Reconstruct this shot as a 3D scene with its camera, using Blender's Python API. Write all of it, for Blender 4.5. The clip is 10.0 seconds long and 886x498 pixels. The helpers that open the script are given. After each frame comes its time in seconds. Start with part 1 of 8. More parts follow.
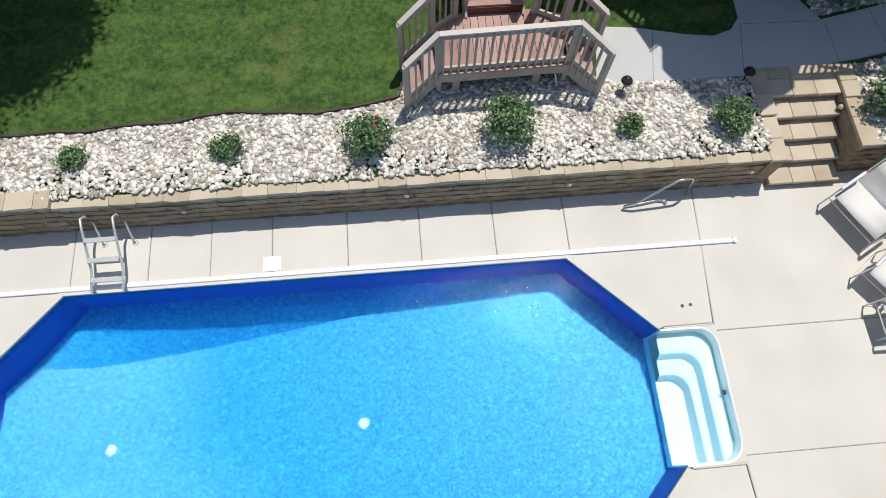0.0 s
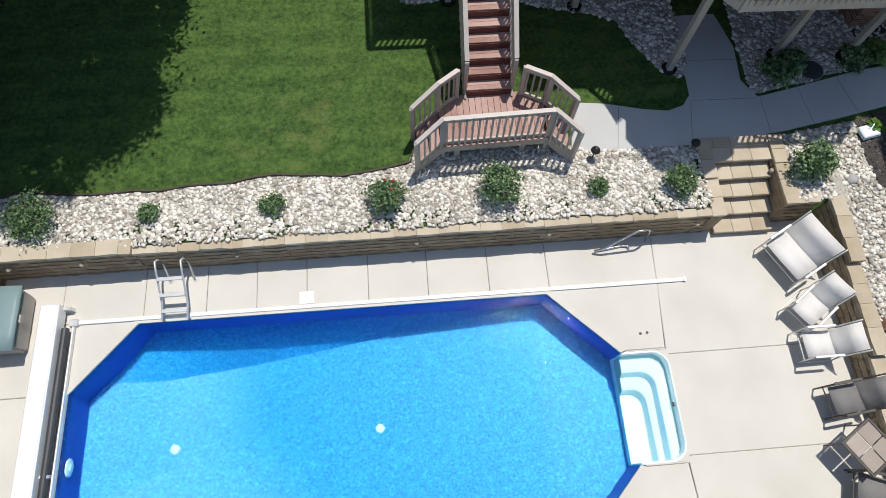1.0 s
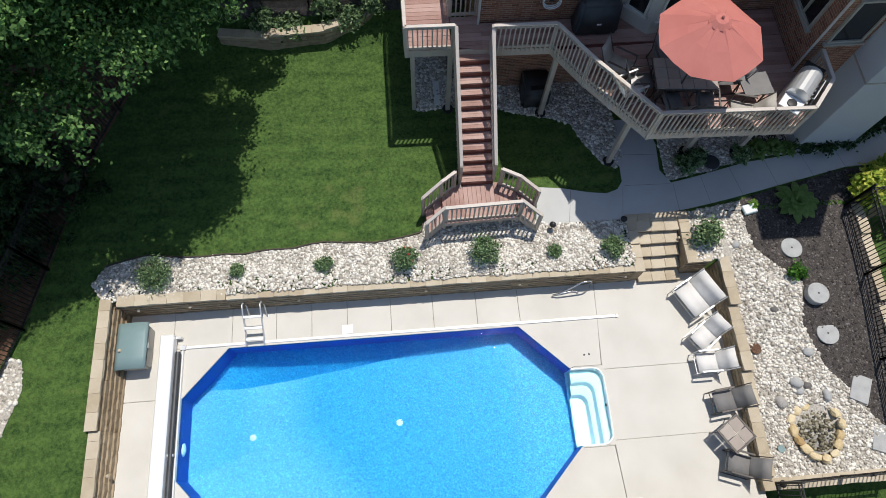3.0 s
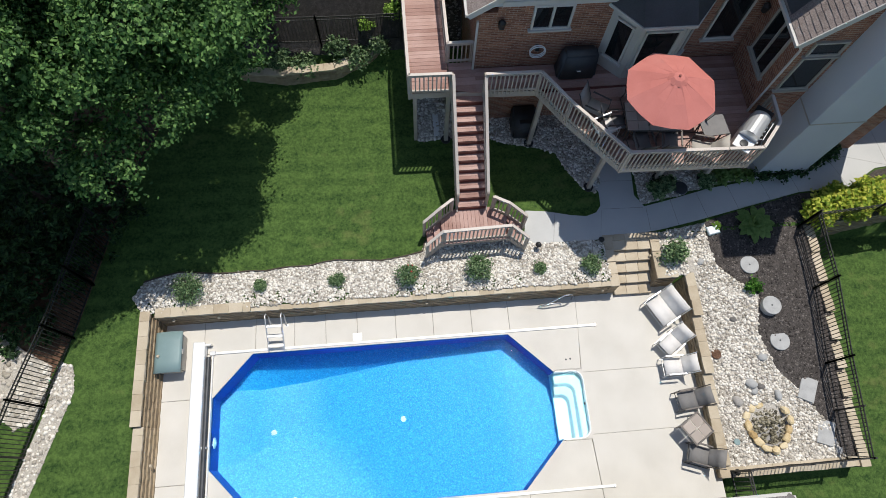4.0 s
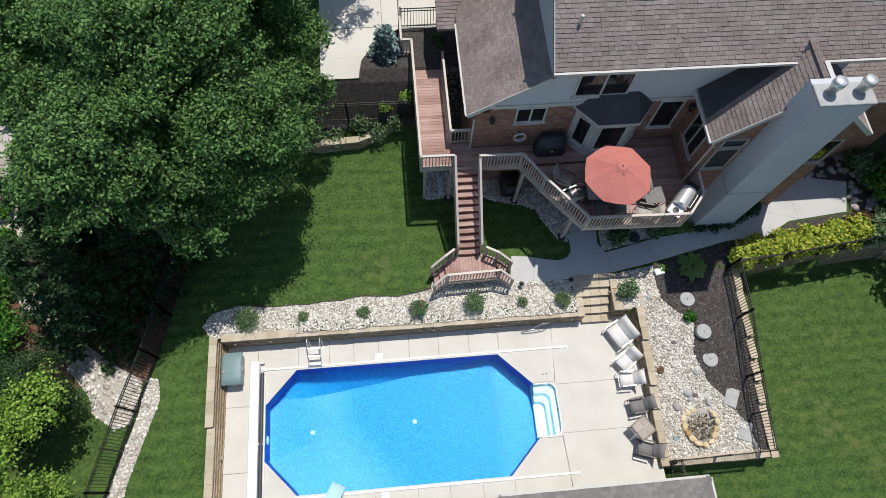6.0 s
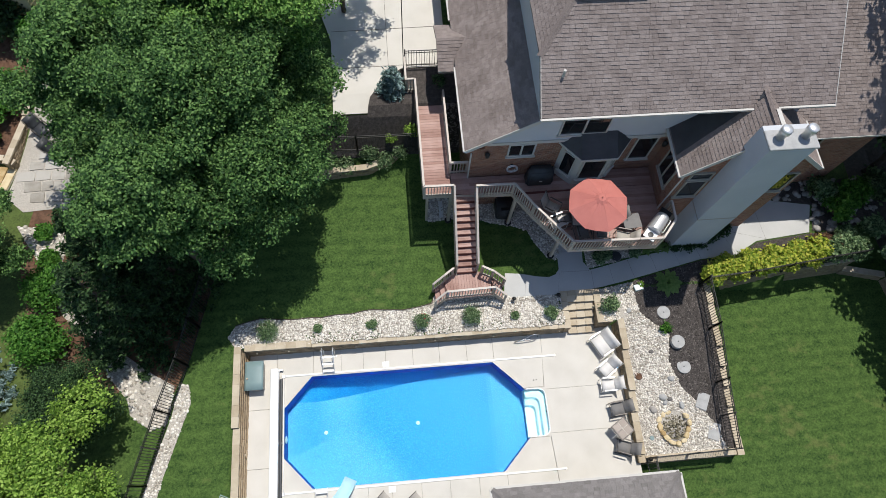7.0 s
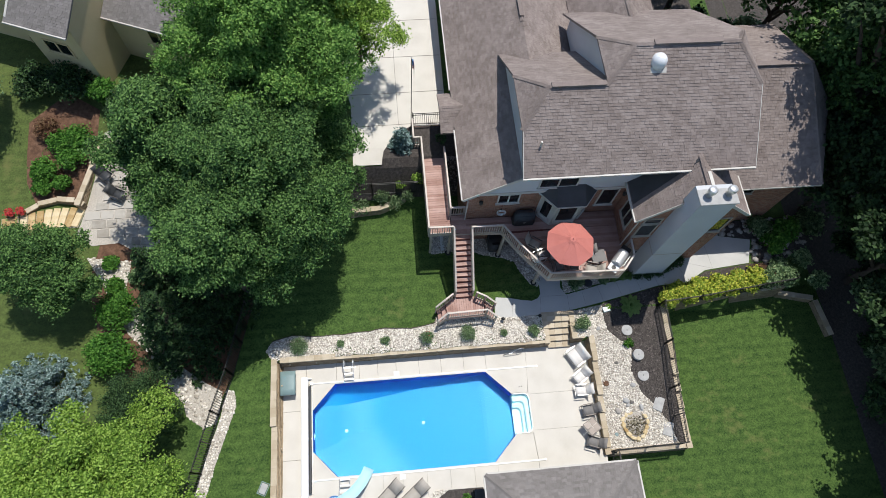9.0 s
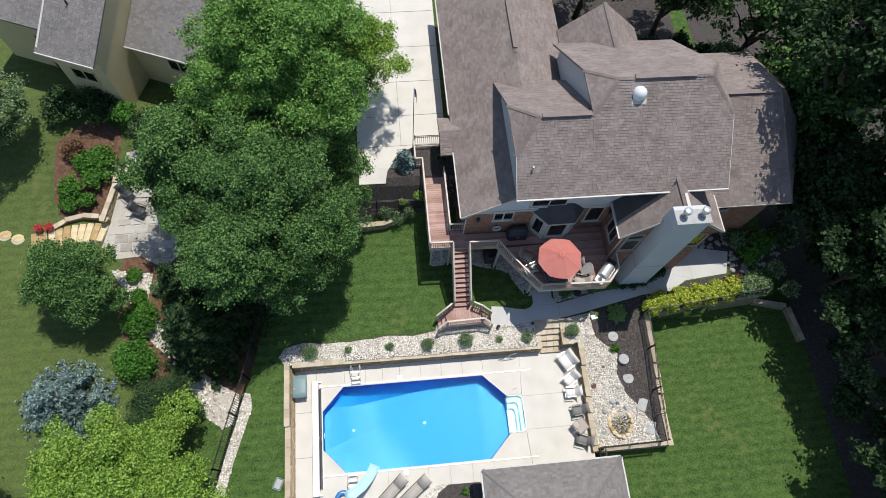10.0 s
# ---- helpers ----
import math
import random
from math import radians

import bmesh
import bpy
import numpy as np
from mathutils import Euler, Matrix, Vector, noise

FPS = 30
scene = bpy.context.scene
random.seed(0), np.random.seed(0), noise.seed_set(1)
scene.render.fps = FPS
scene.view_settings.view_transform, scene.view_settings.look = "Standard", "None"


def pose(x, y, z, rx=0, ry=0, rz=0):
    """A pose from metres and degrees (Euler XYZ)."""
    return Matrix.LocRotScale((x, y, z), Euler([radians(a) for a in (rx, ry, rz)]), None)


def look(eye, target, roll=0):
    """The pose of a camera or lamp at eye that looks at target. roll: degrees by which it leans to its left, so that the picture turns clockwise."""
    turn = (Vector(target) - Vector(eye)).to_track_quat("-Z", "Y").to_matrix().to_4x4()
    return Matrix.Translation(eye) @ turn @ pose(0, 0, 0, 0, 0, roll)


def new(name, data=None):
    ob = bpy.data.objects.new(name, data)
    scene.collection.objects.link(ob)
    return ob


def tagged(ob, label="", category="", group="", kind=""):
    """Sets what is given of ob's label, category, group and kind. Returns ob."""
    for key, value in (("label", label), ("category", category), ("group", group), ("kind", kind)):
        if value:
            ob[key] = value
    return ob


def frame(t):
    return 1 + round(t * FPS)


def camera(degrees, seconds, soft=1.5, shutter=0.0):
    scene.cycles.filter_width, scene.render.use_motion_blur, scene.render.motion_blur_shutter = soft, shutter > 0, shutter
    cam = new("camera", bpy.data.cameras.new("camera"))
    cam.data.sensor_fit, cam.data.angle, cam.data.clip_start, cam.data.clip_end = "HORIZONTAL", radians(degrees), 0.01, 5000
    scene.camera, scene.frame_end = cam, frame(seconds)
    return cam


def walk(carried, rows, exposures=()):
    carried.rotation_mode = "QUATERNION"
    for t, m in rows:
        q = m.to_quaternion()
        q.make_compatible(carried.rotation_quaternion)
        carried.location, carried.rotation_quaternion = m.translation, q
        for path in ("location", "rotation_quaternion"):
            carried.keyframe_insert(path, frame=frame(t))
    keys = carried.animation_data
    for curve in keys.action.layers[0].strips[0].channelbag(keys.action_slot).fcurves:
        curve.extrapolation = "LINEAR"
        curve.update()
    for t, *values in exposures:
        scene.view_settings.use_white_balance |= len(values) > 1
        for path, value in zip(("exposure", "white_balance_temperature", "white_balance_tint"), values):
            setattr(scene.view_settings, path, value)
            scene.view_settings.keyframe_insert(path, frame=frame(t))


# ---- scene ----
cam = camera(72.0, 10.0, soft=0.5)
PATH = [
    (0, (-0.529, 0.445, 9.685), (-0.438, 1.12, 7.804), 3.0),
    (0.5, (-0.526, 0.25, 10.878), (-0.444, 0.954, 9.008), 2.2),
    (1, (-0.604, 0.191, 12.077), (-0.519, 0.895, 10.207), 2.5),
    (1.5, (-0.744, 0.036, 13.291), (-0.647, 0.746, 11.424), 3.4),
    (2, (-0.856, -0.134, 14.529), (-0.754, 0.581, 12.664), 3.8),
    (2.5, (-0.917, -0.377, 15.786), (-0.811, 0.347, 13.925), 4.0),
    (3.8, (-0.932, -0.525, 19.327), (-0.838, 0.166, 17.452), 3.1),
    (4, (-1.032, -0.622, 19.681), (-0.923, 0.077, 17.81), 4.4),
    (4.5, (-1.219, -0.802, 21.0), (-1.098, -0.098, 19.132), 5.1),
    (5, (-1.351, -1.02, 22.358), (-1.228, -0.305, 20.494), 5.2),
    (5.5, (-1.558, -1.235, 23.718), (-1.426, -0.51, 21.859), 5.8),
    (7, (-1.858, -1.585, 28.08), (-1.722, -0.86, 26.221), 6.1),
    (7.5, (-2.088, -1.854, 29.502), (-1.941, -1.121, 27.647), 6.7),
    (8, (-2.353, -2.222, 30.956), (-2.195, -1.476, 29.107), 7.4),
    (8.5, (-2.539, -2.542, 32.386), (-2.375, -1.788, 30.541), 7.6),
    (9, (-2.707, -2.77, 33.811), (-2.542, -2.012, 31.967), 7.7),
    (9.5, (-2.946, -2.902, 35.274), (-2.774, -2.146, 33.43), 8.2),
    (10, (-3.106, -3.071, 36.576), (-2.928, -2.314, 34.733), 8.5),
]
walk(cam, [(t, look(eye, target, roll)) for t, eye, target, roll in PATH], [(0, 0.0), (5.5, 0.0), (7.5, 0.03), (10, 0.10)])

# ---- sky and sun ----
SUN_TO = Vector((0.17, 0.29, 1.0)).normalized()
elev = math.asin(SUN_TO.z)
azim = math.atan2(SUN_TO.x, SUN_TO.y)
world = bpy.data.worlds.new("world")
scene.world = world
world.use_nodes = True
wn = world.node_tree
sky = wn.nodes.new("ShaderNodeTexSky")
sky.sky_type = "NISHITA"
sky.sun_disc = False
sky.sun_elevation, sky.sun_rotation = elev, azim
sky.air_density, sky.dust_density, sky.ozone_density = 1.0, 0.6, 1.0
wn.links.new(sky.outputs["Color"], wn.nodes["Background"].inputs["Color"])
wn.nodes["Background"].inputs["Strength"].default_value = 0.125
sun_data = bpy.data.lights.new("sun", "SUN")
sun_data.energy, sun_data.angle, sun_data.color = 4.0, radians(0.55), (1.0, 0.96, 0.90)
sun = new("sun", sun_data)
sun.matrix_world = look(SUN_TO * 60, (0, 0, 0))
scene.view_settings.exposure = 0.0


# ---- materials ----
def mat(name, stops, scale=6.0, fine=60.0, rough=0.7, bump=0.15, metal=0.0, mix_fine=0.4, island=0.0, rnd=0.0, spec=0.4, stretch=(1, 1, 1), dist=0.01, trans=0.0):
    """Noise at two scales through a colour ramp; island / rnd vary the value per island or per object."""
    m = bpy.data.materials.new(name)
    m.use_nodes = True
    nt = m.node_tree
    N, L = nt.nodes, nt.links
    b = N["Principled BSDF"]
    tc = N.new("ShaderNodeTexCoord")
    mp = N.new("ShaderNodeMapping")
    mp.inputs["Scale"].default_value = stretch
    L.new(tc.outputs["Object"], mp.inputs["Vector"])
    a = N.new("ShaderNodeTexNoise")
    a.inputs["Scale"].default_value, a.inputs["Detail"].default_value = scale, 4
    c = N.new("ShaderNodeTexNoise")
    c.inputs["Scale"].default_value, c.inputs["Detail"].default_value = fine, 3
    L.new(mp.outputs[0], a.inputs["Vector"])
    L.new(mp.outputs[0], c.inputs["Vector"])
    mx = N.new("ShaderNodeMix")
    mx.inputs[0].default_value = mix_fine
    L.new(a.outputs["Fac"], mx.inputs[2])
    L.new(c.outputs["Fac"], mx.inputs[3])
    out = mx.outputs[0]
    for amount, node, sock in ((island, "ShaderNodeNewGeometry", "Random Per Island"), (rnd, "ShaderNodeObjectInfo", "Random")):
        if amount:
            g = N.new(node)
            ma = N.new("ShaderNodeMath")
            ma.operation = "MULTIPLY_ADD"
            ma.inputs[1].default_value = amount
            sub = N.new("ShaderNodeMath")
            sub.operation = "SUBTRACT"
            sub.inputs[1].default_value = 0.5
            L.new(g.outputs[sock], sub.inputs[0])
            L.new(sub.outputs[0], ma.inputs[0])
            L.new(out, ma.inputs[2])
            out = ma.outputs[0]
    r = N.new("ShaderNodeValToRGB")
    els = r.color_ramp.elements
    while len(els) < len(stops):
        els.new(0.5)
    n = len(stops)
    for i, col in enumerate(stops):
        els[i].position = 0.28 + 0.44 * i / max(1, n - 1)
        els[i].color = (*col, 1)
    L.new(out, r.inputs[0])
    L.new(r.outputs[0], b.inputs["Base Color"])
    b.inputs["Roughness"].default_value, b.inputs["Metallic"].default_value = rough, metal
    b.inputs["Specular IOR Level"].default_value = spec
    if bump:
        bp = N.new("ShaderNodeBump")
        bp.inputs["Strength"].default_value, bp.inputs["Distance"].default_value = bump, dist
        L.new(c.outputs["Fac"], bp.inputs["Height"])
        L.new(bp.outputs[0], b.inputs["Normal"])
    if trans:
        t = N.new("ShaderNodeBsdfTranslucent")
        L.new(r.outputs[0], t.inputs["Color"])
        ms = N.new("ShaderNodeMixShader")
        ms.inputs[0].default_value = trans
        L.new(b.outputs[0], ms.inputs[1])
        L.new(t.outputs[0], ms.inputs[2])
        L.new(ms.outputs[0], N["Material Output"].inputs["Surface"])
    return m


def tint(c, k):
    return tuple(min(1.0, v * k) for v in c)


def grass_material():
    m = bpy.data.materials.new("lawn_grass")
    m.use_nodes = True
    N, L = m.node_tree.nodes, m.node_tree.links
    b = N["Principled BSDF"]
    tc = N.new("ShaderNodeTexCoord")

    def tex(scale, detail, stretch=None):
        t = N.new("ShaderNodeTexNoise")
        t.inputs["Scale"].default_value, t.inputs["Detail"].default_value = scale, detail
        if stretch:
            mp = N.new("ShaderNodeMapping")
            mp.inputs["Scale"].default_value = stretch
            L.new(tc.outputs["Object"], mp.inputs["Vector"])
            L.new(mp.outputs[0], t.inputs["Vector"])
        else:
            L.new(tc.outputs["Object"], t.inputs["Vector"])
        return t

    big, mid, fine = tex(0.35, 5), tex(2.0, 6, (1.0, 1.5, 1.0)), tex(9, 12)
    fine.inputs["Roughness"].default_value = 0.82
    r = N.new("ShaderNodeValToRGB")
    e = r.color_ramp.elements
    e[0].position, e[0].color = 0.415, (0.018, 0.047, 0.010, 1)
    e[1].position, e[1].color = 0.595, (0.086, 0.148, 0.033, 1)
    x1 = N.new("ShaderNodeMix")
    x1.inputs[0].default_value = 0.8
    L.new(mid.outputs["Fac"], x1.inputs[2])
    L.new(fine.outputs["Fac"], x1.inputs[3])
    # faint mowing stripes
    stripe = N.new("ShaderNodeTexWave")
    stripe.bands_direction = "Y"
    stripe.inputs["Scale"].default_value, stripe.inputs["Distortion"].default_value = 0.55, 2.5
    stripe.inputs["Detail"].default_value, stripe.inputs["Detail Scale"].default_value = 3, 0.6
    L.new(tc.outputs["Object"], stripe.inputs["Vector"])
    sm = N.new("ShaderNodeMath")
    sm.operation, sm.inputs[1].default_value = "MULTIPLY_ADD", 0.034
    L.new(stripe.outputs["Fac"], sm.inputs[0])
    L.new(x1.outputs[0], sm.inputs[2])
    L.new(sm.outputs[0], r.inputs[0])
    dry = N.new("ShaderNodeValToRGB")
    d = dry.color_ramp.elements
    d[0].position, d[0].color = 0.585, (0, 0, 0, 1)
    d[1].position, d[1].color = 0.78, (0.7, 0.7, 0.7, 1)
    x2 = N.new("ShaderNodeMix")
    x2.inputs[0].default_value = 0.45
    L.new(big.outputs["Fac"], x2.inputs[2])
    L.new(mid.outputs["Fac"], x2.inputs[3])
    L.new(x2.outputs[0], dry.inputs[0])
    mixc = N.new("ShaderNodeMix")
    mixc.data_type = "RGBA"
    mixc.inputs[7].default_value = (0.155, 0.150, 0.055, 1)
    # the neighbour's unwatered lawn to the west is drier
    sx = N.new("ShaderNodeSeparateXYZ")
    L.new(tc.outputs["Object"], sx.inputs[0])
    far = N.new("ShaderNodeMapRange")
    far.inputs[1].default_value, far.inputs[2].default_value = -13.5, -16.5
    far.inputs[3].default_value, far.inputs[4].default_value = 0.0, 0.26
    L.new(sx.outputs[0], far.inputs[0])
    da = N.new("ShaderNodeMath")
    da.operation, da.use_clamp = "ADD", True
    L.new(dry.outputs[0], da.inputs[0])
    L.new(far.outputs[0], da.inputs[1])
    L.new(da.outputs[0], mixc.inputs[0])
    L.new(r.outputs[0], mixc.inputs[6])
    L.new(mixc.outputs[2], b.inputs["Base Color"])
    b.inputs["Roughness"].default_value = 0.85
    b.inputs["Specular IOR Level"].default_value = 0.2
    bp = N.new("ShaderNodeBump")
    bp.inputs["Strength"].default_value, bp.inputs["Distance"].default_value = 0.7, 0.035
    L.new(fine.outputs["Fac"], bp.inputs["Height"])
    L.new(bp.outputs[0], b.inputs["Normal"])
    return m


def water_material():
    m = bpy.data.materials.new("pool_water")
    m.use_nodes = True
    N, L = m.node_tree.nodes, m.node_tree.links
    N.remove(N["Principled BSDF"])
    g = N.new("ShaderNodeBsdfRefraction")
    g.inputs["IOR"].default_value, g.inputs["Roughness"].default_value = 1.33, 0.0
    g.inputs["Color"].default_value = (0.66, 0.97, 0.985, 1)
    gl = N.new("ShaderNodeBsdfGlossy")
    gl.inputs["Roughness"].default_value = 0.01
    fr = N.new("ShaderNodeFresnel")
    fr.inputs["IOR"].default_value = 1.33
    ms = N.new("ShaderNodeMixShader")
    L.new(fr.outputs[0], ms.inputs[0])
    L.new(g.outputs[0], ms.inputs[1])
    L.new(gl.outputs[0], ms.inputs[2])
    L.new(ms.outputs[0], N["Material Output"].inputs["Surface"])
    tc = N.new("ShaderNodeTexCoord")
    a, c = N.new("ShaderNodeTexNoise"), N.new("ShaderNodeTexNoise")
    a.inputs["Scale"].default_value, a.inputs["Detail"].default_value = 6.0, 4
    c.inputs["Scale"].default_value, c.inputs["Detail"].default_value = 26.0, 5
    mx = N.new("ShaderNodeMix")
    mx.inputs[0].default_value = 0.45
    for t in (a, c):
        L.new(tc.outputs["Object"], t.inputs["Vector"])
    L.new(a.outputs["Fac"], mx.inputs[2])
    L.new(c.outputs["Fac"], mx.inputs[3])
    bp = N.new("ShaderNodeBump")
    bp.inputs["Strength"].default_value, bp.inputs["Distance"].default_value = 1.0, 0.007
    L.new(mx.outputs[0], bp.inputs["Height"])
    for s in (g, gl, fr):
        L.new(bp.outputs[0], s.inputs["Normal"])
    return m


def glass_material(name, col):
    m = bpy.data.materials.new(name)
    m.use_nodes = True
    b = m.node_tree.nodes["Principled BSDF"]
    b.inputs["Base Color"].default_value = (*col, 1)
    b.inputs["Roughness"].default_value = 0.04
    b.inputs["Specular IOR Level"].default_value = 0.8
    return m


M_GRASS = grass_material()
M_WATER = water_material()
M_CONC = mat("broom_concrete", [(0.52, 0.49, 0.43), (0.60, 0.57, 0.51), (0.66, 0.63, 0.57)], 0.8, 90, 0.85, 0.12)
M_CONC_OLD = mat("path_concrete", [(0.42, 0.42, 0.41), (0.50, 0.50, 0.48), (0.56, 0.55, 0.53)], 0.9, 70, 0.85, 0.12)
M_JOINT = mat("joint_filler", [(0.16, 0.15, 0.13), (0.24, 0.22, 0.19)], 4, 60, 0.9, 0.1)
M_CAP = mat("cap_block", [(0.40, 0.325, 0.225), (0.48, 0.405, 0.295), (0.55, 0.475, 0.36)], 2.5, 70, 0.9, 0.5, rnd=0.35)
M_BLOCK = mat("wall_block", [(0.24, 0.18, 0.115), (0.33, 0.255, 0.165), (0.41, 0.325, 0.22)], 6, 50, 0.9, 0.9, island=0.25, rnd=0.2, dist=0.02)
M_STONE = mat("river_stone", [(0.34, 0.305, 0.25), (0.65, 0.60, 0.525), (0.81, 0.77, 0.69)], 3, 40, 0.8, 0.25, island=0.6)
M_STONE_BED = mat("stone_bed", [(0.28, 0.25, 0.21), (0.50, 0.46, 0.40), (0.66, 0.62, 0.55)], 22, 70, 0.9, 0.8, dist=0.03)
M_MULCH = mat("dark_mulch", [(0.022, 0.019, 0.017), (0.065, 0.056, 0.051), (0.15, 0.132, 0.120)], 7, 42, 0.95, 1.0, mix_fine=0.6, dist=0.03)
M_CHIP = mat("bark_chip", [(0.030, 0.025, 0.022), (0.080, 0.068, 0.060), (0.17, 0.15, 0.135)], 3, 40, 0.95, 0.3, island=0.8)
M_REDMULCH = mat("brown_mulch", [(0.06, 0.032, 0.02), (0.14, 0.075, 0.045), (0.22, 0.13, 0.085)], 5, 45, 0.95, 1.0, dist=0.03)
# the mottling paints the light of the water's ripples into the liner colour
M_LINER = mat("blue_liner_ripple_light", [(0.003, 0.145, 0.44), (0.012, 0.275, 0.61), (0.075, 0.48, 0.82)], 10, 26, 0.5, 0.05, mix_fine=0.85)
# liner blue made darker: the walls' underwater shade is in the colour
M_LINER_WALL = mat("shaded_liner_wall", [(0.006, 0.045, 0.36), (0.012, 0.075, 0.50)], 3, 60, 0.5, 0.0)
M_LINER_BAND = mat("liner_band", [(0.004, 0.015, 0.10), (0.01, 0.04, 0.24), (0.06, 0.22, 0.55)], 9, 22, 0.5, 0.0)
M_WHITE = mat("white_plastic", [(0.76, 0.76, 0.74), (0.82, 0.82, 0.80)], 2, 40, 0.35, 0.02)
M_STEPW = mat("step_acrylic", [(0.78, 0.83, 0.83), (0.84, 0.88, 0.88)], 2, 40, 0.3, 0.0)
M_ALU = mat("bright_aluminium", [(0.66, 0.66, 0.65), (0.76, 0.76, 0.75)], 3, 60, 0.35, 0.02, metal=0.6)
M_STEEL = mat("stainless_steel", [(0.52, 0.53, 0.54), (0.66, 0.67, 0.68)], 3, 60, 0.25, 0.02, metal=0.9)
M_CEDAR = mat("red_stained_board", [(0.27, 0.145, 0.115), (0.38, 0.235, 0.195), (0.48, 0.32, 0.275)], 1.2, 30, 0.65, 0.2, rnd=0.32, stretch=(1, 1, 1))
# darker red than the boards; also used for the layer under them
M_RISER = mat("dark_red_riser_and_joist", [(0.10, 0.028, 0.022), (0.15, 0.045, 0.035)], 2, 40, 0.6, 0.2)
M_RAIL = mat("taupe_painted_rail", [(0.36, 0.31, 0.265), (0.44, 0.385, 0.33), (0.49, 0.43, 0.37)], 2, 40, 0.6, 0.12)
# rail caps are paler than the rest of the railing
M_RAILTOP = mat("pale_rail_cap", [(0.50, 0.44, 0.385), (0.60, 0.54, 0.48)], 2, 40, 0.55, 0.12)
M_BLACK = mat("black_metal", [(0.012, 0.012, 0.012), (0.03, 0.03, 0.03)], 4, 60, 0.45, 0.05)
M_DGREY = mat("dark_grey_plastic", [(0.03, 0.033, 0.036), (0.06, 0.064, 0.07)], 3, 60, 0.5, 0.06)
M_SIDING = mat("pale_lap_siding", [(0.48, 0.50, 0.525), (0.56, 0.58, 0.60)], 0.8, 30, 0.6, 0.03)
M_TRIM = mat("off_white_trim", [(0.50, 0.48, 0.44), (0.58, 0.56, 0.52)], 2, 40, 0.55, 0.03)
M_TAUPE = mat("taupe_trim", [(0.36, 0.33, 0.29), (0.42, 0.39, 0.34)], 2, 40, 0.6, 0.03)
M_BRICK = mat("red_brown_brick", [(0.17, 0.075, 0.045), (0.27, 0.13, 0.08), (0.36, 0.20, 0.13)], 3, 40, 0.9, 0.4, island=0.7)
M_SHINGLE = mat("brown_shingle", [(0.135, 0.108, 0.097), (0.230, 0.190, 0.173), (0.335, 0.288, 0.267)], 0.9, 30, 0.95, 0.5, mix_fine=0.65, island=0.14, rnd=0.05)
M_SHINGLE_GREY = mat("grey_shingle", [(0.14, 0.13, 0.12), (0.20, 0.185, 0.175), (0.27, 0.25, 0.24)], 0.6, 45, 0.95, 0.5, mix_fine=0.75, island=0.22, rnd=0.06)
# the bay's dark membrane, also the painted shade patch by the main wall
M_ROOF_DARK = mat("dark_membrane_and_roof_shade", [(0.035, 0.036, 0.040), (0.075, 0.077, 0.082)], 1.5, 30, 0.6, 0.1)
M_GLASS = glass_material("dark_window_glass", (0.012, 0.014, 0.016))
M_FABRIC_W = mat("pale_sling_fabric", [(0.62, 0.60, 0.57), (0.72, 0.70, 0.67)], 4, 150, 0.8, 0.2)
M_FABRIC_T = mat("beige_sling_fabric", [(0.36, 0.33, 0.29), (0.45, 0.42, 0.37)], 4, 150, 0.8, 0.2)
M_FABRIC_G = mat("grey_sling_fabric", [(0.16, 0.155, 0.15), (0.23, 0.22, 0.21)], 4, 150, 0.8, 0.2)
M_CHAIRMET = mat("bronze_chair_frame", [(0.08, 0.07, 0.065), (0.13, 0.115, 0.10)], 4, 60, 0.4, 0.05, metal=0.4)
M_CORAL = mat("coral_canopy", [(0.44, 0.14, 0.115), (0.51, 0.175, 0.145), (0.57, 0.21, 0.175)], 1.4, 80, 0.85, 0.1)
M_TILE = mat("tan_table_tile", [(0.30, 0.25, 0.21), (0.40, 0.34, 0.29)], 3, 60, 0.5, 0.1, rnd=0.3)
M_BOXLID = mat("sage_plastic_lid", [(0.17, 0.25, 0.25), (0.22, 0.31, 0.31)], 2, 60, 0.5, 0.05)
M_BOXBODY = mat("beige_plastic", [(0.40, 0.38, 0.34), (0.48, 0.46, 0.42)], 2, 60, 0.5, 0.05)
M_SAND = mat("yellow_sandstone", [(0.40, 0.27, 0.12), (0.58, 0.45, 0.25), (0.68, 0.57, 0.37)], 4, 50, 0.9, 0.6, rnd=0.6)
M_ROCK = mat("grey_boulder", [(0.14, 0.13, 0.12), (0.28, 0.26, 0.24), (0.40, 0.38, 0.35)], 4, 40, 0.9, 0.7, rnd=0.4)
M_PAVER = mat("grey_paver", [(0.30, 0.30, 0.295), (0.40, 0.40, 0.39), (0.46, 0.46, 0.45)], 4, 60, 0.9, 0.3)
M_FLAG = mat("flagstone", [(0.29, 0.265, 0.225), (0.38, 0.355, 0.31), (0.46, 0.435, 0.39)], 3, 40, 0.9, 0.3, rnd=0.5)
M_EDGE = mat("dark_edging", [(0.045, 0.035, 0.025), (0.09, 0.07, 0.05)], 4, 50, 0.8, 0.2)
M_POND = mat("wet_pebble", [(0.05, 0.045, 0.03), (0.14, 0.12, 0.075), (0.30, 0.27, 0.19)], 6, 40, 0.5, 0.3, island=0.6)
M_BARK = mat("tree_bark", [(0.06, 0.045, 0.035), (0.13, 0.10, 0.08)], 8, 60, 0.95, 0.8)
M_TAN = mat("tan_stucco", [(0.62, 0.51, 0.29), (0.70, 0.58, 0.35)], 1, 40, 0.9, 0.1)
M_SLIDE = mat("pale_aqua_plastic", [(0.42, 0.66, 0.74), (0.50, 0.74, 0.80)], 2, 40, 0.3, 0.0)
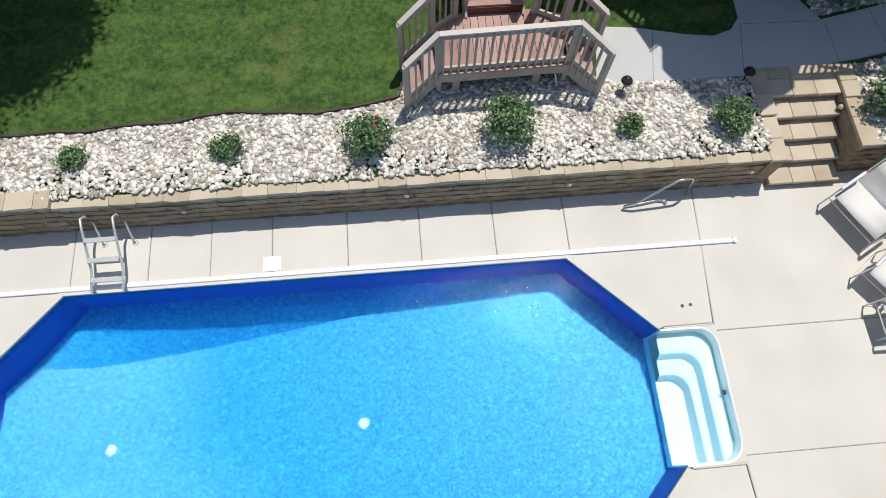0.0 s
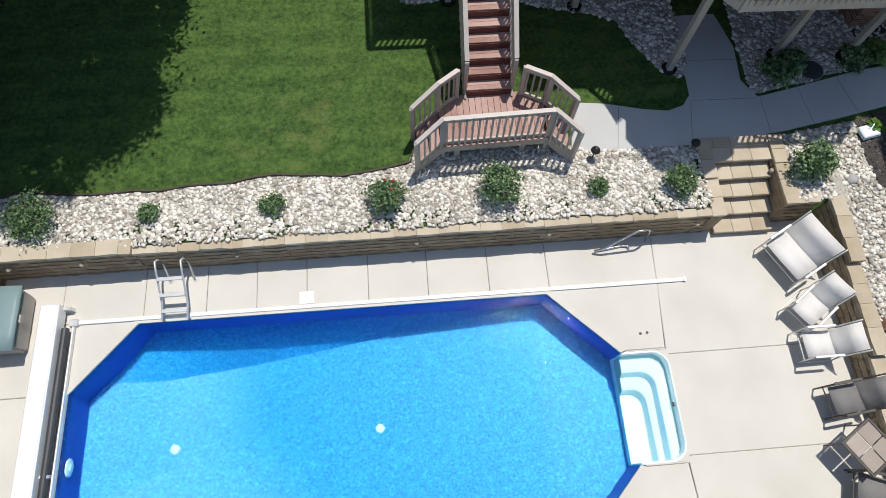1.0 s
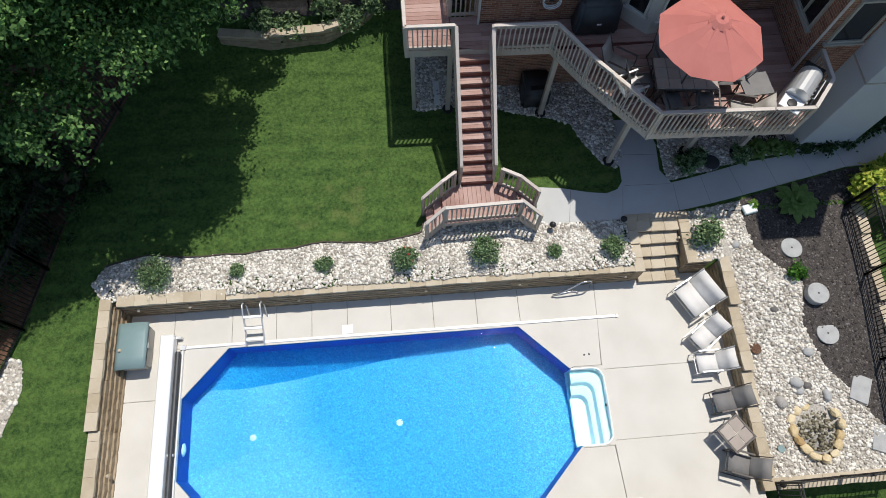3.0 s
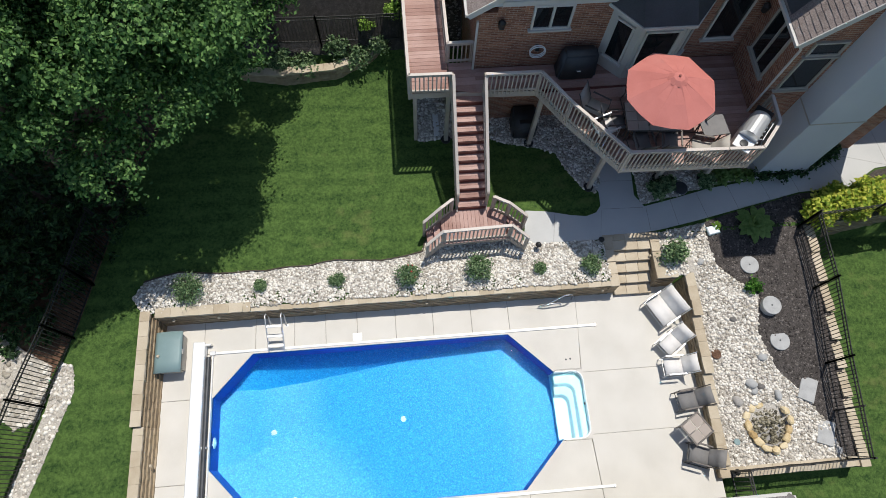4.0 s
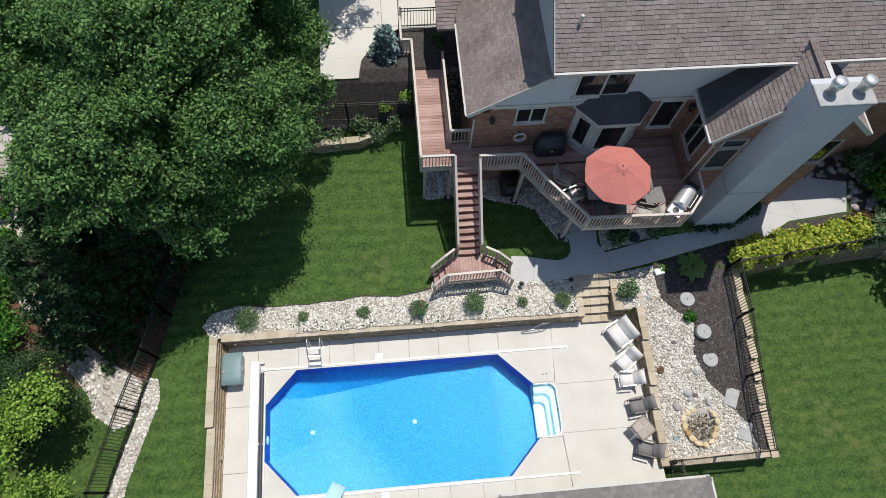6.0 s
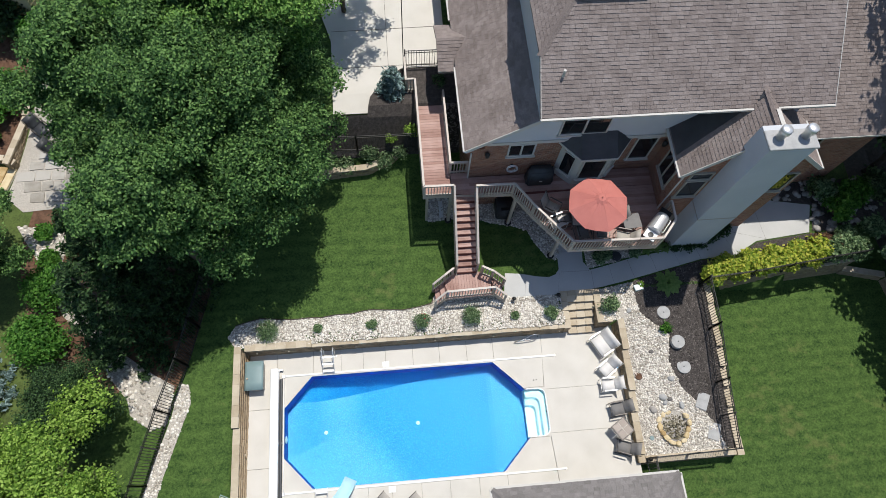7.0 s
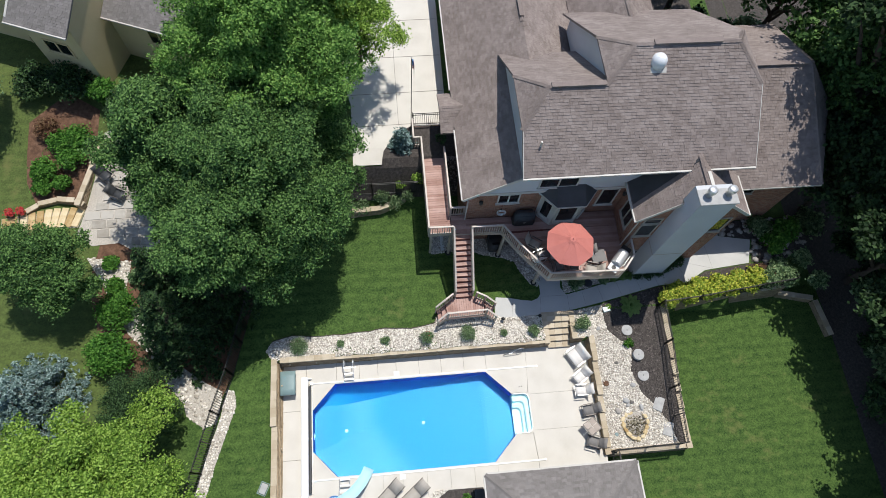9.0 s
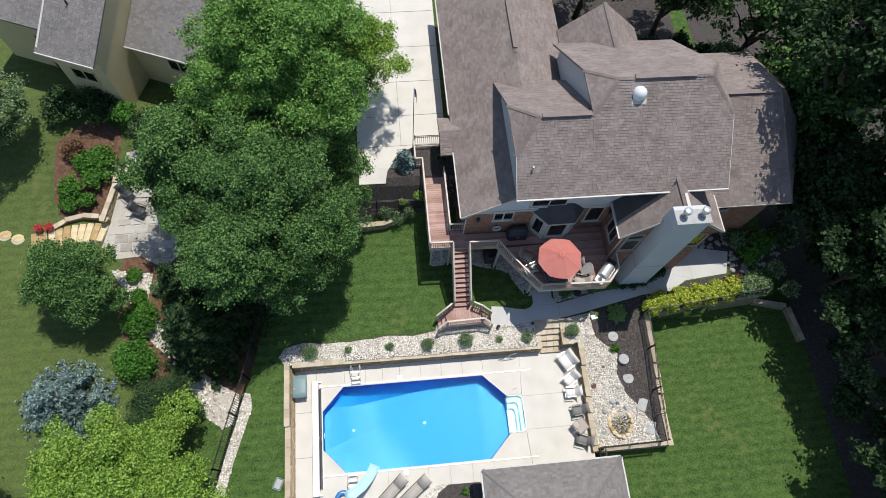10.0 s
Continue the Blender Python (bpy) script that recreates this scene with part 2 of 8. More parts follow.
M_BLUEF = mat("blue_plastic", [(0.04, 0.16, 0.40), (0.06, 0.22, 0.52)], 2, 40, 0.4, 0.0)
M_FLAGR = mat("red_flag_cloth", [(0.40, 0.03, 0.03), (0.5, 0.05, 0.05)], 4, 60, 0.8, 0.05)
M_HOSEG = mat("green_hose", [(0.01, 0.14, 0.07), (0.02, 0.2, 0.1)], 4, 60, 0.4, 0.05)
M_DOMEW = mat("white_dome_plastic", [(0.72, 0.74, 0.76), (0.80, 0.82, 0.84)], 3, 40, 0.2, 0.0)


def leaf_mat(name, a, b, c, trans=0.35):
    return mat(name, [a, b, c], 1.1, 9, 0.65, 0.0, island=0.75, spec=0.25, trans=trans)


L_MAPLE = leaf_mat("maple_leaf", (0.028, 0.075, 0.020), (0.080, 0.182, 0.046), (0.195, 0.345, 0.10))
L_BRIGHT = leaf_mat("bright_leaf", (0.055, 0.145, 0.026), (0.130, 0.280, 0.055), (0.27, 0.46, 0.11))
L_LIME = leaf_mat("lime_leaf", (0.095, 0.185, 0.024), (0.195, 0.340, 0.045), (0.37, 0.54, 0.11))
L_YELLOW = leaf_mat("yellow_green_leaf", (0.17, 0.27, 0.03), (0.37, 0.46, 0.05), (0.62, 0.62, 0.11))
L_DARK = leaf_mat("dark_leaf", (0.015, 0.038, 0.014), (0.034, 0.080, 0.027), (0.085, 0.160, 0.055))
L_SPRUCE = leaf_mat("spruce_needle", (0.075, 0.128, 0.112), (0.150, 0.232, 0.217), (0.300, 0.405, 0.390), 0.1)
L_SHRUB = leaf_mat("shrub_leaf", (0.062, 0.118, 0.048), (0.135, 0.225, 0.095), (0.29, 0.40, 0.20))
L_BOX = leaf_mat("clipped_leaf", (0.036, 0.120, 0.014), (0.066, 0.198, 0.024), (0.132, 0.300, 0.048))
L_HOSTA = leaf_mat("hosta_leaf", (0.13, 0.23, 0.06), (0.22, 0.34, 0.10), (0.34, 0.46, 0.18))
L_RED = leaf_mat("red_brown_leaf", (0.096, 0.042, 0.024), (0.168, 0.090, 0.048), (0.240, 0.156, 0.084))

# leaf green kept very dark, so the woods' shade sits in the colour
L_WOOD = leaf_mat("shaded_wood_leaf", (0.014, 0.034, 0.012), (0.032, 0.072, 0.024), (0.070, 0.130, 0.045))


# ---- mesh helpers ----
def obj(name, bm, material, smooth=False):
    me = bpy.data.meshes.new(name)
    bm.normal_update()
    bm.to_mesh(me)
    bm.free()
    for m in material if isinstance(material, (list, tuple)) else [material]:
        me.materials.append(m)
    if smooth:
        me.shade_smooth()
    return new(name, me)


def part(name, bm, material, parent, label="", smooth=False):
    ob = obj(name, bm, material, smooth)
    ob.parent = parent
    if label:
        tagged(ob, label)
    return ob


def empty(name, m, label, category, group="", kind=""):
    e = new(name)
    e.matrix_world = m
    e.empty_display_size = 0.2
    return tagged(e, label, category, group, kind)


def add_box(bm, x0, x1, y0, y1, z0, z1, m=None, bev=0.0):
    v = [bm.verts.new(p) for p in ((x0, y0, z0), (x1, y0, z0), (x1, y1, z0), (x0, y1, z0), (x0, y0, z1), (x1, y0, z1), (x1, y1, z1), (x0, y1, z1))]
    fs = [bm.faces.new([v[i] for i in q]) for q in ((3, 2, 1, 0), (4, 5, 6, 7), (0, 1, 5, 4), (1, 2, 6, 5), (2, 3, 7, 6), (3, 0, 4, 7))]
    if bev:
        es = list({e for f in fs for e in f.edges})
        r = bmesh.ops.bevel(bm, geom=es, offset=bev, segments=1, affect="EDGES")
        v = list({w for f in r["faces"] for w in f.verts} | {w for w in v if w.is_valid})
    if m is not None:
        bmesh.ops.transform(bm, matrix=m, verts=v)
    return v


def box(x0, x1, y0, y1, z0, z1, bev=0.0, m=None):
    bm = bmesh.new()
    add_box(bm, x0, x1, y0, y1, z0, z1, m, bev)
    return bm


def add_bar(bm, a, b, w, h, up=(0, 0, 1)):
    """A rectangular bar from a to b, w wide and h high."""
    a, b = Vector(a), Vector(b)
    d = (b - a).normalized()
    s = d.cross(Vector(up))
    if s.length < 1e-4:
        s = d.cross(Vector((1, 0, 0)))
    s.normalize()
    u = s.cross(d)
    q = []
    for p in (a, b):
        for i, j in ((-1, -1), (1, -1), (1, 1), (-1, 1)):
            q.append(bm.verts.new(p + s * (i * w / 2) + u * (j * h / 2)))
    for f in ((3, 2, 1, 0), (4, 5, 6, 7), (0, 1, 5, 4), (1, 2, 6, 5), (2, 3, 7, 6), (3, 0, 4, 7)):
        bm.faces.new([q[i] for i in f])


def bar(a, b, w, h, up=(0, 0, 1)):
    bm = bmesh.new()
    add_bar(bm, a, b, w, h, up)
    return bm


def add_tube(bm, pts, r, n=8, closed=False):
    """A round tube along points."""
    pts = [Vector(p) for p in pts]
    rings = []
    k = len(pts)
    for i, p in enumerate(pts):
        if closed:
            d = pts[(i + 1) % k] - pts[i - 1]
        else:
            d = pts[min(i + 1, k - 1)] - pts[max(i - 1, 0)]
        d.normalize()
        s = d.cross(Vector((0, 0, 1)))
        if s.length < 1e-3:
            s = d.cross(Vector((0, 1, 0)))
        s.normalize()
        u = s.cross(d)
        rr = r[i] if isinstance(r, (list, tuple)) else r
        rings.append([bm.verts.new(p + (s * math.cos(2 * math.pi * j / n) + u * math.sin(2 * math.pi * j / n)) * rr) for j in range(n)])
    for i in range(k if closed else k - 1):
        a, b = rings[i], rings[(i + 1) % k]
        for j in range(n):
            bm.faces.new((a[j], a[(j + 1) % n], b[(j + 1) % n], b[j]))
    if not closed:
        bm.faces.new(rings[0][::-1])
        bm.faces.new(rings[-1])


def tube(pts, r, n=8, closed=False):
    bm = bmesh.new()
    add_tube(bm, pts, r, n, closed)
    return bm


def arc(c, r, a0, a1, n, ax="xy"):
    out = []
    for i in range(n + 1):
        a = radians(a0 + (a1 - a0) * i / n)
        u, v = r * math.cos(a), r * math.sin(a)
        out.append(Vector(c) + Vector({"xy": (u, v, 0), "xz": (u, 0, v), "yz": (0, u, v)}[ax]))
    return out


def prism(pts, z0, z1):
    """An upright prism on a plan outline given anticlockwise."""
    bm = bmesh.new()
    lo = [bm.verts.new((x, y, z0)) for x, y in pts]
    hi = [bm.verts.new((x, y, z1)) for x, y in pts]
    bm.faces.new(hi)
    bm.faces.new(lo[::-1])
    n = len(pts)
    for i in range(n):
        bm.faces.new((lo[i], lo[(i + 1) % n], hi[(i + 1) % n], hi[i]))
    return bm


def lathe(profile, n=20, m=None):
    bm = bmesh.new()
    rings = [[bm.verts.new((r * math.cos(2 * math.pi * j / n), r * math.sin(2 * math.pi * j / n), z)) for j in range(n)] for r, z in profile]
    for a, b in zip(rings, rings[1:]):
        for j in range(n):
            bm.faces.new((a[j], a[(j + 1) % n], b[(j + 1) % n], b[j]))
    bm.faces.new(rings[0][::-1])
    bm.faces.new(rings[-1])
    if m is not None:
        bm.transform(m)
    return bm


def lump(rng, rx, ry, rz, sub=1, rough=0.18):
    """An uneven rounded stone."""
    bm = bmesh.new()
    bmesh.ops.create_icosphere(bm, subdivisions=sub, radius=1.0)
    off = Vector((rng.uniform(0, 90), rng.uniform(0, 90), rng.uniform(0, 90)))
    for v in bm.verts:
        k = 1 + rough * noise.noise(v.co * 1.3 + off) * 2
        v.co = Vector((v.co.x * rx * k, v.co.y * ry * k, v.co.z * rz * k))
    return bm


# ---- the lie of the land ----
def smooth(a, b, t):
    t = min(1.0, max(0.0, (t - a) / (b - a)))
    return t * t * (3 - 2 * t)


def lerp(a, b, t):
    return a + (b - a) * t


YARD = (-9.42, 8.08, -9.0, 4.90)


def ground_z(x, y):
    """Height of the ground, with sharp steps at the retaining walls."""
    if YARD[0] < x < YARD[1] and YARD[2] < y < YARD[3]:
        return -2.6
    if 5.45 < x < 7.25 and 4.0 < y < 6.4:
        return -0.3
    north = 0.85 + 0.012 * max(0.0, y - 6)
    # the bank beside the drive rises north-west of the house
    bank = smooth(13.4, 15.2, y)
    rise = lerp(0, 2.9, bank) * smooth(-16.0, -6.0, x)
    z = north + rise
    # west strip falls gently southward
    if x <= -9.42:
        fall = smooth(5.0, -6.0, y)
        z = lerp(z, 0.35, fall * smooth(-9.0, -9.3, x))
        z = lerp(z, 0.75 + 0.02 * max(0, y - 6) + 1.3 * smooth(14.0, 22.0, y), smooth(-12.0, -16.0, x)) if x < -12 else z
    # stone bed and mulch bed east of the pool fall southward
    if x >= 8.08:
        bed = lerp(-0.15, 0.80, smooth(-1.6, 6.2, y))
        low = lerp(-1.15, -0.85, smooth(-6, 6, y))
        if x > 12.66 and y < 6.35 + 0.12 * (x - 12.5):
            z = low - 0.015 * (x - 12.5)
        elif y < -1.35:
            z = low
        elif y < 6.4:
            z = bed
        else:
            z = 0.85
        if x > 20:
            z = lerp(z, -1.0, smooth(20, 24, x))
    return z


def drape(pts, lift, step=0.5, thick=0.0, level=None):
    """A sheet over the ground on a plan outline."""
    bm = bmesh.new()
    bm.faces.new([bm.verts.new((x, y, 0)) for x, y in pts])
    xs, ys = [p[0] for p in pts], [p[1] for p in pts]
    for lo, hi, n in ((min(xs), max(xs), (1, 0, 0)), (min(ys), max(ys), (0, 1, 0))):
        for i in range(1, int((hi - lo) / step) + 1):
            c = lo + i * step
            bmesh.ops.bisect_plane(bm, geom=bm.verts[:] + bm.edges[:] + bm.faces[:], plane_co=(c * n[0], c * n[1], 0), plane_no=n)
    for v in bm.verts:
        v.co.z = (ground_z(v.co.x, v.co.y) if level is None else level) + lift
    if thick:
        r = bmesh.ops.extrude_face_region(bm, geom=bm.faces[:])
        for g in r["geom"]:
            if isinstance(g, bmesh.types.BMVert):
                g.co.z -= thick
        bmesh.ops.recalc_face_normals(bm, faces=bm.faces[:])
    return bm


def inside(p, pts):
    x, y = p
    hit = False
    for (x0, y0), (x1, y1) in zip(pts, pts[1:] + pts[:1]):
        if (y0 > y) != (y1 > y) and x < (x1 - x0) * (y - y0) / (y1 - y0) + x0:
            hit = not hit
    return hit


def wobble(pts, amount, step, rng):
    """A plan outline with its sides broken into short uneven runs."""
    out = []
    for (x0, y0), (x1, y1) in zip(pts, pts[1:] + pts[:1]):
        n = max(1, int(math.hypot(x1 - x0, y1 - y0) / step))
        for i in range(n):
            t = i / n
            k = amount if i else amount * 0.3
            out.append((lerp(x0, x1, t) + rng.uniform(-k, k), lerp(y0, y1, t) + rng.uniform(-k, k)))
    return out


def scatter_stones(name, pts, count, rng, size, material, lift=0.0, zfun=ground_z, label="", avoid=()):
    """Loose stones on a bed, as one mesh."""
    shapes = []
    for k in range(7):
        b = lump(rng, 1, rng.uniform(0.65, 0.95), rng.uniform(0.45, 0.65), 1, 0.22)
        b.verts.ensure_lookup_table()
        shapes.append((np.array([v.co[:] for v in b.verts]), np.array([[v.index for v in f.verts] for f in b.faces])))
        b.free()
    xs, ys = [p[0] for p in pts], [p[1] for p in pts]
    V, F, base = [], [], 0
    made = 0
    while made < count:
        x, y = rng.uniform(min(xs), max(xs)), rng.uniform(min(ys), max(ys))
        made += 1
        if not inside((x, y), pts) or any(math.hypot(x - a, y - b) < r for a, b, r in avoid):
            continue
        v, f = rng.choice(shapes)
        s = size * rng.choice((0.55, 0.7, 0.8, 0.9, 1.0, 1.15, 1.4))
        m = np.array((Matrix.Rotation(rng.uniform(0, 6.28), 3, "Z") @ Matrix.Rotation(rng.uniform(-0.4, 0.4), 3, "X")))
        V.append(v @ m.T * s + np.array((x, y, zfun(x, y) + lift + s * 0.25)))
        F.append(f + base)
        base += len(v)
    me = bpy.data.meshes.new(name)
    me.from_pydata(np.concatenate(V).tolist(), [], np.concatenate(F).tolist())
    me.materials.append(material)
    me.shade_smooth()
    return tagged(new(name, me), label, "stones", kind="stuff")


# ---- ground ----
def build_ground():
    def line(fine0, fine1, step, sharp, far):
        a = list(np.arange(fine0, fine1 + 0.01, step)) + [s + d for s in sharp for d in (-0.02, 0.02)] + far
        return sorted(set(round(v, 3) for v in a))
    xs = line(-32, 30, 1.0, (-9.42, 5.45, 7.25, 8.08, 12.66), [-2500, -600, -150, -70, -45, 45, 70, 150, 600, 2500])
    ys = line(-14, 40, 1.0, (-9.0, 4.90, -1.35, 6.4), [-2500, -600, -150, -60, -30, 60, 100, 200, 600, 2500])
    bm = bmesh.new()
    g = [[bm.verts.new((x, y, ground_z(x, y))) for x in xs] for y in ys]
    for j in range(len(ys) - 1):
        for i in range(len(xs) - 1):
            bm.faces.new((g[j][i], g[j][i + 1], g[j + 1][i + 1], g[j + 1][i]))
    return tagged(obj("ground", bm, M_GRASS, True), "mown green lawn with dry yellowish patches", "lawn", kind="structure")


build_ground()

# ---- pool ----
POOL = [(-6.28, 3.6), (-7.51, 2.27), (-7.51, 0.14), (-6.28, -1.2), (2.0, -1.2), (3.32, 0.14), (3.32, 2.27), (2.0, 3.6)]
WATER_Z = -0.11


def offset_poly(pts, d):
    """Outline of an anticlockwise polygon moved outwards by d."""
    out = []
    n = len(pts)
    for i in range(n):
        p, a, b = Vector(pts[i]), Vector(pts[i - 1]), Vector(pts[(i + 1) % n])
        e1, e2 = (p - a).normalized(), (b - p).normalized()
        n1, n2 = Vector((e1.y, -e1.x)), Vector((e2.y, -e2.x))
        m = (n1 + n2).normalized()
        out.append(tuple(p + m * (d / max(0.3, m.dot(n1)))))
    return out


def ring(pts0, pts1, z0, z1):
    """A closed solid band between two outlines (inner, outer) from z0 up to z1."""
    bm = bmesh.new()
    q = [[bm.verts.new((x, y, z)) for x, y in p] for p, z in ((pts0, z0), (pts1, z0), (pts1, z1), (pts0, z1))]
    n = len(pts0)
    for k in range(4):
        a, b = q[k], q[(k + 1) % 4]
        for i in range(n):
            bm.faces.new((a[i], a[(i + 1) % n], b[(i + 1) % n], b[i]))
    bmesh.ops.recalc_face_normals(bm, faces=bm.faces[:])
    return bm


def pool_depth(x, y):
    """Floor height: level at the foot of the walls, with a hopper that deepens westward below a sloping north side."""
    def from_edge(k):
        (xa, ya), (xb, yb) = POOL[k], POOL[(k + 1) % 8]
        return max(0.0, ((xb - xa) * (y - ya) - (yb - ya) * (x - xa)) / math.hypot(xb - xa, yb - ya))
    width = max(0.0, min(1.0, (1.8 - x) / 8.0)) * 1.0
    north = from_edge(7)
    drop = 0.95 * width
    rest = min(from_edge(k) for k in (1, 2))
    return -1.10 - min(drop, 0.95 * north) * smooth(-0.8, 3.6, rest)


def open_east(bm):
    """Leaves the east side open for the moulded steps."""
    east = max(p[0] for p in POOL) - 0.05
    bmesh.ops.delete(bm, geom=[f for f in bm.faces if all(v.co.x > east for v in f.verts)], context="FACES")
    return bm


def build_pool():
    pool = empty("swimming_pool", pose(0, 0, 0), "long eight-sided in-ground pool with a bright blue liner, full of water", "pool")
    inner = POOL
    part("wall_liner", open_east(ring(inner, offset_poly(inner, 0.06), -2.2, -0.20)), M_LINER_WALL, pool, "vinyl pool wall in a liner blue darkened for shade")
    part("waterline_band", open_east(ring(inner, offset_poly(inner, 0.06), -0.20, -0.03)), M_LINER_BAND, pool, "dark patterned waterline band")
    part("coping", open_east(ring(offset_poly(inner, -0.012), offset_poly(inner, 0.085), -0.03, 0.018)), M_CONC, pool, "thin pale coping edge")
    bm = bmesh.new()
    bm.faces.new([bm.verts.new((x, y, 0)) for x, y in offset_poly(inner, 0.03)])
    for lo, hi, n in ((-7.5, 3.3, (1, 0, 0)), (-1.2, 3.6, (0, 1, 0))):
        for i in range(1, int((hi - lo) / 0.2) + 1):
            c = lo + i * 0.2
            bmesh.ops.bisect_plane(bm, geom=bm.verts[:] + bm.edges[:] + bm.faces[:], plane_co=(c * n[0], c * n[1], 0), plane_no=n)
    # crease where the sloping north side meets the floor
    bmesh.ops.bisect_plane(bm, geom=bm.verts[:] + bm.edges[:] + bm.faces[:], plane_co=(1.8, 3.6, 0), plane_no=(1.0, -8.0, 0))
    for v in bm.verts:
        v.co.z = pool_depth(v.co.x, v.co.y)
    part("floor_liner", bm, M_LINER, pool, "bright blue vinyl pool floor mottled like ripple light")
    w = bmesh.new()
    w.faces.new([w.verts.new((x, y, WATER_Z)) for x, y in offset_poly(inner, 0.01)])
    bmesh.ops.recalc_face_normals(w, faces=w.faces[:])
    water = obj("pool_water", w, M_WATER)
    water.visible_shadow = False
    tagged(water, "clear rippled blue pool water", "water", kind="structure")
    return pool


swimming_pool = build_pool()

# ---- pool surround of poured concrete slabs ----
SOUTH = -6.6
STEP_X, STEP_Y0, STEP_Y1 = 4.26, 0.145, 2.265


def slab(pts, rng):
    bm = prism(pts, -0.14, rng.uniform(-0.003, 0.003))
    top = [e for e in bm.edges if all(v.co.z > -0.1 for v in e.verts)]
    bmesh.ops.bevel(bm, geom=top, offset=0.012, segments=1, affect="EDGES")
    return bm


def build_deck_slabs():
    rng = random.Random(5)
    deck = empty("pool_surround", pose(0, 0, 0), "pale broom-finished concrete slabs round the pool", "paving", kind="structure")
    g = 0.007
    o = offset_poly(POOL, 0.07)
    nw, wn, ws, sw, se, es, en, ne = o
    yn, ys = nw[1], sw[1]
    xw, xe = -9.16, 8.02

    def put(pts):
        c = Vector((sum(p[0] for p in pts) / len(pts), sum(p[1] for p in pts) / len(pts)))
        q = []
        for p in pts:
            v = Vector(p) - c
            q.append(tuple(c + v * (1 - g / max(0.3, v.length))))
        part("slab", slab(q, rng), M_CONC, deck)
    cuts = [-7.83, -6.2, -4.95, -3.94, -2.92, -1.66, -0.43, 0.84, 2.08]
    for a, b in zip(cuts, cuts[1:]):
        put([(a, yn), (b, yn), (b, 4.9), (a, 4.9)])
        put([(a, -3.1), (b, -3.1), (b, ys), (a, ys)])
        put([(a, SOUTH), (b, SOUTH), (b, -3.1), (a, -3.1)])
    # corner slabs that follow the cut corners
    put([(-7.83, yn), (-7.83, 2.28), wn, nw])
    put([(-7.83, ws[1]), (-7.83, ys), sw, ws])
    put([(-7.83, 2.28), (-7.83, ws[1]), ws, wn])
    def edge(y):
        return 4.22 + 0.2 * smooth(2.0, 4.9, y) + 0.1 * smooth(0.0, -2.0, y)
    put([ne, en, (edge(en[1]), en[1]), (edge(yn), yn)])
    put([(2.08, yn), (edge(yn), yn), (edge(4.9), 4.9), (2.08, 4.9)])
    put([es, se, (edge(ys), ys), (edge(es[1]), es[1])][::-1])
    put([(STEP_X - 0.02, STEP_Y1), (STEP_X - 0.02, en[1]), en, (en[0], STEP_Y1)])
    put([(en[0], es[1]), (STEP_X - 0.02, es[1]), (STEP_X - 0.02, STEP_Y0), (en[0], STEP_Y0)])
    # west strip
    for a, b in ((2.28, 4.9), (-0.2, 2.28), (-2.6, -0.2), (-5.0, -2.6), (SOUTH, -5.0)):
        put([(xw, a), (-7.83, a), (-7.83, b), (xw, b)])
    # east slabs
    for a, b in ((2.17, 4.9), (0.24, 2.17), (-1.9, 0.24), (-4.2, -1.9), (SOUTH, -4.2)):
        put([(edge(a), a), (xe, a), (xe, b), (edge(b), b)])
    put([(2.08, -3.1), (edge(-3.1), -3.1), (edge(ys), ys), (2.08, ys)])
    put([(2.08, SOUTH), (edge(SOUTH), SOUTH), (edge(-3.1), -3.1), (2.08, -3.1)])
    for a, b, c, d in ((xw, xe, 3.70, 4.9), (xw, xe, SOUTH, -1.30), (xw, -7.62, -1.30, 3.70), (4.30, xe, -1.30, 3.70)):
        part("joint_filler", box(a, b, c, d, -0.13, -0.018), M_JOINT, deck, "dark joint filler")


build_deck_slabs()


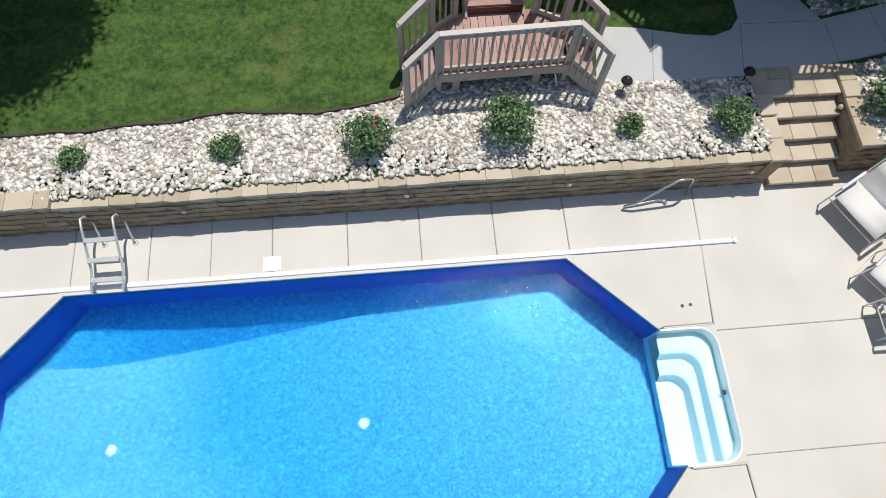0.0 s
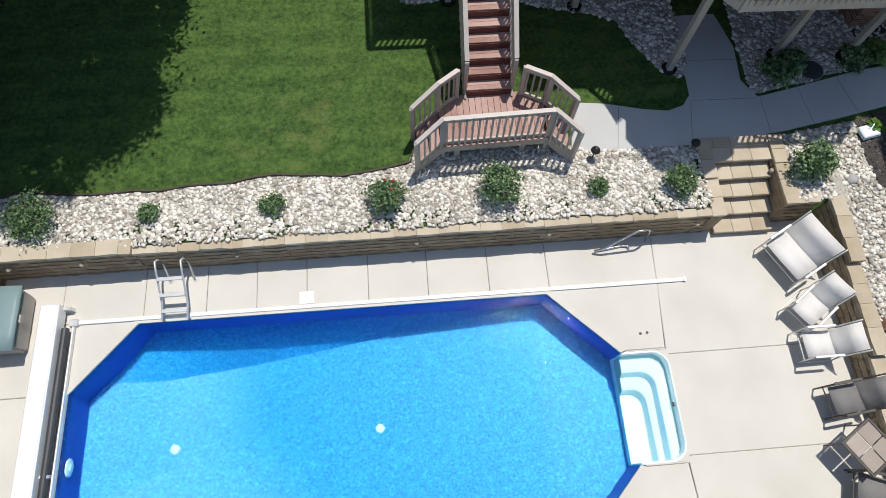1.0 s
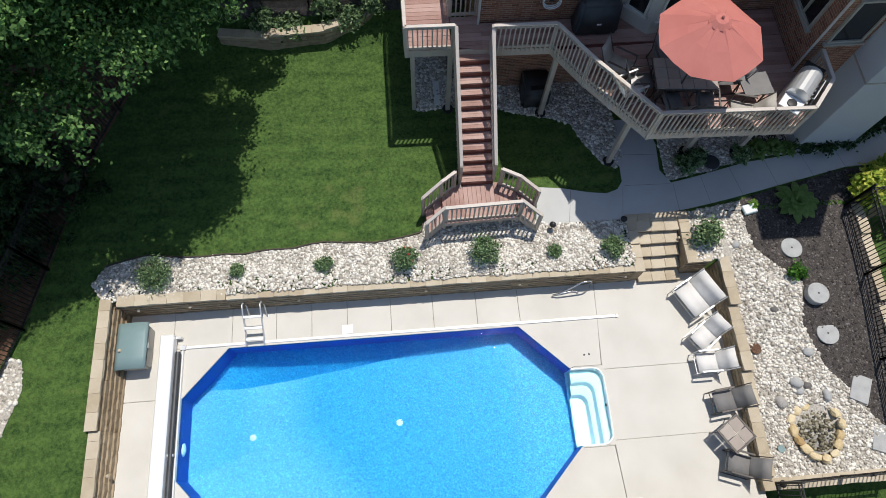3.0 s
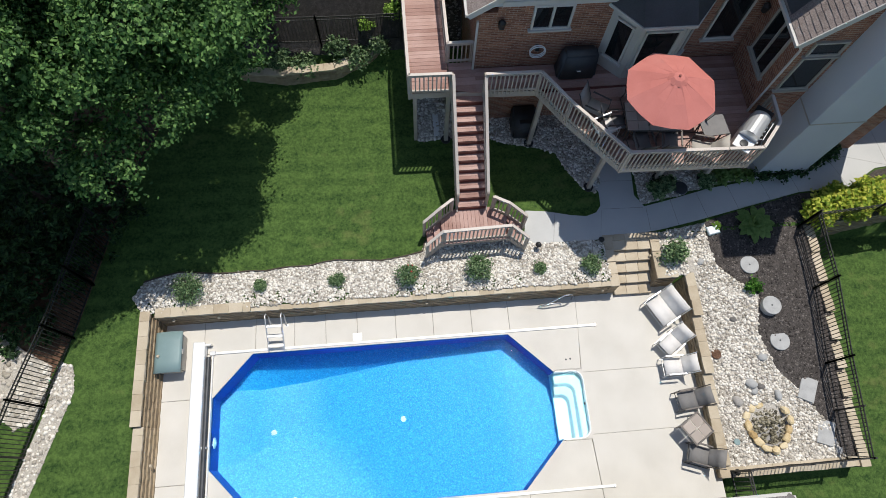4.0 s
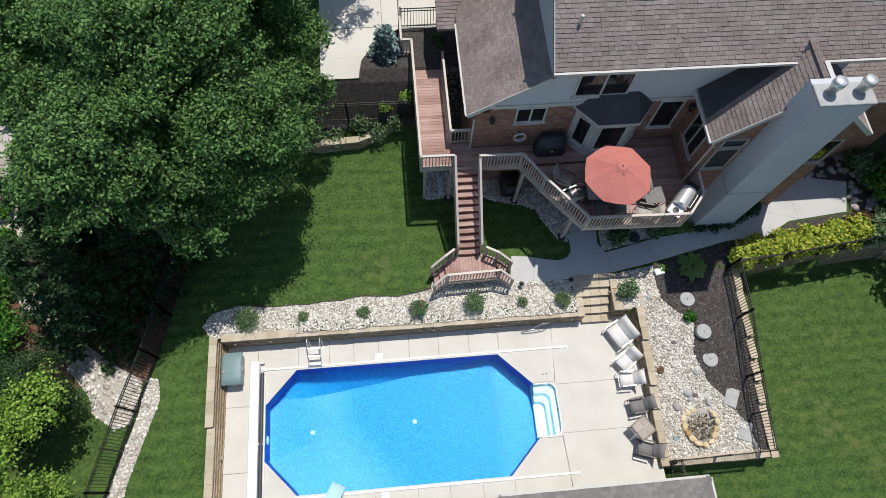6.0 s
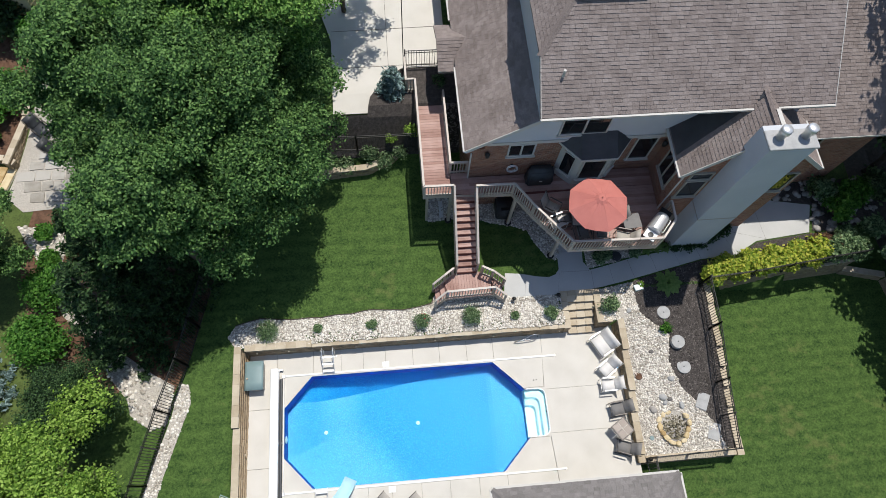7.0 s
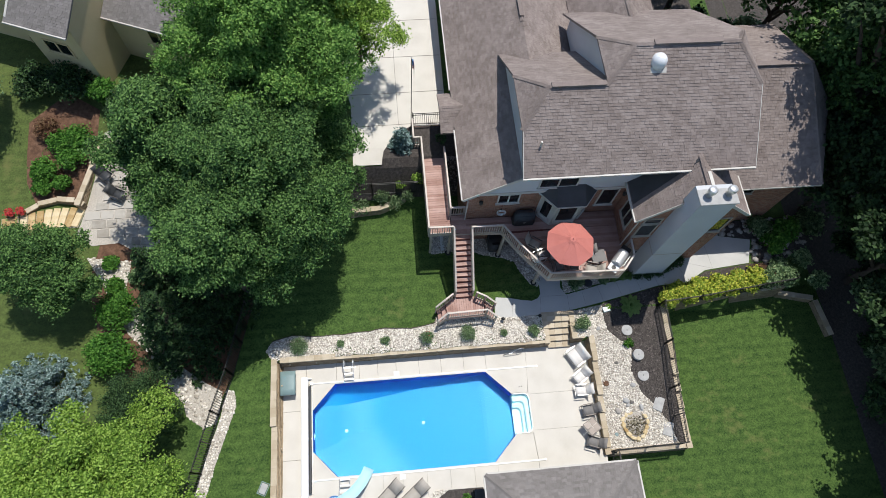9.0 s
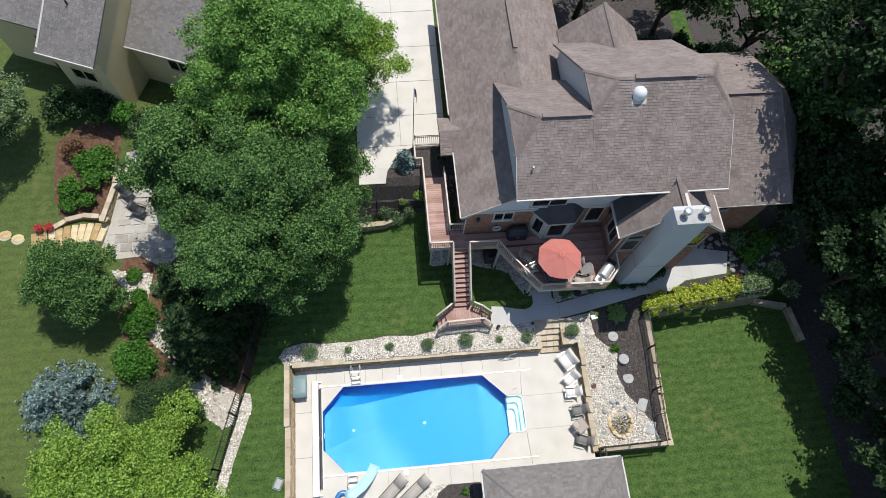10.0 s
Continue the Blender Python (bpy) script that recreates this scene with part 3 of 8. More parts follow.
# ---- retaining walls of rough split blocks with tan cap stones ----
def build_wall(name, pts, tops, zbase, label, cap=0.30, batter=0.012, blockl=0.40, rng=None, side=1):
    """Courses of blocks along a line; side: +1 if the exposed face is to the right of the line's run."""
    rng = rng or random.Random(len(pts))
    wall = empty(name, pose(0, 0, 0), label, "retaining wall", kind="structure")
    for (a, b), top in zip(zip(pts, pts[1:]), tops):
        a, b = Vector((*a, 0)), Vector((*b, 0))
        d = (b - a).normalized()
        n = Vector((d.y, -d.x, 0)) * side
        length = (b - a).length
        ch = 0.15
        courses = max(1, round((top - 0.075 - zbase) / ch))
        ch = (top - 0.075 - zbase) / courses
        bm = bmesh.new()
        for c in range(courses):
            z0 = zbase + c * ch
            s = -(c % 2) * blockl * 0.5
            back = batter * c
            while s < length:
                e = min(length, s + blockl * rng.uniform(0.85, 1.15))
                s0 = max(0.0, s)
                if e - s0 > 0.04:
                    bul = rng.uniform(0.0, 0.010)
                    q = []
                    for z in (z0 + 0.004, z0 + ch - 0.004):
                        for u, w in ((s0 + 0.004, 0.0), (lerp(s0, e, 0.5), bul + 0.006), (e - 0.004, 0.0), (e - 0.004, -0.22), (s0 + 0.004, -0.22)):
                            p = a + d * u + n * (w - back + rng.uniform(-0.006, 0.006))
                            q.append(bm.verts.new((p.x, p.y, z)))
                    bm.faces.new(q[4::-1])
                    bm.faces.new(q[5:])
                    for i in range(5):
                        bm.faces.new((q[i], q[(i + 1) % 5], q[5 + (i + 1) % 5], q[5 + i]))
                s = e
        part("block_course", bm, M_BLOCK, wall, "rough split-faced tan blocks")
        s = 0.0
        front = -batter * (courses - 1)
        while s < length - 0.05:
            e = min(length, s + 0.44 * rng.uniform(0.9, 1.1))
            if length - e < 0.15:
                e = length
            cb = bmesh.new()
            q = []
            for z in (top - 0.075, top + rng.uniform(-0.004, 0.004)):
                for u, w in ((s + 0.003, front + 0.03 + rng.uniform(-0.012, 0.012)), (lerp(s, e, 0.5), front + 0.035 + rng.uniform(-0.015, 0.015)), (e - 0.003, front + 0.03 + rng.uniform(-0.012, 0.012)), (e - 0.003, front + 0.03 - cap), (s + 0.003, front + 0.03 - cap)):
                    p = a + d * u + n * w
                    q.append(cb.verts.new((p.x, p.y, z)))
            cb.faces.new(q[4::-1])
            cb.faces.new(q[5:])
            for i in range(5):
                cb.faces.new((q[i], q[(i + 1) % 5], q[5 + (i + 1) % 5], q[5 + i]))
            bmesh.ops.recalc_face_normals(cb, faces=cb.faces[:])
            part("cap_stone", cb, M_CAP, wall)
            s = e
    return wall


build_wall("retaining_wall_north", [(-9.1, 4.72), (-6.15, 4.72), (5.52, 4.72)], [0.92, 0.85], -0.1, "long low tan block retaining wall behind the pool", rng=random.Random(2))
build_wall("retaining_wall_west", [(-9.06, -6.6), (-9.06, -2.2), (-9.06, 1.5), (-9.06, 4.98)], [0.62, 0.77, 0.92], -0.1, "tan block retaining wall beside the side lawn", rng=random.Random(3), batter=0.045)
build_wall("retaining_wall_east", [(7.88, 4.98), (7.88, 3.55), (7.88, 1.72), (7.88, 0.8), (7.88, -1.0), (7.88, -1.35)], [0.90, 0.74, 0.58, 0.44, 0.30], -0.1, "stepped tan block retaining wall behind the chairs", rng=random.Random(4))
build_wall("retaining_wall_fence", [(12.82, -1.40), (12.82, -0.2), (12.82, 0.7), (12.82, 1.6), (12.82, 2.5), (12.82, 3.4), (12.82, 4.4), (12.82, 5.4), (12.82, 6.4)], [0.02, 0.06, 0.20, 0.36, 0.52, 0.68, 0.80, 0.88], -1.3, "tan block retaining wall below the black fence", rng=random.Random(6), side=1)
build_wall("retaining_wall_garden", [(8.3, -1.42), (12.82, -1.42)], [-0.05], -1.3, "low tan block retaining wall at the garden edge", rng=random.Random(7))


# ---- house ----
D = 3.9  # main floor and deck level


def brick_material():
    m = bpy.data.materials.new("brick_wall")
    m.use_nodes = True
    N, L = m.node_tree.nodes, m.node_tree.links
    b = N["Principled BSDF"]
    tc, sp, ad, cb = N.new("ShaderNodeTexCoord"), N.new("ShaderNodeSeparateXYZ"), N.new("ShaderNodeMath"), N.new("ShaderNodeCombineXYZ")
    L.new(tc.outputs["Object"], sp.inputs[0])
    L.new(sp.outputs[0], ad.inputs[0])
    L.new(sp.outputs[1], ad.inputs[1])
    L.new(ad.outputs[0], cb.inputs[0])
    L.new(sp.outputs[2], cb.inputs[1])
    br = N.new("ShaderNodeTexBrick")
    br.inputs["Scale"].default_value = 1.0
    br.inputs["Brick Width"].default_value, br.inputs["Row Height"].default_value = 0.22, 0.075
    br.inputs["Mortar Size"].default_value = 0.007
    br.inputs["Color1"].default_value, br.inputs["Color2"].default_value = (0.19, 0.075, 0.045, 1), (0.36, 0.165, 0.10, 1)
    br.inputs["Mortar"].default_value = (0.42, 0.33, 0.26, 1)
    L.new(cb.outputs[0], br.inputs["Vector"])
    n = N.new("ShaderNodeTexNoise")
    n.inputs["Scale"].default_value, n.inputs["Detail"].default_value = 2.5, 6
    L.new(tc.outputs["Object"], n.inputs["Vector"])
    mx = N.new("ShaderNodeMix")
    mx.data_type, mx.blend_type = "RGBA", "SOFT_LIGHT"
    mx.inputs[0].default_value = 0.45
    L.new(br.outputs["Color"], mx.inputs[6])
    L.new(n.outputs["Fac"], mx.inputs[7])
    L.new(mx.outputs[2], b.inputs["Base Color"])
    b.inputs["Roughness"].default_value = 0.9
    bp = N.new("ShaderNodeBump")
    bp.invert = True
    bp.inputs["Strength"].default_value, bp.inputs["Distance"].default_value = 0.8, 0.01
    L.new(br.outputs["Fac"], bp.inputs["Height"])
    L.new(bp.outputs[0], b.inputs["Normal"])
    return m


M_BRICKWALL = brick_material()


def row_range(poly, v):
    """Where a level line crosses a convex outline."""
    us = []
    n = len(poly)
    for i in range(n):
        (u0, v0), (u1, v1) = poly[i], poly[(i + 1) % n]
        if (v0 - v) * (v1 - v) <= 0 and abs(v1 - v0) > 1e-6:
            us.append(u0 + (u1 - u0) * (v - v0) / (v1 - v0))
    return (min(us), max(us)) if len(us) > 1 else None


def lay_rows(pts, row, tab, drop, rng, gap=0.006, lift=0.004):
    """Overlapping tabs (shingles or lap boards) over a flat outline; its first two points are the lower edge."""
    p = [Vector(q) for q in pts]
    u = (p[1] - p[0]).normalized()
    nrm = Vector((0, 0, 0))
    for i in range(len(p)):
        nrm += (p[i] - p[0]).cross(p[(i + 1) % len(p)] - p[0])
    nrm.normalize()
    v = nrm.cross(u)
    poly = [((q - p[0]).dot(u), (q - p[0]).dot(v)) for q in p]
    top = max(q[1] for q in poly)
    V, F = [], []
    k = 0
    while k * row < top - 0.02:
        v0, v1 = k * row, min(top, (k + 1) * row + row * 0.12)
        r = row_range(poly, min(top - 0.01, v0 + row * 0.5))
        k += 1
        if not r:
            continue
        s = r[0] - (rng.uniform(0, tab) if tab else 0)
        while s < r[1] - 0.01:
            e = s + (tab * rng.uniform(0.8, 1.25) if tab else 1e6)
            a, b = max(s, r[0]), min(e, r[1])
            s = e
            if b - a < 0.03:
                continue
            h = lift + drop * (rng.uniform(0.75, 1.25) if tab else 1)
            g = gap / 2 if tab else 0
            d = rng.uniform(-0.008, 0.008) if tab else 0
            c = [p[0] + u * (a + g) + v * (v0 + d) + nrm * h, p[0] + u * (b - g) + v * (v0 + d) + nrm * h, p[0] + u * (b - g) + v * v1 + nrm * lift, p[0] + u * (a + g) + v * v1 + nrm * lift,
                 p[0] + u * (a + g) + v * (v0 + d) + nrm * 0.001, p[0] + u * (b - g) + v * (v0 + d) + nrm * 0.001]
            i = len(V)
            V += [q[:] for q in c]
            F += [(i, i + 1, i + 2, i + 3), (i + 4, i + 5, i + 1, i), (i + 1, i + 5, i + 2), (i + 4, i, i + 3)]
    return V, F


def mesh_part(name, V, F, material, parent, label=""):
    me = bpy.data.meshes.new(name)
    me.from_pydata(V, [], F)
    me.materials.append(material)
    ob = new(name, me)
    ob.parent = parent
    if label:
        tagged(ob, label)
    return ob


def slab_plane(pts, thick):
    bm = bmesh.new()
    lo = [bm.verts.new((x, y, z - thick)) for x, y, z in pts]
    hi = [bm.verts.new(p) for p in pts]
    bm.faces.new(hi)
    bm.faces.new(lo[::-1])
    n = len(pts)
    for i in range(n):
        bm.faces.new((lo[i], lo[(i + 1) % n], hi[(i + 1) % n], hi[i]))
    return bm


ROOF_RNG = random.Random(11)


def roof_slope(parent, pts, material=None, name="roof_slope"):
    """A roof slope (anticlockwise from above, lower edge first) with its courses of shingles."""
    material = material or M_SHINGLE
    r = part(name, slab_plane(pts, 0.12), material, parent)
    V, F = lay_rows(pts, 0.145, 0.24, 0.018, ROOF_RNG)
    c = mesh_part("shingle_course", V, F, material, r)
    tagged(c, kind="stuff")
    return r


def ridge_cap(parent, a, b, w=0.24, material=None, name="ridge_cap"):
    """Folded cap shingles along a ridge or hip."""
    a, b = Vector(a), Vector(b)
    n = max(2, int((b - a).length / 0.25))
    d = (b - a).normalized()
    s = d.cross(Vector((0, 0, 1))).normalized()
    for i in range(n):
        bm = bmesh.new()
        p, q = a.lerp(b, i / n), a.lerp(b, (i + 1.12) / n)
        v = [bm.verts.new(e + s * (j * w / 2) + Vector((0, 0, k - abs(j) * 0.07))) for k, e in ((0.055, p), (0.040, q)) for j in (-1, 0, 1)]
        bm.faces.new((v[0], v[1], v[4], v[3]))
        bm.faces.new((v[1], v[2], v[5], v[4]))
        part(name, bm, material or M_SHINGLE, parent)


def gutter(parent, a, b, name="gutter", material=None):
    return part(name, bar(Vector(a) + Vector((0, 0, -0.05)), Vector(b) + Vector((0, 0, -0.05)), 0.085, 0.09), material or M_TRIM, parent, "white metal gutter")


def sided_wall(parent, pts, name="siding"):
    """Lap boards over an upright outline; first two points are its lower edge, run so that the outside is on the right-hand side."""
    V, F = lay_rows(pts, 0.15, 0, 0.016, ROOF_RNG)
    return mesh_part(name, V, F, M_SIDING, parent, "pale grey lap siding")


def window(parent, m, w, h, panes=2, name="window", fr=None, arch=0.0):
    """A window in its own frame: x along the wall, y outwards, z up, centred at its foot."""
    fr = fr or M_TAUPE
    bm = bmesh.new()
    t = 0.065
    for x0, x1, z0, z1 in ((-w / 2, w / 2, 0, t), (-w / 2, w / 2, h - t, h), (-w / 2, -w / 2 + t, t, h - t), (w / 2 - t, w / 2, t, h - t)):
        add_box(bm, x0, x1, -0.02, 0.07, z0, z1)
    for i in range(1, panes):
        x = -w / 2 + w * i / panes
        add_box(bm, x - 0.035, x + 0.035, -0.02, 0.06, t, h - t)
    bm.transform(m)
    f = part(name, bm, fr, parent, "window with a taupe frame and dark glass")
    s = box(-w / 2 - 0.06, w / 2 + 0.06, -0.02, 0.12, -0.06, 0.0)
    s.transform(m)
    part("sill", s, fr, f)
    for i in range(panes):
        a, b = -w / 2 + w * i / panes + 0.05, -w / 2 + w * (i + 1) / panes - 0.05
        g = box(a, b, 0.0, 0.03, t * 0.9, h - t * 0.9)
        g.transform(m)
        part("pane", g, M_GLASS, f)
    return f


def facing(x, y, z, deg):
    """Pose for a window: its outside (y) turned to that compass angle; 180 looks south, 90 looks west."""
    return pose(x, y, z, 0, 0, deg)


WY = 11.25                 # south wall of the main block
house = empty("house", pose(0, 0, 0), "large two-storey brick and pale-sided house with brown shingle roofs", "house")


def plan_wall(name, x0, x1, y0, y1, z0, z1, material):
    return part(name, box(x0, x1, y0, y1, z0, z1), material, house)


P = 0.74
EY, EZ = 10.5, 9.42        # upper eave
R1Y, R2Y = 13.77, 15.1    # the two upper ridges
R1Z, R2Z = EZ + P * (R1Y - EY), EZ + P * (R2Y - EY)
XW, XE, X2 = 3.47, 14.7, 7.4


def upz(y):
    return EZ + P * (y - EY)


# walls
plan_wall("brick_wall_corner", 1.35, 1.85, WY, WY + 0.25, 0.5, 6.25, M_BRICKWALL)
plan_wall("brick_wall_south", 1.85, XE - 0.3, WY, WY + 0.25, 0.5, 6.55, M_BRICKWALL)
plan_wall("siding_wall_south", XW + 0.3, XE - 0.3, WY + 0.02, WY + 0.22, 6.55, EZ + 0.25, M_SIDING)
sided_wall(house, [(XW + 0.3, WY, 6.7), (XE - 0.3, WY, 6.7), (XE - 0.3, WY, EZ + 0.2), (XW + 0.3, WY, EZ + 0.2)], "lap_siding_south")
part("belly_band", box(1.95, XE - 0.3, WY - 0.05, WY, 6.50, 6.68), M_TRIM, house, "pale band board above the brick")
plan_wall("brick_wall_west", 1.35, 1.6, WY + 0.25, 27.0, 0.5, 6.2, M_BRICKWALL)
plan_wall("upper_wall_east", XE - 0.55, XE - 0.3, WY + 0.25, 18.4, 0.5, EZ + 0.2, M_SIDING)
plan_wall("north_wall", 1.6, XE - 0.55, 20.0, 20.25, 2.5, 6.4, M_SIDING)

# gable of the west wing, over the brick
WRX, WRZ = 4.85, 9.12       # its ridge
WEX, WEZ = 1.0, 6.38      # its eave
wp = (WRZ - WEZ) / (WRX - WEX)
bm = slab_plane([(1.35, WY + 0.03, 6.5), (3.9, WY + 0.03, 6.5), (3.9, WY + 0.03, WEZ + wp * (3.9 - WEX) - 0.1), (1.6, WY + 0.03, 6.52)], 0.001)
part("gable_wall_south", bm, M_SIDING, house)
sided_wall(house, [(1.5, WY, 6.5), (3.95, WY, 6.5), (3.95, WY, WEZ + wp * (3.95 - WEX) - 0.12)], "lap_siding_gable")
roof_slope(house, [(WEX, 27.5, WEZ), (WEX, 11.1, WEZ), (WRX, 11.1, WRZ), (WRX, 27.5, WRZ)], name="west_wing_roof")
roof_slope(house, [(8.4, 17.5, WRZ - 0.65 * 3.4), (8.4, 27.5, WRZ - 0.65 * 3.4), (WRX, 27.5, WRZ), (WRX, 17.5, WRZ)], name="west_wing_roof")
ridge_cap(house, (WRX, 20.0, WRZ), (WRX, 27.5, WRZ))
part("ridge_vent", box(WRX - 0.12, WRX + 0.12, 20.3, 23.8, WRZ + 0.02, WRZ + 0.10), M_SHINGLE, house)
gutter(house, (WEX - 0.04, 11.1, WEZ), (WEX - 0.04, 15.3, WEZ))
gutter(house, (WEX - 0.04, 17.9, WEZ), (WEX - 0.04, 27.5, WEZ))
part("rake_board", bar((WEX, 11.08, WEZ - 0.08), (XW + 0.3, 11.08, WEZ + wp * (XW + 0.3 - WEX) - 0.08), 0.03, 0.18), M_TRIM, house)
part("downspout", bar((1.30, WY - 0.06, 6.0), (1.30, WY - 0.06, D), 0.08, 0.06), M_TRIM, house)
# small entry roof on the west side
roof_slope(house, [(0.25, 15.3, 6.1), (0.95, 15.3, 6.1), (2.0, 16.55, 6.78), (0.25, 16.55, 6.78)], name="entry_roof")
roof_slope(house, [(0.95, 17.85, 6.1), (0.25, 17.85, 6.1), (0.25, 16.55, 6.78), (2.0, 16.55, 6.78)], name="entry_roof")

# upper block: west gable walls with clipped peaks
C1Y0, C1Y1 = 12.25, 2 * R1Y - 12.25
C1Z = upz(C1Y0)


def west_gable(x, ys, ye, z_s, z_e, cy0, cy1, cz, low, name):
    prof = [(ys, low), (ye, low), (ye, z_e), (cy1, cz), (cy0, cz), (ys, z_s)]
    bm = bmesh.new()
    a = [bm.verts.new((x + 0.3, y, z - 0.1)) for y, z in prof]
    b = [bm.verts.new((x + 0.5, y, z - 0.1)) for y, z in prof]
    bm.faces.new(a[::-1])
    bm.faces.new(b)
    n = len(prof)
    for i in range(n):
        bm.faces.new((a[i], a[(i + 1) % n], b[(i + 1) % n], b[i]))
    bmesh.ops.recalc_face_normals(bm, faces=bm.faces[:])
    part(name, bm, M_SIDING, house)
    sided_wall(house, [(x + 0.29, ye, low), (x + 0.29, ys, low), (x + 0.29, ys, z_s - 0.12), (x + 0.29, cy0, cz - 0.12), (x + 0.29, cy1, cz - 0.12), (x + 0.29, ye, z_e - 0.12)], "lap_siding_west")


A_Y = 18.6
A_Z = R1Z - P * (A_Y - R1Y)
west_gable(XW, WY, A_Y, upz(WY), A_Z, C1Y0, C1Y1, C1Z, 6.6, "west_gable_wall")
C2Y0, C2Y1 = R1Y, 2 * R2Y - R1Y
C2Z = upz(C2Y0)
west_gable(X2, R1Y, 20.6, R1Z, R2Z - P * (20.6 - R2Y), C2Y0 + 0.02, C2Y1, C2Z, 7.6, "second_gable_wall")
H1X, H2X, H3X = 4.7, 8.66, 13.5
CEY0 = 13.55
CEY1 = 2 * R2Y - CEY0
CEZ = upz(CEY0)
# south slope in two convex pieces
roof_slope(house, [(XW, EY, EZ), (X2, EY, EZ), (X2, R1Y, R1Z), (H1X, R1Y, R1Z), (XW, C1Y0, C1Z)], name="south_roof")
roof_slope(house, [(X2, EY, EZ), (XE, EY, EZ), (XE, CEY0, CEZ), (H3X, R2Y, R2Z), (H2X, R2Y, R2Z), (X2, R1Y, R1Z)], name="south_roof")
roof_slope(house, [(XW, C1Y1, C1Z), (XW, C1Y0, C1Z), (H1X, R1Y, R1Z)], name="clipped_gable_roof")
roof_slope(house, [(X2 + 1.2, A_Y, A_Z), (XW, A_Y, A_Z), (XW, C1Y1, C1Z), (H1X, R1Y, R1Z), (X2 + 1.2, R1Y, R1Z)], name="north_roof")
roof_slope(house, [(X2, C2Y1, C2Z), (X2, C2Y0, C2Z), (H2X, R2Y, R2Z)], name="clipped_gable_roof")
roof_slope(house, [(XE, 21.2, R2Z - P * (21.2 - R2Y)), (X2, 21.2, R2Z - P * (21.2 - R2Y)), (X2, C2Y1, C2Z), (H2X, R2Y, R2Z), (H3X, R2Y, R2Z), (XE, CEY1, CEZ)], name="north_roof")
roof_slope(house, [(XE, CEY0, CEZ), (XE, CEY1, CEZ), (H3X, R2Y, R2Z)], name="clipped_gable_roof")
for a, b in (((H1X, R1Y, R1Z), (XW, C1Y0, C1Z)), ((H1X, R1Y, R1Z), (XW, C1Y1, C1Z)), ((H1X, R1Y, R1Z), (X2, R1Y, R1Z)), ((H2X, R2Y, R2Z), (X2, C2Y0, C2Z)), ((H2X, R2Y, R2Z), (X2, C2Y1, C2Z)), ((H2X, R2Y, R2Z), (H3X, R2Y, R2Z)), ((H3X, R2Y, R2Z), (XE, CEY0, CEZ)), ((H3X, R2Y, R2Z), (XE, CEY1, CEZ))):
    ridge_cap(house, a, b)
part("ridge_vent", box(H1X + 0.1, X2 - 0.1, R1Y - 0.13, R1Y + 0.13, R1Z + 0.02, R1Z + 0.10), M_SHINGLE, house)
part("ridge_vent", box(H2X + 0.8, H3X - 0.9, R2Y - 0.13, R2Y + 0.13, R2Z + 0.02, R2Z + 0.10), M_SHINGLE, house)
gutter(house, (XW, EY - 0.06, EZ), (XE, EY - 0.06, EZ))
part("soffit", box(XW + 0.3, XE - 0.3, EY + 0.02, WY, EZ - 0.14, EZ - 0.11), M_TRIM, house)
part("rake_board", bar((XW + 0.02, EY, EZ - 0.07), (XW + 0.02, C1Y0, C1Z - 0.07), 0.03, 0.16), M_TRIM, house)
part("rake_board", bar((XE, EY, EZ - 0.07), (XE, CEY0, CEZ - 0.07), 0.03, 0.16), M_TRIM, house)
# far gable to the north
for s in (-1, 1):
    roof_slope(house, [(10.7 - 2.45, 23.3, 7.1), (10.7 - 2.45, 17.8, 7.1), (10.7, 17.8, 9.3), (10.7, 23.3, 9.3)] if s < 0 else [(13.25, 17.8, 7.1), (13.25, 23.3, 7.1), (10.7, 23.3, 9.3), (10.7, 17.8, 9.3)], name="north_gable_roof")
ridge_cap(house, (10.7, 18.2, 9.3), (10.7, 23.3, 9.3))
part("north_gable_wall", box(8.6, 12.9, 20.2, 23.0, 2.5, 7.2), M_SIDING, house)
# east wing
EWZ, EWR = 6.2, 9.5
EWX, EWY = 19.45, 16.3
EAVE_E = [(20.3, 10.9), (22.5, 16.2), (22.6, 19.1), (20.95, 21.8)]
roof_slope(house, [(XE - 0.3, 10.9, EWZ), (20.3, 10.9, EWZ), (EWX, EWY, EWR), (XE - 0.3, EWY, EWR)], name="east_roof")
roof_slope(house, [(20.95, 21.8, EWZ), (XE - 0.3, 21.8, EWZ), (XE - 0.3, EWY, EWR), (EWX, EWY, EWR)], name="east_roof")
for p, q in zip(EAVE_E, EAVE_E[1:]):
    roof_slope(house, [(*p, EWZ), (*q, EWZ), (EWX, EWY, EWR)], name="east_hip_roof")
    ridge_cap(house, (*p, EWZ), (EWX, EWY, EWR))
ridge_cap(house, (XE, EWY, EWR), (EWX, EWY, EWR))
part("ridge_vent", box(XE + 0.6, EWX - 0.2, EWY - 0.13, EWY + 0.13, EWR + 0.02, EWR + 0.10), M_SHINGLE, house)
gutter(house, (XE - 0.2, 10.9, EWZ), (20.3, 10.9, EWZ))
part("east_wing_wall", prism([(XE - 0.3, 11.45), (19.85, 11.45), (21.9, 16.3), (22.0, 18.9), (20.6, 21.2), (XE - 0.3, 21.2)], -0.8, EWZ), M_BRICKWALL, house)
part("east_fascia", bar((XE - 0.3, 11.1, EWZ - 0.1), (20.2, 11.1, EWZ - 0.1), 0.3, 0.05), M_TRIM, house)

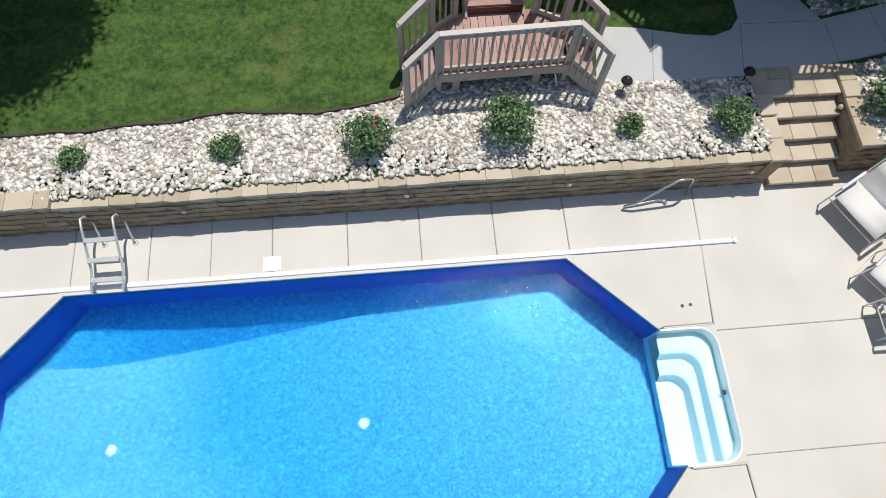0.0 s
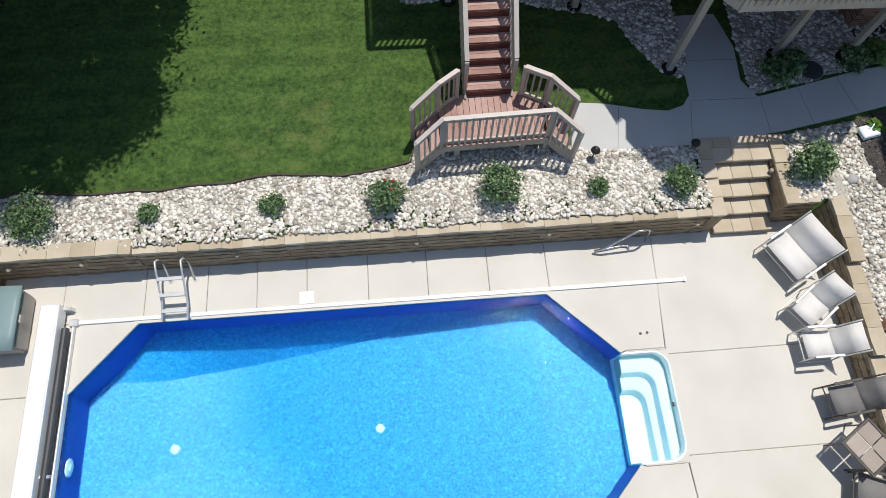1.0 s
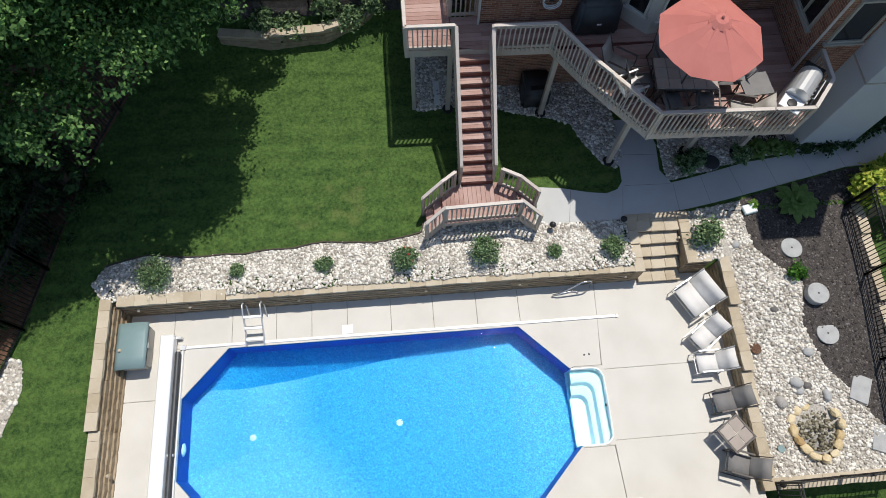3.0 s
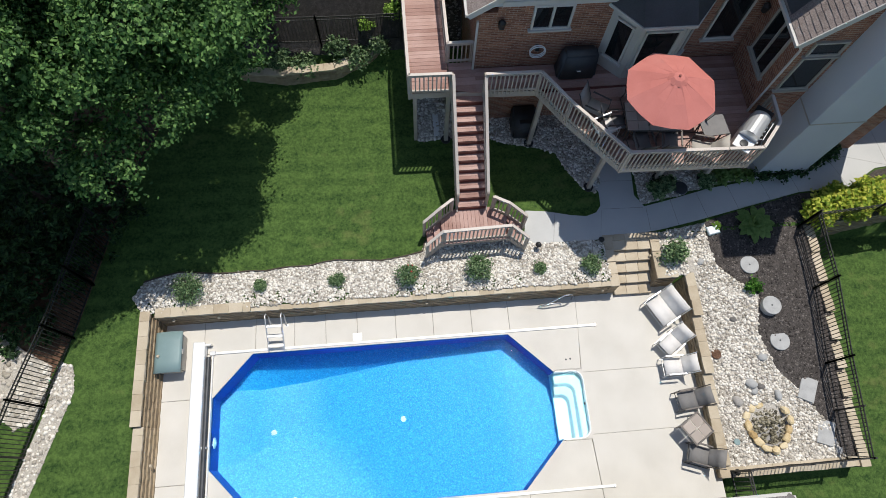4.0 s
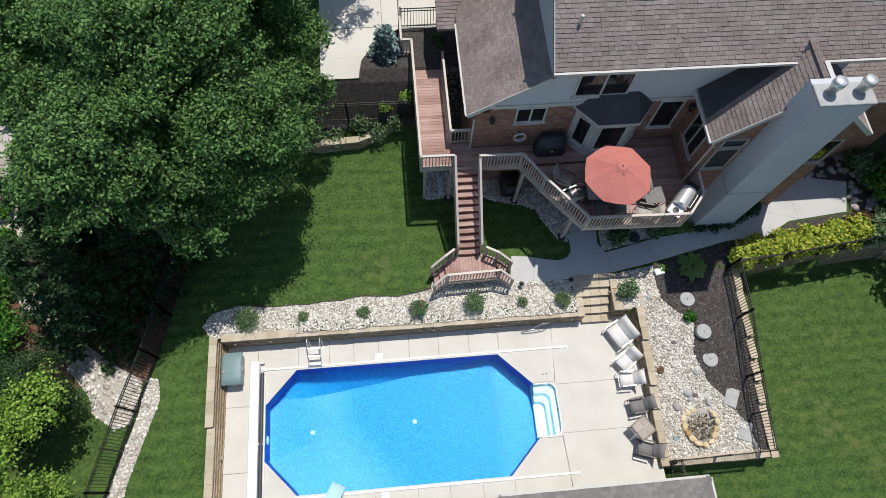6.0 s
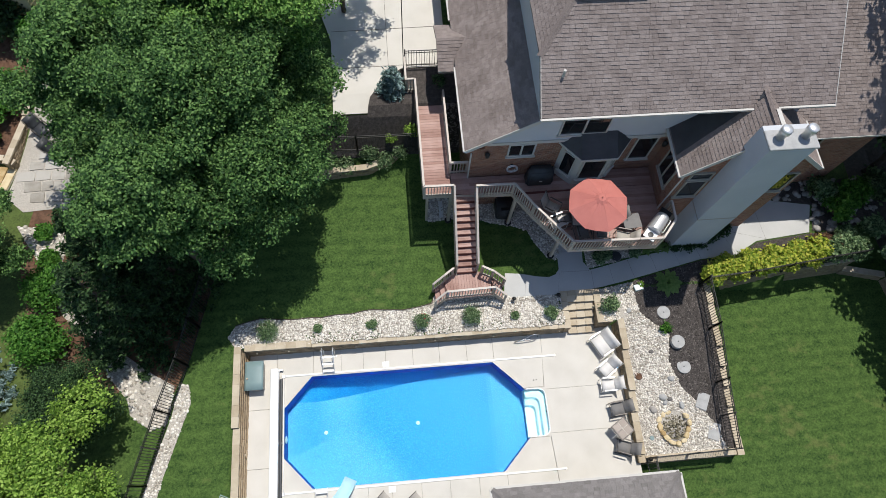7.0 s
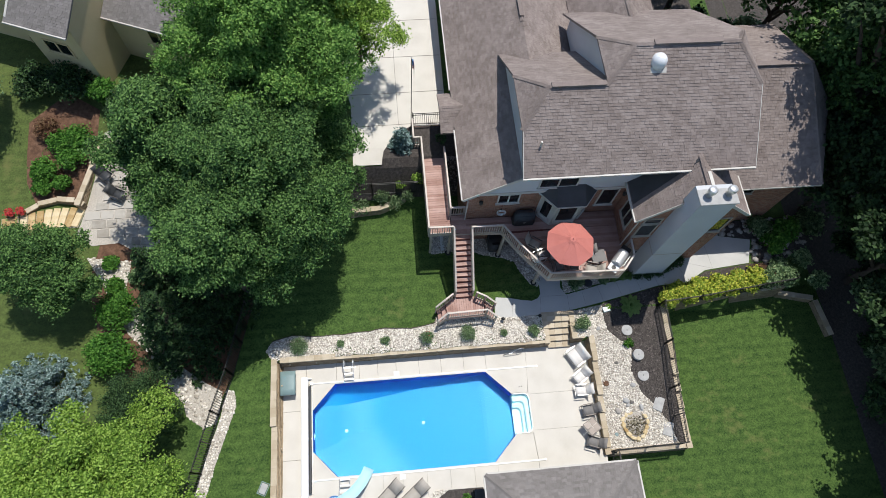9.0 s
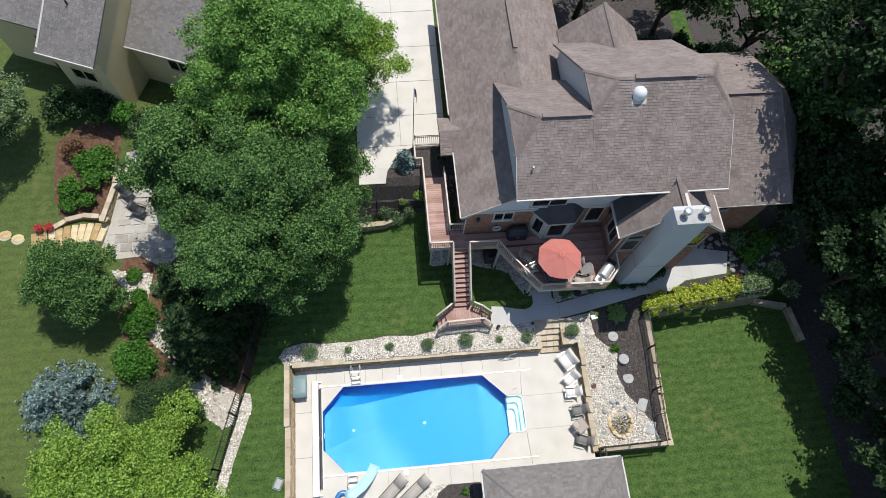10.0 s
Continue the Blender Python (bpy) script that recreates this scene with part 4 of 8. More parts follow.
# family room with its gable and chimney
FX0, FX1, FY = 9.35, 15.2, 9.0
FRX, FRZ, FEZ = 11.95, 9.85, 7.08
part("family_room_wall", prism([(FX0 + 0.3, FY + 0.2), (FX1 - 0.3, FY + 0.2), (FX1 - 0.3, WY), (FX0 + 0.3, WY)], 0.4, 7.1), M_BRICKWALL, house)
bm = bmesh.new()
g = [(FX0 + 0.3, 7.08), (FX1 - 0.3, 7.08), (FRX, FRZ - 0.3)]
a = [bm.verts.new((x, FY + 0.2, z)) for x, z in g]
b = [bm.verts.new((x, FY + 0.45, z)) for x, z in g]
bm.faces.new(a)
bm.faces.new(b[::-1])
for i in range(3):
    bm.faces.new((a[i], b[i], b[(i + 1) % 3], a[(i + 1) % 3]))
part("family_room_gable", bm, M_BRICKWALL, house)
yb = EY + (FRZ - EZ) / P
roof_slope(house, [(FX0, WY, FEZ), (FX0, FY, FEZ), (FRX, FY, FRZ), (FRX, yb, FRZ), (FRX - 0.8, WY, FRZ - 0.8 * (FRZ - FEZ) / (FRX - FX0))], name="family_room_roof")
roof_slope(house, [(FX1, FY, FEZ), (FX1, WY, FEZ), (FRX + 0.8, WY, FRZ - 0.8 * (FRZ - FEZ) / (FX1 - FRX)), (FRX, yb, FRZ), (FRX, FY, FRZ)], name="family_room_roof")
ridge_cap(house, (FRX, FY, FRZ), (FRX, yb, FRZ))
part("rake_board", bar((FX0, FY, FEZ - 0.07), (FRX, FY, FRZ - 0.07), 0.03, 0.18), M_TRIM, house)
part("rake_board", bar((FX1, FY, FEZ - 0.07), (FRX, FY, FRZ - 0.07), 0.03, 0.18), M_TRIM, house)
gutter(house, (FX0 - 0.05, FY, FEZ), (FX0 - 0.05, WY, FEZ))
gutter(house, (FX1 + 0.05, FY, FEZ), (FX1 + 0.05, WY, FEZ))
part("flashing", bar((FRX + 0.12, FY + 0.1, FRZ + 0.05), (FRX + 0.12, yb - 1.0, FRZ + 0.05), 0.16, 0.02), M_TRIM, house, "pale metal flashing")
part("downspout", tube([(FX0 + 0.1, FY + 0.05, 6.95), (FX0 + 0.25, FY + 0.12, 6.75), (FX0 + 0.25, FY + 0.12, D)], 0.04, 6), M_TRIM, house)

chimney = part("chimney", box(11.05, 12.75, 8.24, FY + 0.22, 0.4, 10.2), M_SIDING, house, "tall pale-sided chimney with a white top")
for q in ([(11.05, 8.24), (12.75, 8.24)], [(11.05, FY + 0.2), (11.05, 8.24)], [(12.75, 8.24), (12.75, FY + 0.2)]):
    (xa, ya), (xb, yb2) = q
    V, F = lay_rows([(xa, ya, 0.5), (xb, yb2, 0.5), (xb, yb2, 10.16), (xa, ya, 10.16)], 0.15, 0, 0.014, ROOF_RNG)
    mesh_part("lap_siding_chimney", V, F, M_SIDING, chimney)
part("chimney_band", box(11.02, 12.78, 8.21, FY + 0.2, 4.35, 4.40), M_TAUPE, chimney)
part("chimney_cap", box(10.99, 12.81, 8.18, 8.98, 10.2, 10.3, 0.02), M_PAVER, chimney, "pale metal chimney cap")
for x in (11.45, 12.38):
    flue = part("flue", lathe([(0.15, 10.3), (0.15, 10.62), (0.20, 10.64), (0.20, 10.84), (0.16, 10.88)], 16, Matrix.Translation((x, 8.66, 0))), M_ALU, chimney, "round steel flue with a rain cap", True)

# dark patch that stands in for the main block's shade on the family room roof
sk = (FRZ - FEZ) / (FRX - FX0)
part("roof_shade_patch", slab_plane([(FX0 + 0.02, WY - 0.02, FEZ + 0.06), (FX0 + 0.02, 9.95, FEZ + 0.06), (11.9, 10.75, FEZ + sk * (11.9 - FX0) + 0.06), (11.5, WY - 0.02, FEZ + sk * (11.5 - FX0) + 0.06)], 0.03), M_ROOF_DARK, house, "dark patch painting in the main block's shade on the roof")

# bay window with a dark roof
BAY = [(5.15, WY), (5.85, 10.55), (7.15, 10.55), (7.85, WY)]
part("bay_wall", prism(BAY, D, 6.45), M_TRIM, house, "off-white panelled bay")
part("bay_roof", slab_plane([(4.95, WY, 6.42), (5.72, 10.32, 6.42), (7.28, 10.32, 6.42), (8.05, WY, 6.42)], 0.10), M_TRIM, house)
bm = bmesh.new()
lo = [bm.verts.new(p) for p in ((4.98, WY, 6.43), (5.74, 10.35, 6.43), (7.26, 10.35, 6.43), (8.02, WY, 6.43))]
hi = [bm.verts.new(p) for p in ((5.75, WY, 7.15), (7.2, WY, 7.15))]
bm.faces.new((lo[0], lo[1], hi[0]))
bm.faces.new((lo[1], lo[2], hi[1], hi[0]))
bm.faces.new((lo[2], lo[3], hi[1]))
part("bay_roof_cover", bm, M_ROOF_DARK, house, "dark membrane bay roof")
for (xa, ya), (xb, yb2), w in ((BAY[0], BAY[1], 0.62), (BAY[1], BAY[2], 1.05), (BAY[2], BAY[3], 0.62)):
    ang = math.degrees(math.atan2(yb2 - ya, xb - xa))
    window(house, pose((xa + xb) / 2, (ya + yb2) / 2, D + 0.55, 0, 0, ang + 180), w, 1.6, 1, fr=M_TRIM)
# windows
window(house, pose(3.42, WY, 5.55, 0, 0, 180), 1.15, 0.95, 2, fr=M_TRIM)
window(house, pose(5.75, WY, 7.05, 0, 0, 180), 2.0, 1.25, 2, fr=M_TRIM)
window(house, pose(8.75, WY, 4.75, 0, 0, 180), 0.95, 1.75, 1, fr=M_TRIM)
window(house, pose(FX0 + 0.3, 10.15, 4.9, 0, 0, 90), 1.1, 1.75, 2)
window(house, pose(10.4, FY + 0.2, 4.9, 0, 0, 180), 0.95, 1.45, 1)
window(house, pose(10.4, FY + 0.2, 6.4, 0, 0, 180), 0.95, 0.55, 1)
window(house, pose(13.9, FY + 0.2, 4.9, 0, 0, 180), 1.6, 1.6, 2)
window(house, pose(16.4, 11.45, 4.6, 0, 0, 180), 1.9, 1.0, 3)
window(house, pose(11.2, FY + 0.2, 1.9, 0, 0, 180), 0.8, 0.9, 1)
# roof fittings
dome = part("skylight_dome", lathe([(0.36, -0.2), (0.36, 0.12), (0.33, 0.28), (0.22, 0.42), (0.07, 0.48)], 20, Matrix.Translation((9.70, 14.45, upz(14.45) - 0.05))), M_DOMEW, house, "white domed roof light", True)
part("flashing", slab_plane([(9.33, 14.05, upz(14.05) + 0.03), (10.07, 14.05, upz(14.05) + 0.03), (10.07, 14.25, upz(14.25) + 0.03), (9.33, 14.25, upz(14.25) + 0.03)], 0.02), M_TRIM, dome)
part("vent_pipe", tube([(4.3, 11.65, upz(11.65) - 0.05), (4.3, 11.65, upz(11.65) + 0.35)], 0.05, 10), M_TRIM, house, "white plastic vent pipe")
part("wall_lamp", lathe([(0.03, 0), (0.09, 0.04), (0.11, 0.25), (0.04, 0.34)], 8, Matrix.Translation((1.98, WY - 0.14, 5.75))), M_BLACK, house, "dark metal wall lantern")
part("wall_lamp", lathe([(0.03, 0), (0.09, 0.04), (0.11, 0.25), (0.04, 0.34)], 8, Matrix.Translation((9.5, WY - 0.2, 6.0))), M_BLACK, house, "dark metal wall lantern")
part("flood_light", box(4.3, 4.55, WY - 0.16, WY, 8.25, 8.40, 0.02), M_TRIM, house)


# ---- timber deck, bridge, stair and landing ----
def board_floor(parent, pts, z, along, w=0.14, name="deck_board", lift=0.0, material=None, rng=random.Random(21)):
    """Boards laid over a convex plan outline; along is 'x' or 'y'."""
    q = [(x, y) for x, y in pts] if along == "x" else [(y, x) for x, y in pts]
    lo, hi = min(p[1] for p in q), max(p[1] for p in q)
    n = max(1, round((hi - lo) / w))
    w = (hi - lo) / n
    for i in range(n):
        a, b = lo + i * w + 0.004, lo + (i + 1) * w - 0.004
        ra, rb = row_range(q, a + 0.002), row_range(q, b - 0.002)
        if not ra or not rb:
            continue
        h = z + rng.uniform(-0.003, 0.003)
        c = [(ra[0], a), (ra[1], a), (rb[1], b), (rb[0], b)]
        if along == "y":
            c = [(y, x) for x, y in c][::-1]
        part(name, prism(c, h - 0.035, h), material or M_CEDAR, parent)


def shared(name, mesh, parent, m):
    ob = new(name, mesh)
    ob.parent = parent
    ob.matrix_basis = m
    return ob


_bal = bmesh.new()
add_box(_bal, -0.018, 0.018, -0.018, 0.018, -0.12, 0.86)
BALUSTER = bpy.data.meshes.new("baluster")
_bal.to_mesh(BALUSTER)
_bal.free()
BALUSTER.materials.append(M_RAIL)


def railing(parent, a, b, out, ends=(True, True), low=-0.28, cap=True, spacing=0.125):
    """A timber railing from a to b, given at floor level; out points away from the floor."""
    a, b, out = Vector(a), Vector(b), Vector((*out, 0)).normalized()
    up = Vector((0, 0, 1))
    n = max(2, round((Vector((b - a).xy)).length / spacing))
    for i in range(n):
        p = a.lerp(b, (i + 0.5) / n) + out * 0.035
        shared("baluster", BALUSTER, parent, Matrix.Translation(p))
    part("top_rail", bar(a + up * 0.82 - out * 0.005, b + up * 0.82 - out * 0.005, 0.04, 0.10), M_RAIL, parent)
    part("bottom_rail", bar(a + up * 0.06 - out * 0.005, b + up * 0.06 - out * 0.005, 0.04, 0.09), M_RAIL, parent)
    if cap:
        part("rail_cap", bar(a + up * 0.895, b + up * 0.895, 0.09, 0.03), M_RAILTOP, parent, "pale timber rail cap")
    for e, p in zip(ends, (a, b)):
        if e:
            part("rail_post", box(p.x - 0.042, p.x + 0.042, p.y - 0.042, p.y + 0.042, p.z + low, p.z + 0.88, 0.006), M_RAIL, parent)


deck = empty("timber_deck", pose(0, 0, 0), "raised red-stained timber deck with taupe railings", "deck")
DP = [(0.62, 11.22), (0.62, 10.36), (3.22, 10.30), (3.95, 9.20), (5.34, 7.45), (9.18, 7.35), (9.88, 8.15), (9.90, 9.05)]
board_floor(deck, [(1.35, 10.32), (9.62, 10.32), (9.62, 11.2), (1.35, 11.2)], D, "x")
board_floor(deck, [(3.25, 10.27), (3.97, 9.19), (5.36, 7.46), (9.17, 7.37), (9.86, 8.15), (9.88, 9.0), (9.62, 9.05), (9.62, 10.3)], D - 0.001, "x")
board_floor(deck, [(0.55, 10.36), (1.35, 10.33), (1.35, 11.45), (0.55, 11.45)], D, "x")
for p, q in zip(DP[1:], DP[2:]):
    part("fascia", bar((*p, D - 0.16), (*q, D - 0.16), 0.04, 0.26), M_RAIL, deck, "taupe fascia board")
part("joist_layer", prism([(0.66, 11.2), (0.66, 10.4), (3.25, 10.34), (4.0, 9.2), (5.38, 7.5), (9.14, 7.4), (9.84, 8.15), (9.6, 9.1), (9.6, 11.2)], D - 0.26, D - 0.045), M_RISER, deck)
railing(deck, (1.56, 10.32, D), (3.22, 10.30, D), (0, -1))
railing(deck, (3.22, 10.30, D), (3.95, 9.20, D), (-0.85, -0.55), (False, True))
railing(deck, (3.95, 9.20, D), (5.34, 7.45, D), (-0.8, -0.6), (False, True))
railing(deck, (5.34, 7.45, D), (9.18, 7.35, D), (0, -1), (False, True))
railing(deck, (9.18, 7.35, D), (9.88, 8.15, D), (0.75, -0.65), (False, True))
railing(deck, (9.88, 8.15, D), (9.90, 9.05, D), (1, 0), (False, True))
for x, y in ((5.25, 8.3), (7.7, 8.5), (9.3, 8.4), (3.4, 10.15), (1.62, 10.45), (0.5, 10.5), (8.9, 10.6)):
    g = ground_z(x, y)
    part("support_post", box(x - 0.07, x + 0.07, y - 0.07, y + 0.07, g - 0.2, D - 0.26, 0.008), M_RAIL, deck)
    part("post_footing", lathe([(0.17, g - 0.1), (0.17, g + 0.05)], 14, Matrix.Translation((x, y, 0))), M_BLACK, deck)
part("deck_beam", bar((5.1, 8.3, D - 0.36), (9.3, 8.1, D - 0.36), 0.09, 0.2), M_RAIL, deck)

bridge = empty("timber_bridge", pose(0, 0, 0), "red-stained timber walkway bridge from the drive to the deck", "walkway")
board_floor(bridge, [(-0.70, 10.42), (0.52, 10.42), (0.52, 17.3), (-0.70, 17.3)], D, "x")
board_floor(bridge, [(-1.14, 16.02), (-0.72, 16.02), (-0.72, 17.3), (-1.14, 17.3)], D, "x")
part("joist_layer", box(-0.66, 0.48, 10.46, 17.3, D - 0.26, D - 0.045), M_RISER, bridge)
for a, b in (((-0.72, 10.42), (0.58, 10.42)), ((-0.72, 16.0), (-0.72, 10.42)), ((0.54, 17.3), (0.54, 11.5)), ((-1.14, 17.3), (-1.14, 16.0))):
    part("fascia", bar((*a, D - 0.16), (*b, D - 0.16), 0.04, 0.26), M_RAIL, bridge)
railing(bridge, (-0.72, 10.42, D), (0.56, 10.40, D), (0, -1))
railing(bridge, (-0.72, 10.42, D), (-0.72, 13.2, D), (-1, 0), (False, True))
railing(bridge, (-0.72, 13.2, D), (-0.72, 16.0, D), (-1, 0), (False, True))
railing(bridge, (-1.14, 16.0, D), (-0.72, 16.0, D), (0, -1), (True, False))
railing(bridge, (-1.14, 16.0, D), (-1.14, 17.3, D), (-1, 0), (False, True))
railing(bridge, (0.52, 11.5, D), (0.52, 14.3, D), (1, 0))
railing(bridge, (0.52, 14.3, D), (0.52, 15.3, D), (1, 0), (False, True))
railing(bridge, (0.52, 11.5, D), (1.30, 11.5, D), (0, 1), (False, True))
for x, y in ((-0.55, 10.6), (0.4, 13.0), (-0.55, 13.0), (-0.55, 15.5), (0.4, 15.5)):
    part("support_post", box(x - 0.06, x + 0.06, y - 0.06, y + 0.06, ground_z(x, y) - 0.2, D - 0.26, 0.008), M_RAIL, bridge)

stair = empty("garden_stair", pose(0, 0, 0), "straight red-stained timber stair with taupe railings", "stair")
LZ = 1.45
S0, S1, SN = 10.36, 7.52, 13
rise, run = (D - LZ) / SN, (S0 - S1) / (SN - 1)
for i in range(1, SN):
    z, y = D - rise * i, S0 - run * (i - 1)
    part("tread", box(0.62, 1.54, y - run + 0.006, y - run * 0.5 - 0.003, z - 0.035, z), M_CEDAR, stair)
    part("tread", box(0.62, 1.54, y - run * 0.5 + 0.003, y + 0.015, z - 0.035, z), M_CEDAR, stair)
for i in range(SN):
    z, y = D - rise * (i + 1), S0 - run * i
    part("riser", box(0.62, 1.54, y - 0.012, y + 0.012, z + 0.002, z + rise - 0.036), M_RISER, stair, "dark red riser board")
for x in (0.60, 1.56):
    part("stringer", bar((x, S0, D - rise - 0.08), (x, S1, LZ - 0.08), 0.04, 0.28), M_RAIL, stair)
    railing(stair, (x, S0, D - 0.02), (x, S1 + 0.1, LZ + 0.10), ((-1 if x < 1 else 1), 0), (True, True))

landing = empty("stair_landing", pose(0, 0, 0), "low red-stained timber landing with steps down at both ends", "landing")
LP = [(0.08, 6.44), (2.16, 6.50), (2.20, 7.20), (1.70, 7.56), (0.50, 7.56), (0.02, 7.18)]
board_floor(landing, LP, LZ, "y", 0.13)
part("edge_board", bar((0.06, 6.42, LZ - 0.02), (2.18, 6.48, LZ - 0.02), 0.14, 0.04), M_CEDAR, landing)
part("fascia", bar((0.05, 6.40, LZ - 0.14), (2.19, 6.46, LZ - 0.14), 0.04, 0.22), M_RAIL, landing)
part("joist_layer", prism([(0.10, 6.47), (2.13, 6.53), (2.16, 7.18), (1.68, 7.53), (0.52, 7.53), (0.05, 7.16)], LZ - 0.2, LZ - 0.04), M_RISER, landing)
for x, y in ((0.35, 6.48), (1.7, 6.52), (0.3, 7.3), (1.9, 7.3)):
    part("support_post", box(x - 0.06, x + 0.06, y - 0.06, y + 0.06, 0.7, LZ - 0.2), M_RAIL, landing)
for (f0, f1), d in (((Vector((0.06, 6.44)), Vector((0.02, 7.22))), Vector((-0.88, -0.47))), ((Vector((2.18, 6.50)), Vector((2.22, 7.24))), Vector((0.86, -0.50)))):
    for i in range(1, 4):
        a, b = f0 + d * (0.27 * (i - 1)), f1 + d * (0.27 * (i - 1))
        c, e = f0 + d * (0.27 * i), f1 + d * (0.27 * i)
        z = LZ - 0.145 * i
        if i < 3:
            pts = [tuple(v) for v in (a, b, e, c)]
            if d.x > 0:
                pts = pts[::-1]
            part("tread", prism(pts, z - 0.04, z), M_CEDAR, landing)
        part("riser", bar((*a, z + 0.07), (*b, z + 0.07), 0.025, 0.14), M_RISER, landing)
    for q in (f0, f1):
        part("stringer", bar((*q, LZ - 0.16), (*(q + d * 0.62), LZ - 0.50), 0.04, 0.26), M_RAIL, landing)
        out = (q - (f0 + f1) / 2).normalized()
        railing(landing, (*q, LZ), (*(q + d * 0.62), LZ - 0.34), tuple(out), (True, True), low=-0.5)
railing(landing, (0.06, 6.42, LZ), (2.18, 6.48, LZ), (0, -1), (False, False))
railing(landing, (0.02, 7.22, LZ), (0.42, 7.50, LZ), (-0.5, 0.8), (False, True))
railing(landing, (2.22, 7.24, LZ), (1.74, 7.50, LZ), (0.5, 0.8), (False, True))


# ---- paths, drive, stone steps, beds ----
rng_b = random.Random(31)
PATH_S = [(2.75, 6.30), (3.6, 6.36), (5.4, 6.36), (6.5, 6.45), (7.5, 6.58), (8.7, 6.80), (9.9, 7.05), (11.65, 7.42), (12.6, 7.62), (14.4, 7.70), (15.6, 8.35), (18.4, 8.62)]
PATH_N = [(18.9, 10.1), (16.2, 10.6), (15.2, 9.75), (14.0, 9.05), (13.1, 8.55), (11.4, 8.20), (9.5, 7.98), (7.9, 7.62), (7.05, 7.45), (6.78, 7.9), (6.85, 8.8), (6.3, 11.0), (5.75, 11.0), (5.10, 8.78), (5.58, 8.11), (5.56, 7.60), (5.37, 7.35), (5.02, 7.23), (4.51, 7.30), (3.66, 7.50), (2.96, 7.58)]
garden_path = tagged(obj("garden_path", drape(PATH_S + PATH_N, 0.035, 0.8, 0.10, 0.86), M_CONC_OLD), "curved grey concrete garden path", "path", kind="structure")
for a, b in (((3.75, 6.36), (3.95, 7.4)), ((5.35, 6.34), (5.55, 7.42)), ((5.6, 7.45), (7.0, 7.42)), ((5.74, 8.5), (6.85, 8.45)), ((7.1, 6.5), (7.1, 7.4)), ((8.1, 6.68), (8.0, 7.62)), ((9.15, 6.9), (8.95, 7.85)), ((10.3, 7.14), (10.1, 8.06)), ((11.5, 7.38), (11.3, 8.16)), ((12.6, 7.62), (12.4, 8.38)), ((14.4, 7.72), (13.9, 9.0)), ((16.1, 8.4), (15.9, 10.4)), ((14.0, 9.05), (16.2, 8.4))):
    part("joint", bar((*a, 0.889), (*b, 0.889), 0.010, 0.014), M_JOINT, garden_path)

drive = tagged(obj("driveway", drape([(-4.6, 14.95), (-2.94, 14.95), (-2.76, 15.8), (-2.28, 16.5), (-1.67, 17.05), (-1.2, 17.3), (0.9, 17.3), (1.2, 45), (-7, 45), (-6.0, 24), (-4.6, 19)], 0.06, 1.0), M_CONC), "pale concrete driveway beside the house", "driveway", kind="structure")
for y in (17.4, 19.6, 22.2, 25.0, 28.0, 31.0):
    part("joint", bar((-4.6, y, ground_z(-3, y) + 0.068), (0.9, y + 0.1, ground_z(0, y) + 0.068), 0.02, 0.012), M_JOINT, drive)
part("joint", bar((-1.9, 17.4, ground_z(-2, 17.4) + 0.068), (-1.9, 34, ground_z(-2, 34) + 0.068), 0.02, 0.012), M_JOINT, drive)

BED_N = wobble([(-9.46, 4.9), (5.5, 4.9), (5.5, 6.34), (3.2, 6.34), (2.6, 6.6), (-0.5, 6.7), (-0.6, 6.36), (-2.0, 6.14), (-3.4, 6.26), (-4.3, 6.14), (-5.7, 6.05), (-7.2, 6.08), (-8.4, 6.2), (-9.5, 5.95), (-9.85, 5.45)], 0.05, 0.4, rng_b)
tagged(obj("stone_bed_soil", drape(BED_N, 0.035, 0.5), M_STONE_BED), "stone-filled planting bed along the retaining wall", "planting bed", kind="structure")
SHRUBS_N = [(-8.05, 5.55, 0.52, 0.62), (-5.85, 5.55, 0.2, 0.3), (-3.42, 5.55, 0.23, 0.36), (-1.15, 5.50, 0.40, 0.66), (1.12, 5.52, 0.48, 0.8), (3.15, 5.48, 0.19, 0.30), (4.85, 5.44, 0.34, 0.5)]
scatter_stones("river_stones", BED_N, 17000, random.Random(32), 0.043, M_STONE, 0.03, label="loose pale river stones in the bed")
edge_line = [p for p in BED_N if p[1] > 5.6 and p[0] < 0.4]
eb = bmesh.new()
for p, q in zip(edge_line, edge_line[1:]):
    add_bar(eb, (*p, 0.90), (*q, 0.90), 0.035, 0.10)
tagged(obj("trim_edging", eb, M_EDGE), "dark brown edging between the lawn and the stones", "edging", kind="structure")
BED_U = wobble([(-0.45, 10.45), (0.6, 10.55), (2.1, 10.4), (3.2, 10.05), (4.3, 9.7), (4.55, 9.1), (5.05, 8.3), (5.45, 8.05), (5.72, 8.5), (5.6, 11.2), (-0.5, 13.0), (-0.5, 11.2)], 0.05, 0.4, rng_b)
tagged(obj("stone_bed_under_deck", drape(BED_U, 0.012, 0.5), M_STONE_BED), "stone bed below the raised deck", "planting bed", kind="structure")
scatter_stones("river_stones", BED_U, 9000, random.Random(33), 0.048, M_STONE, 0.0, label="loose grey river stones below the deck")
BED_D = wobble([(6.95, 7.52), (7.9, 7.72), (9.5, 8.06), (11.4, 8.28), (11.0, 9.1), (7.0, 11.0), (6.92, 8.6)], 0.04, 0.4, rng_b)
tagged(obj("stone_bed_beside_path", drape(BED_D, 0.012, 0.5), M_STONE_BED), "stone bed between the path and the house", "planting bed", kind="structure")
scatter_stones("river_stones", BED_D, 3600, random.Random(34), 0.05, M_STONE, 0.0, label="loose river stones beside the path")
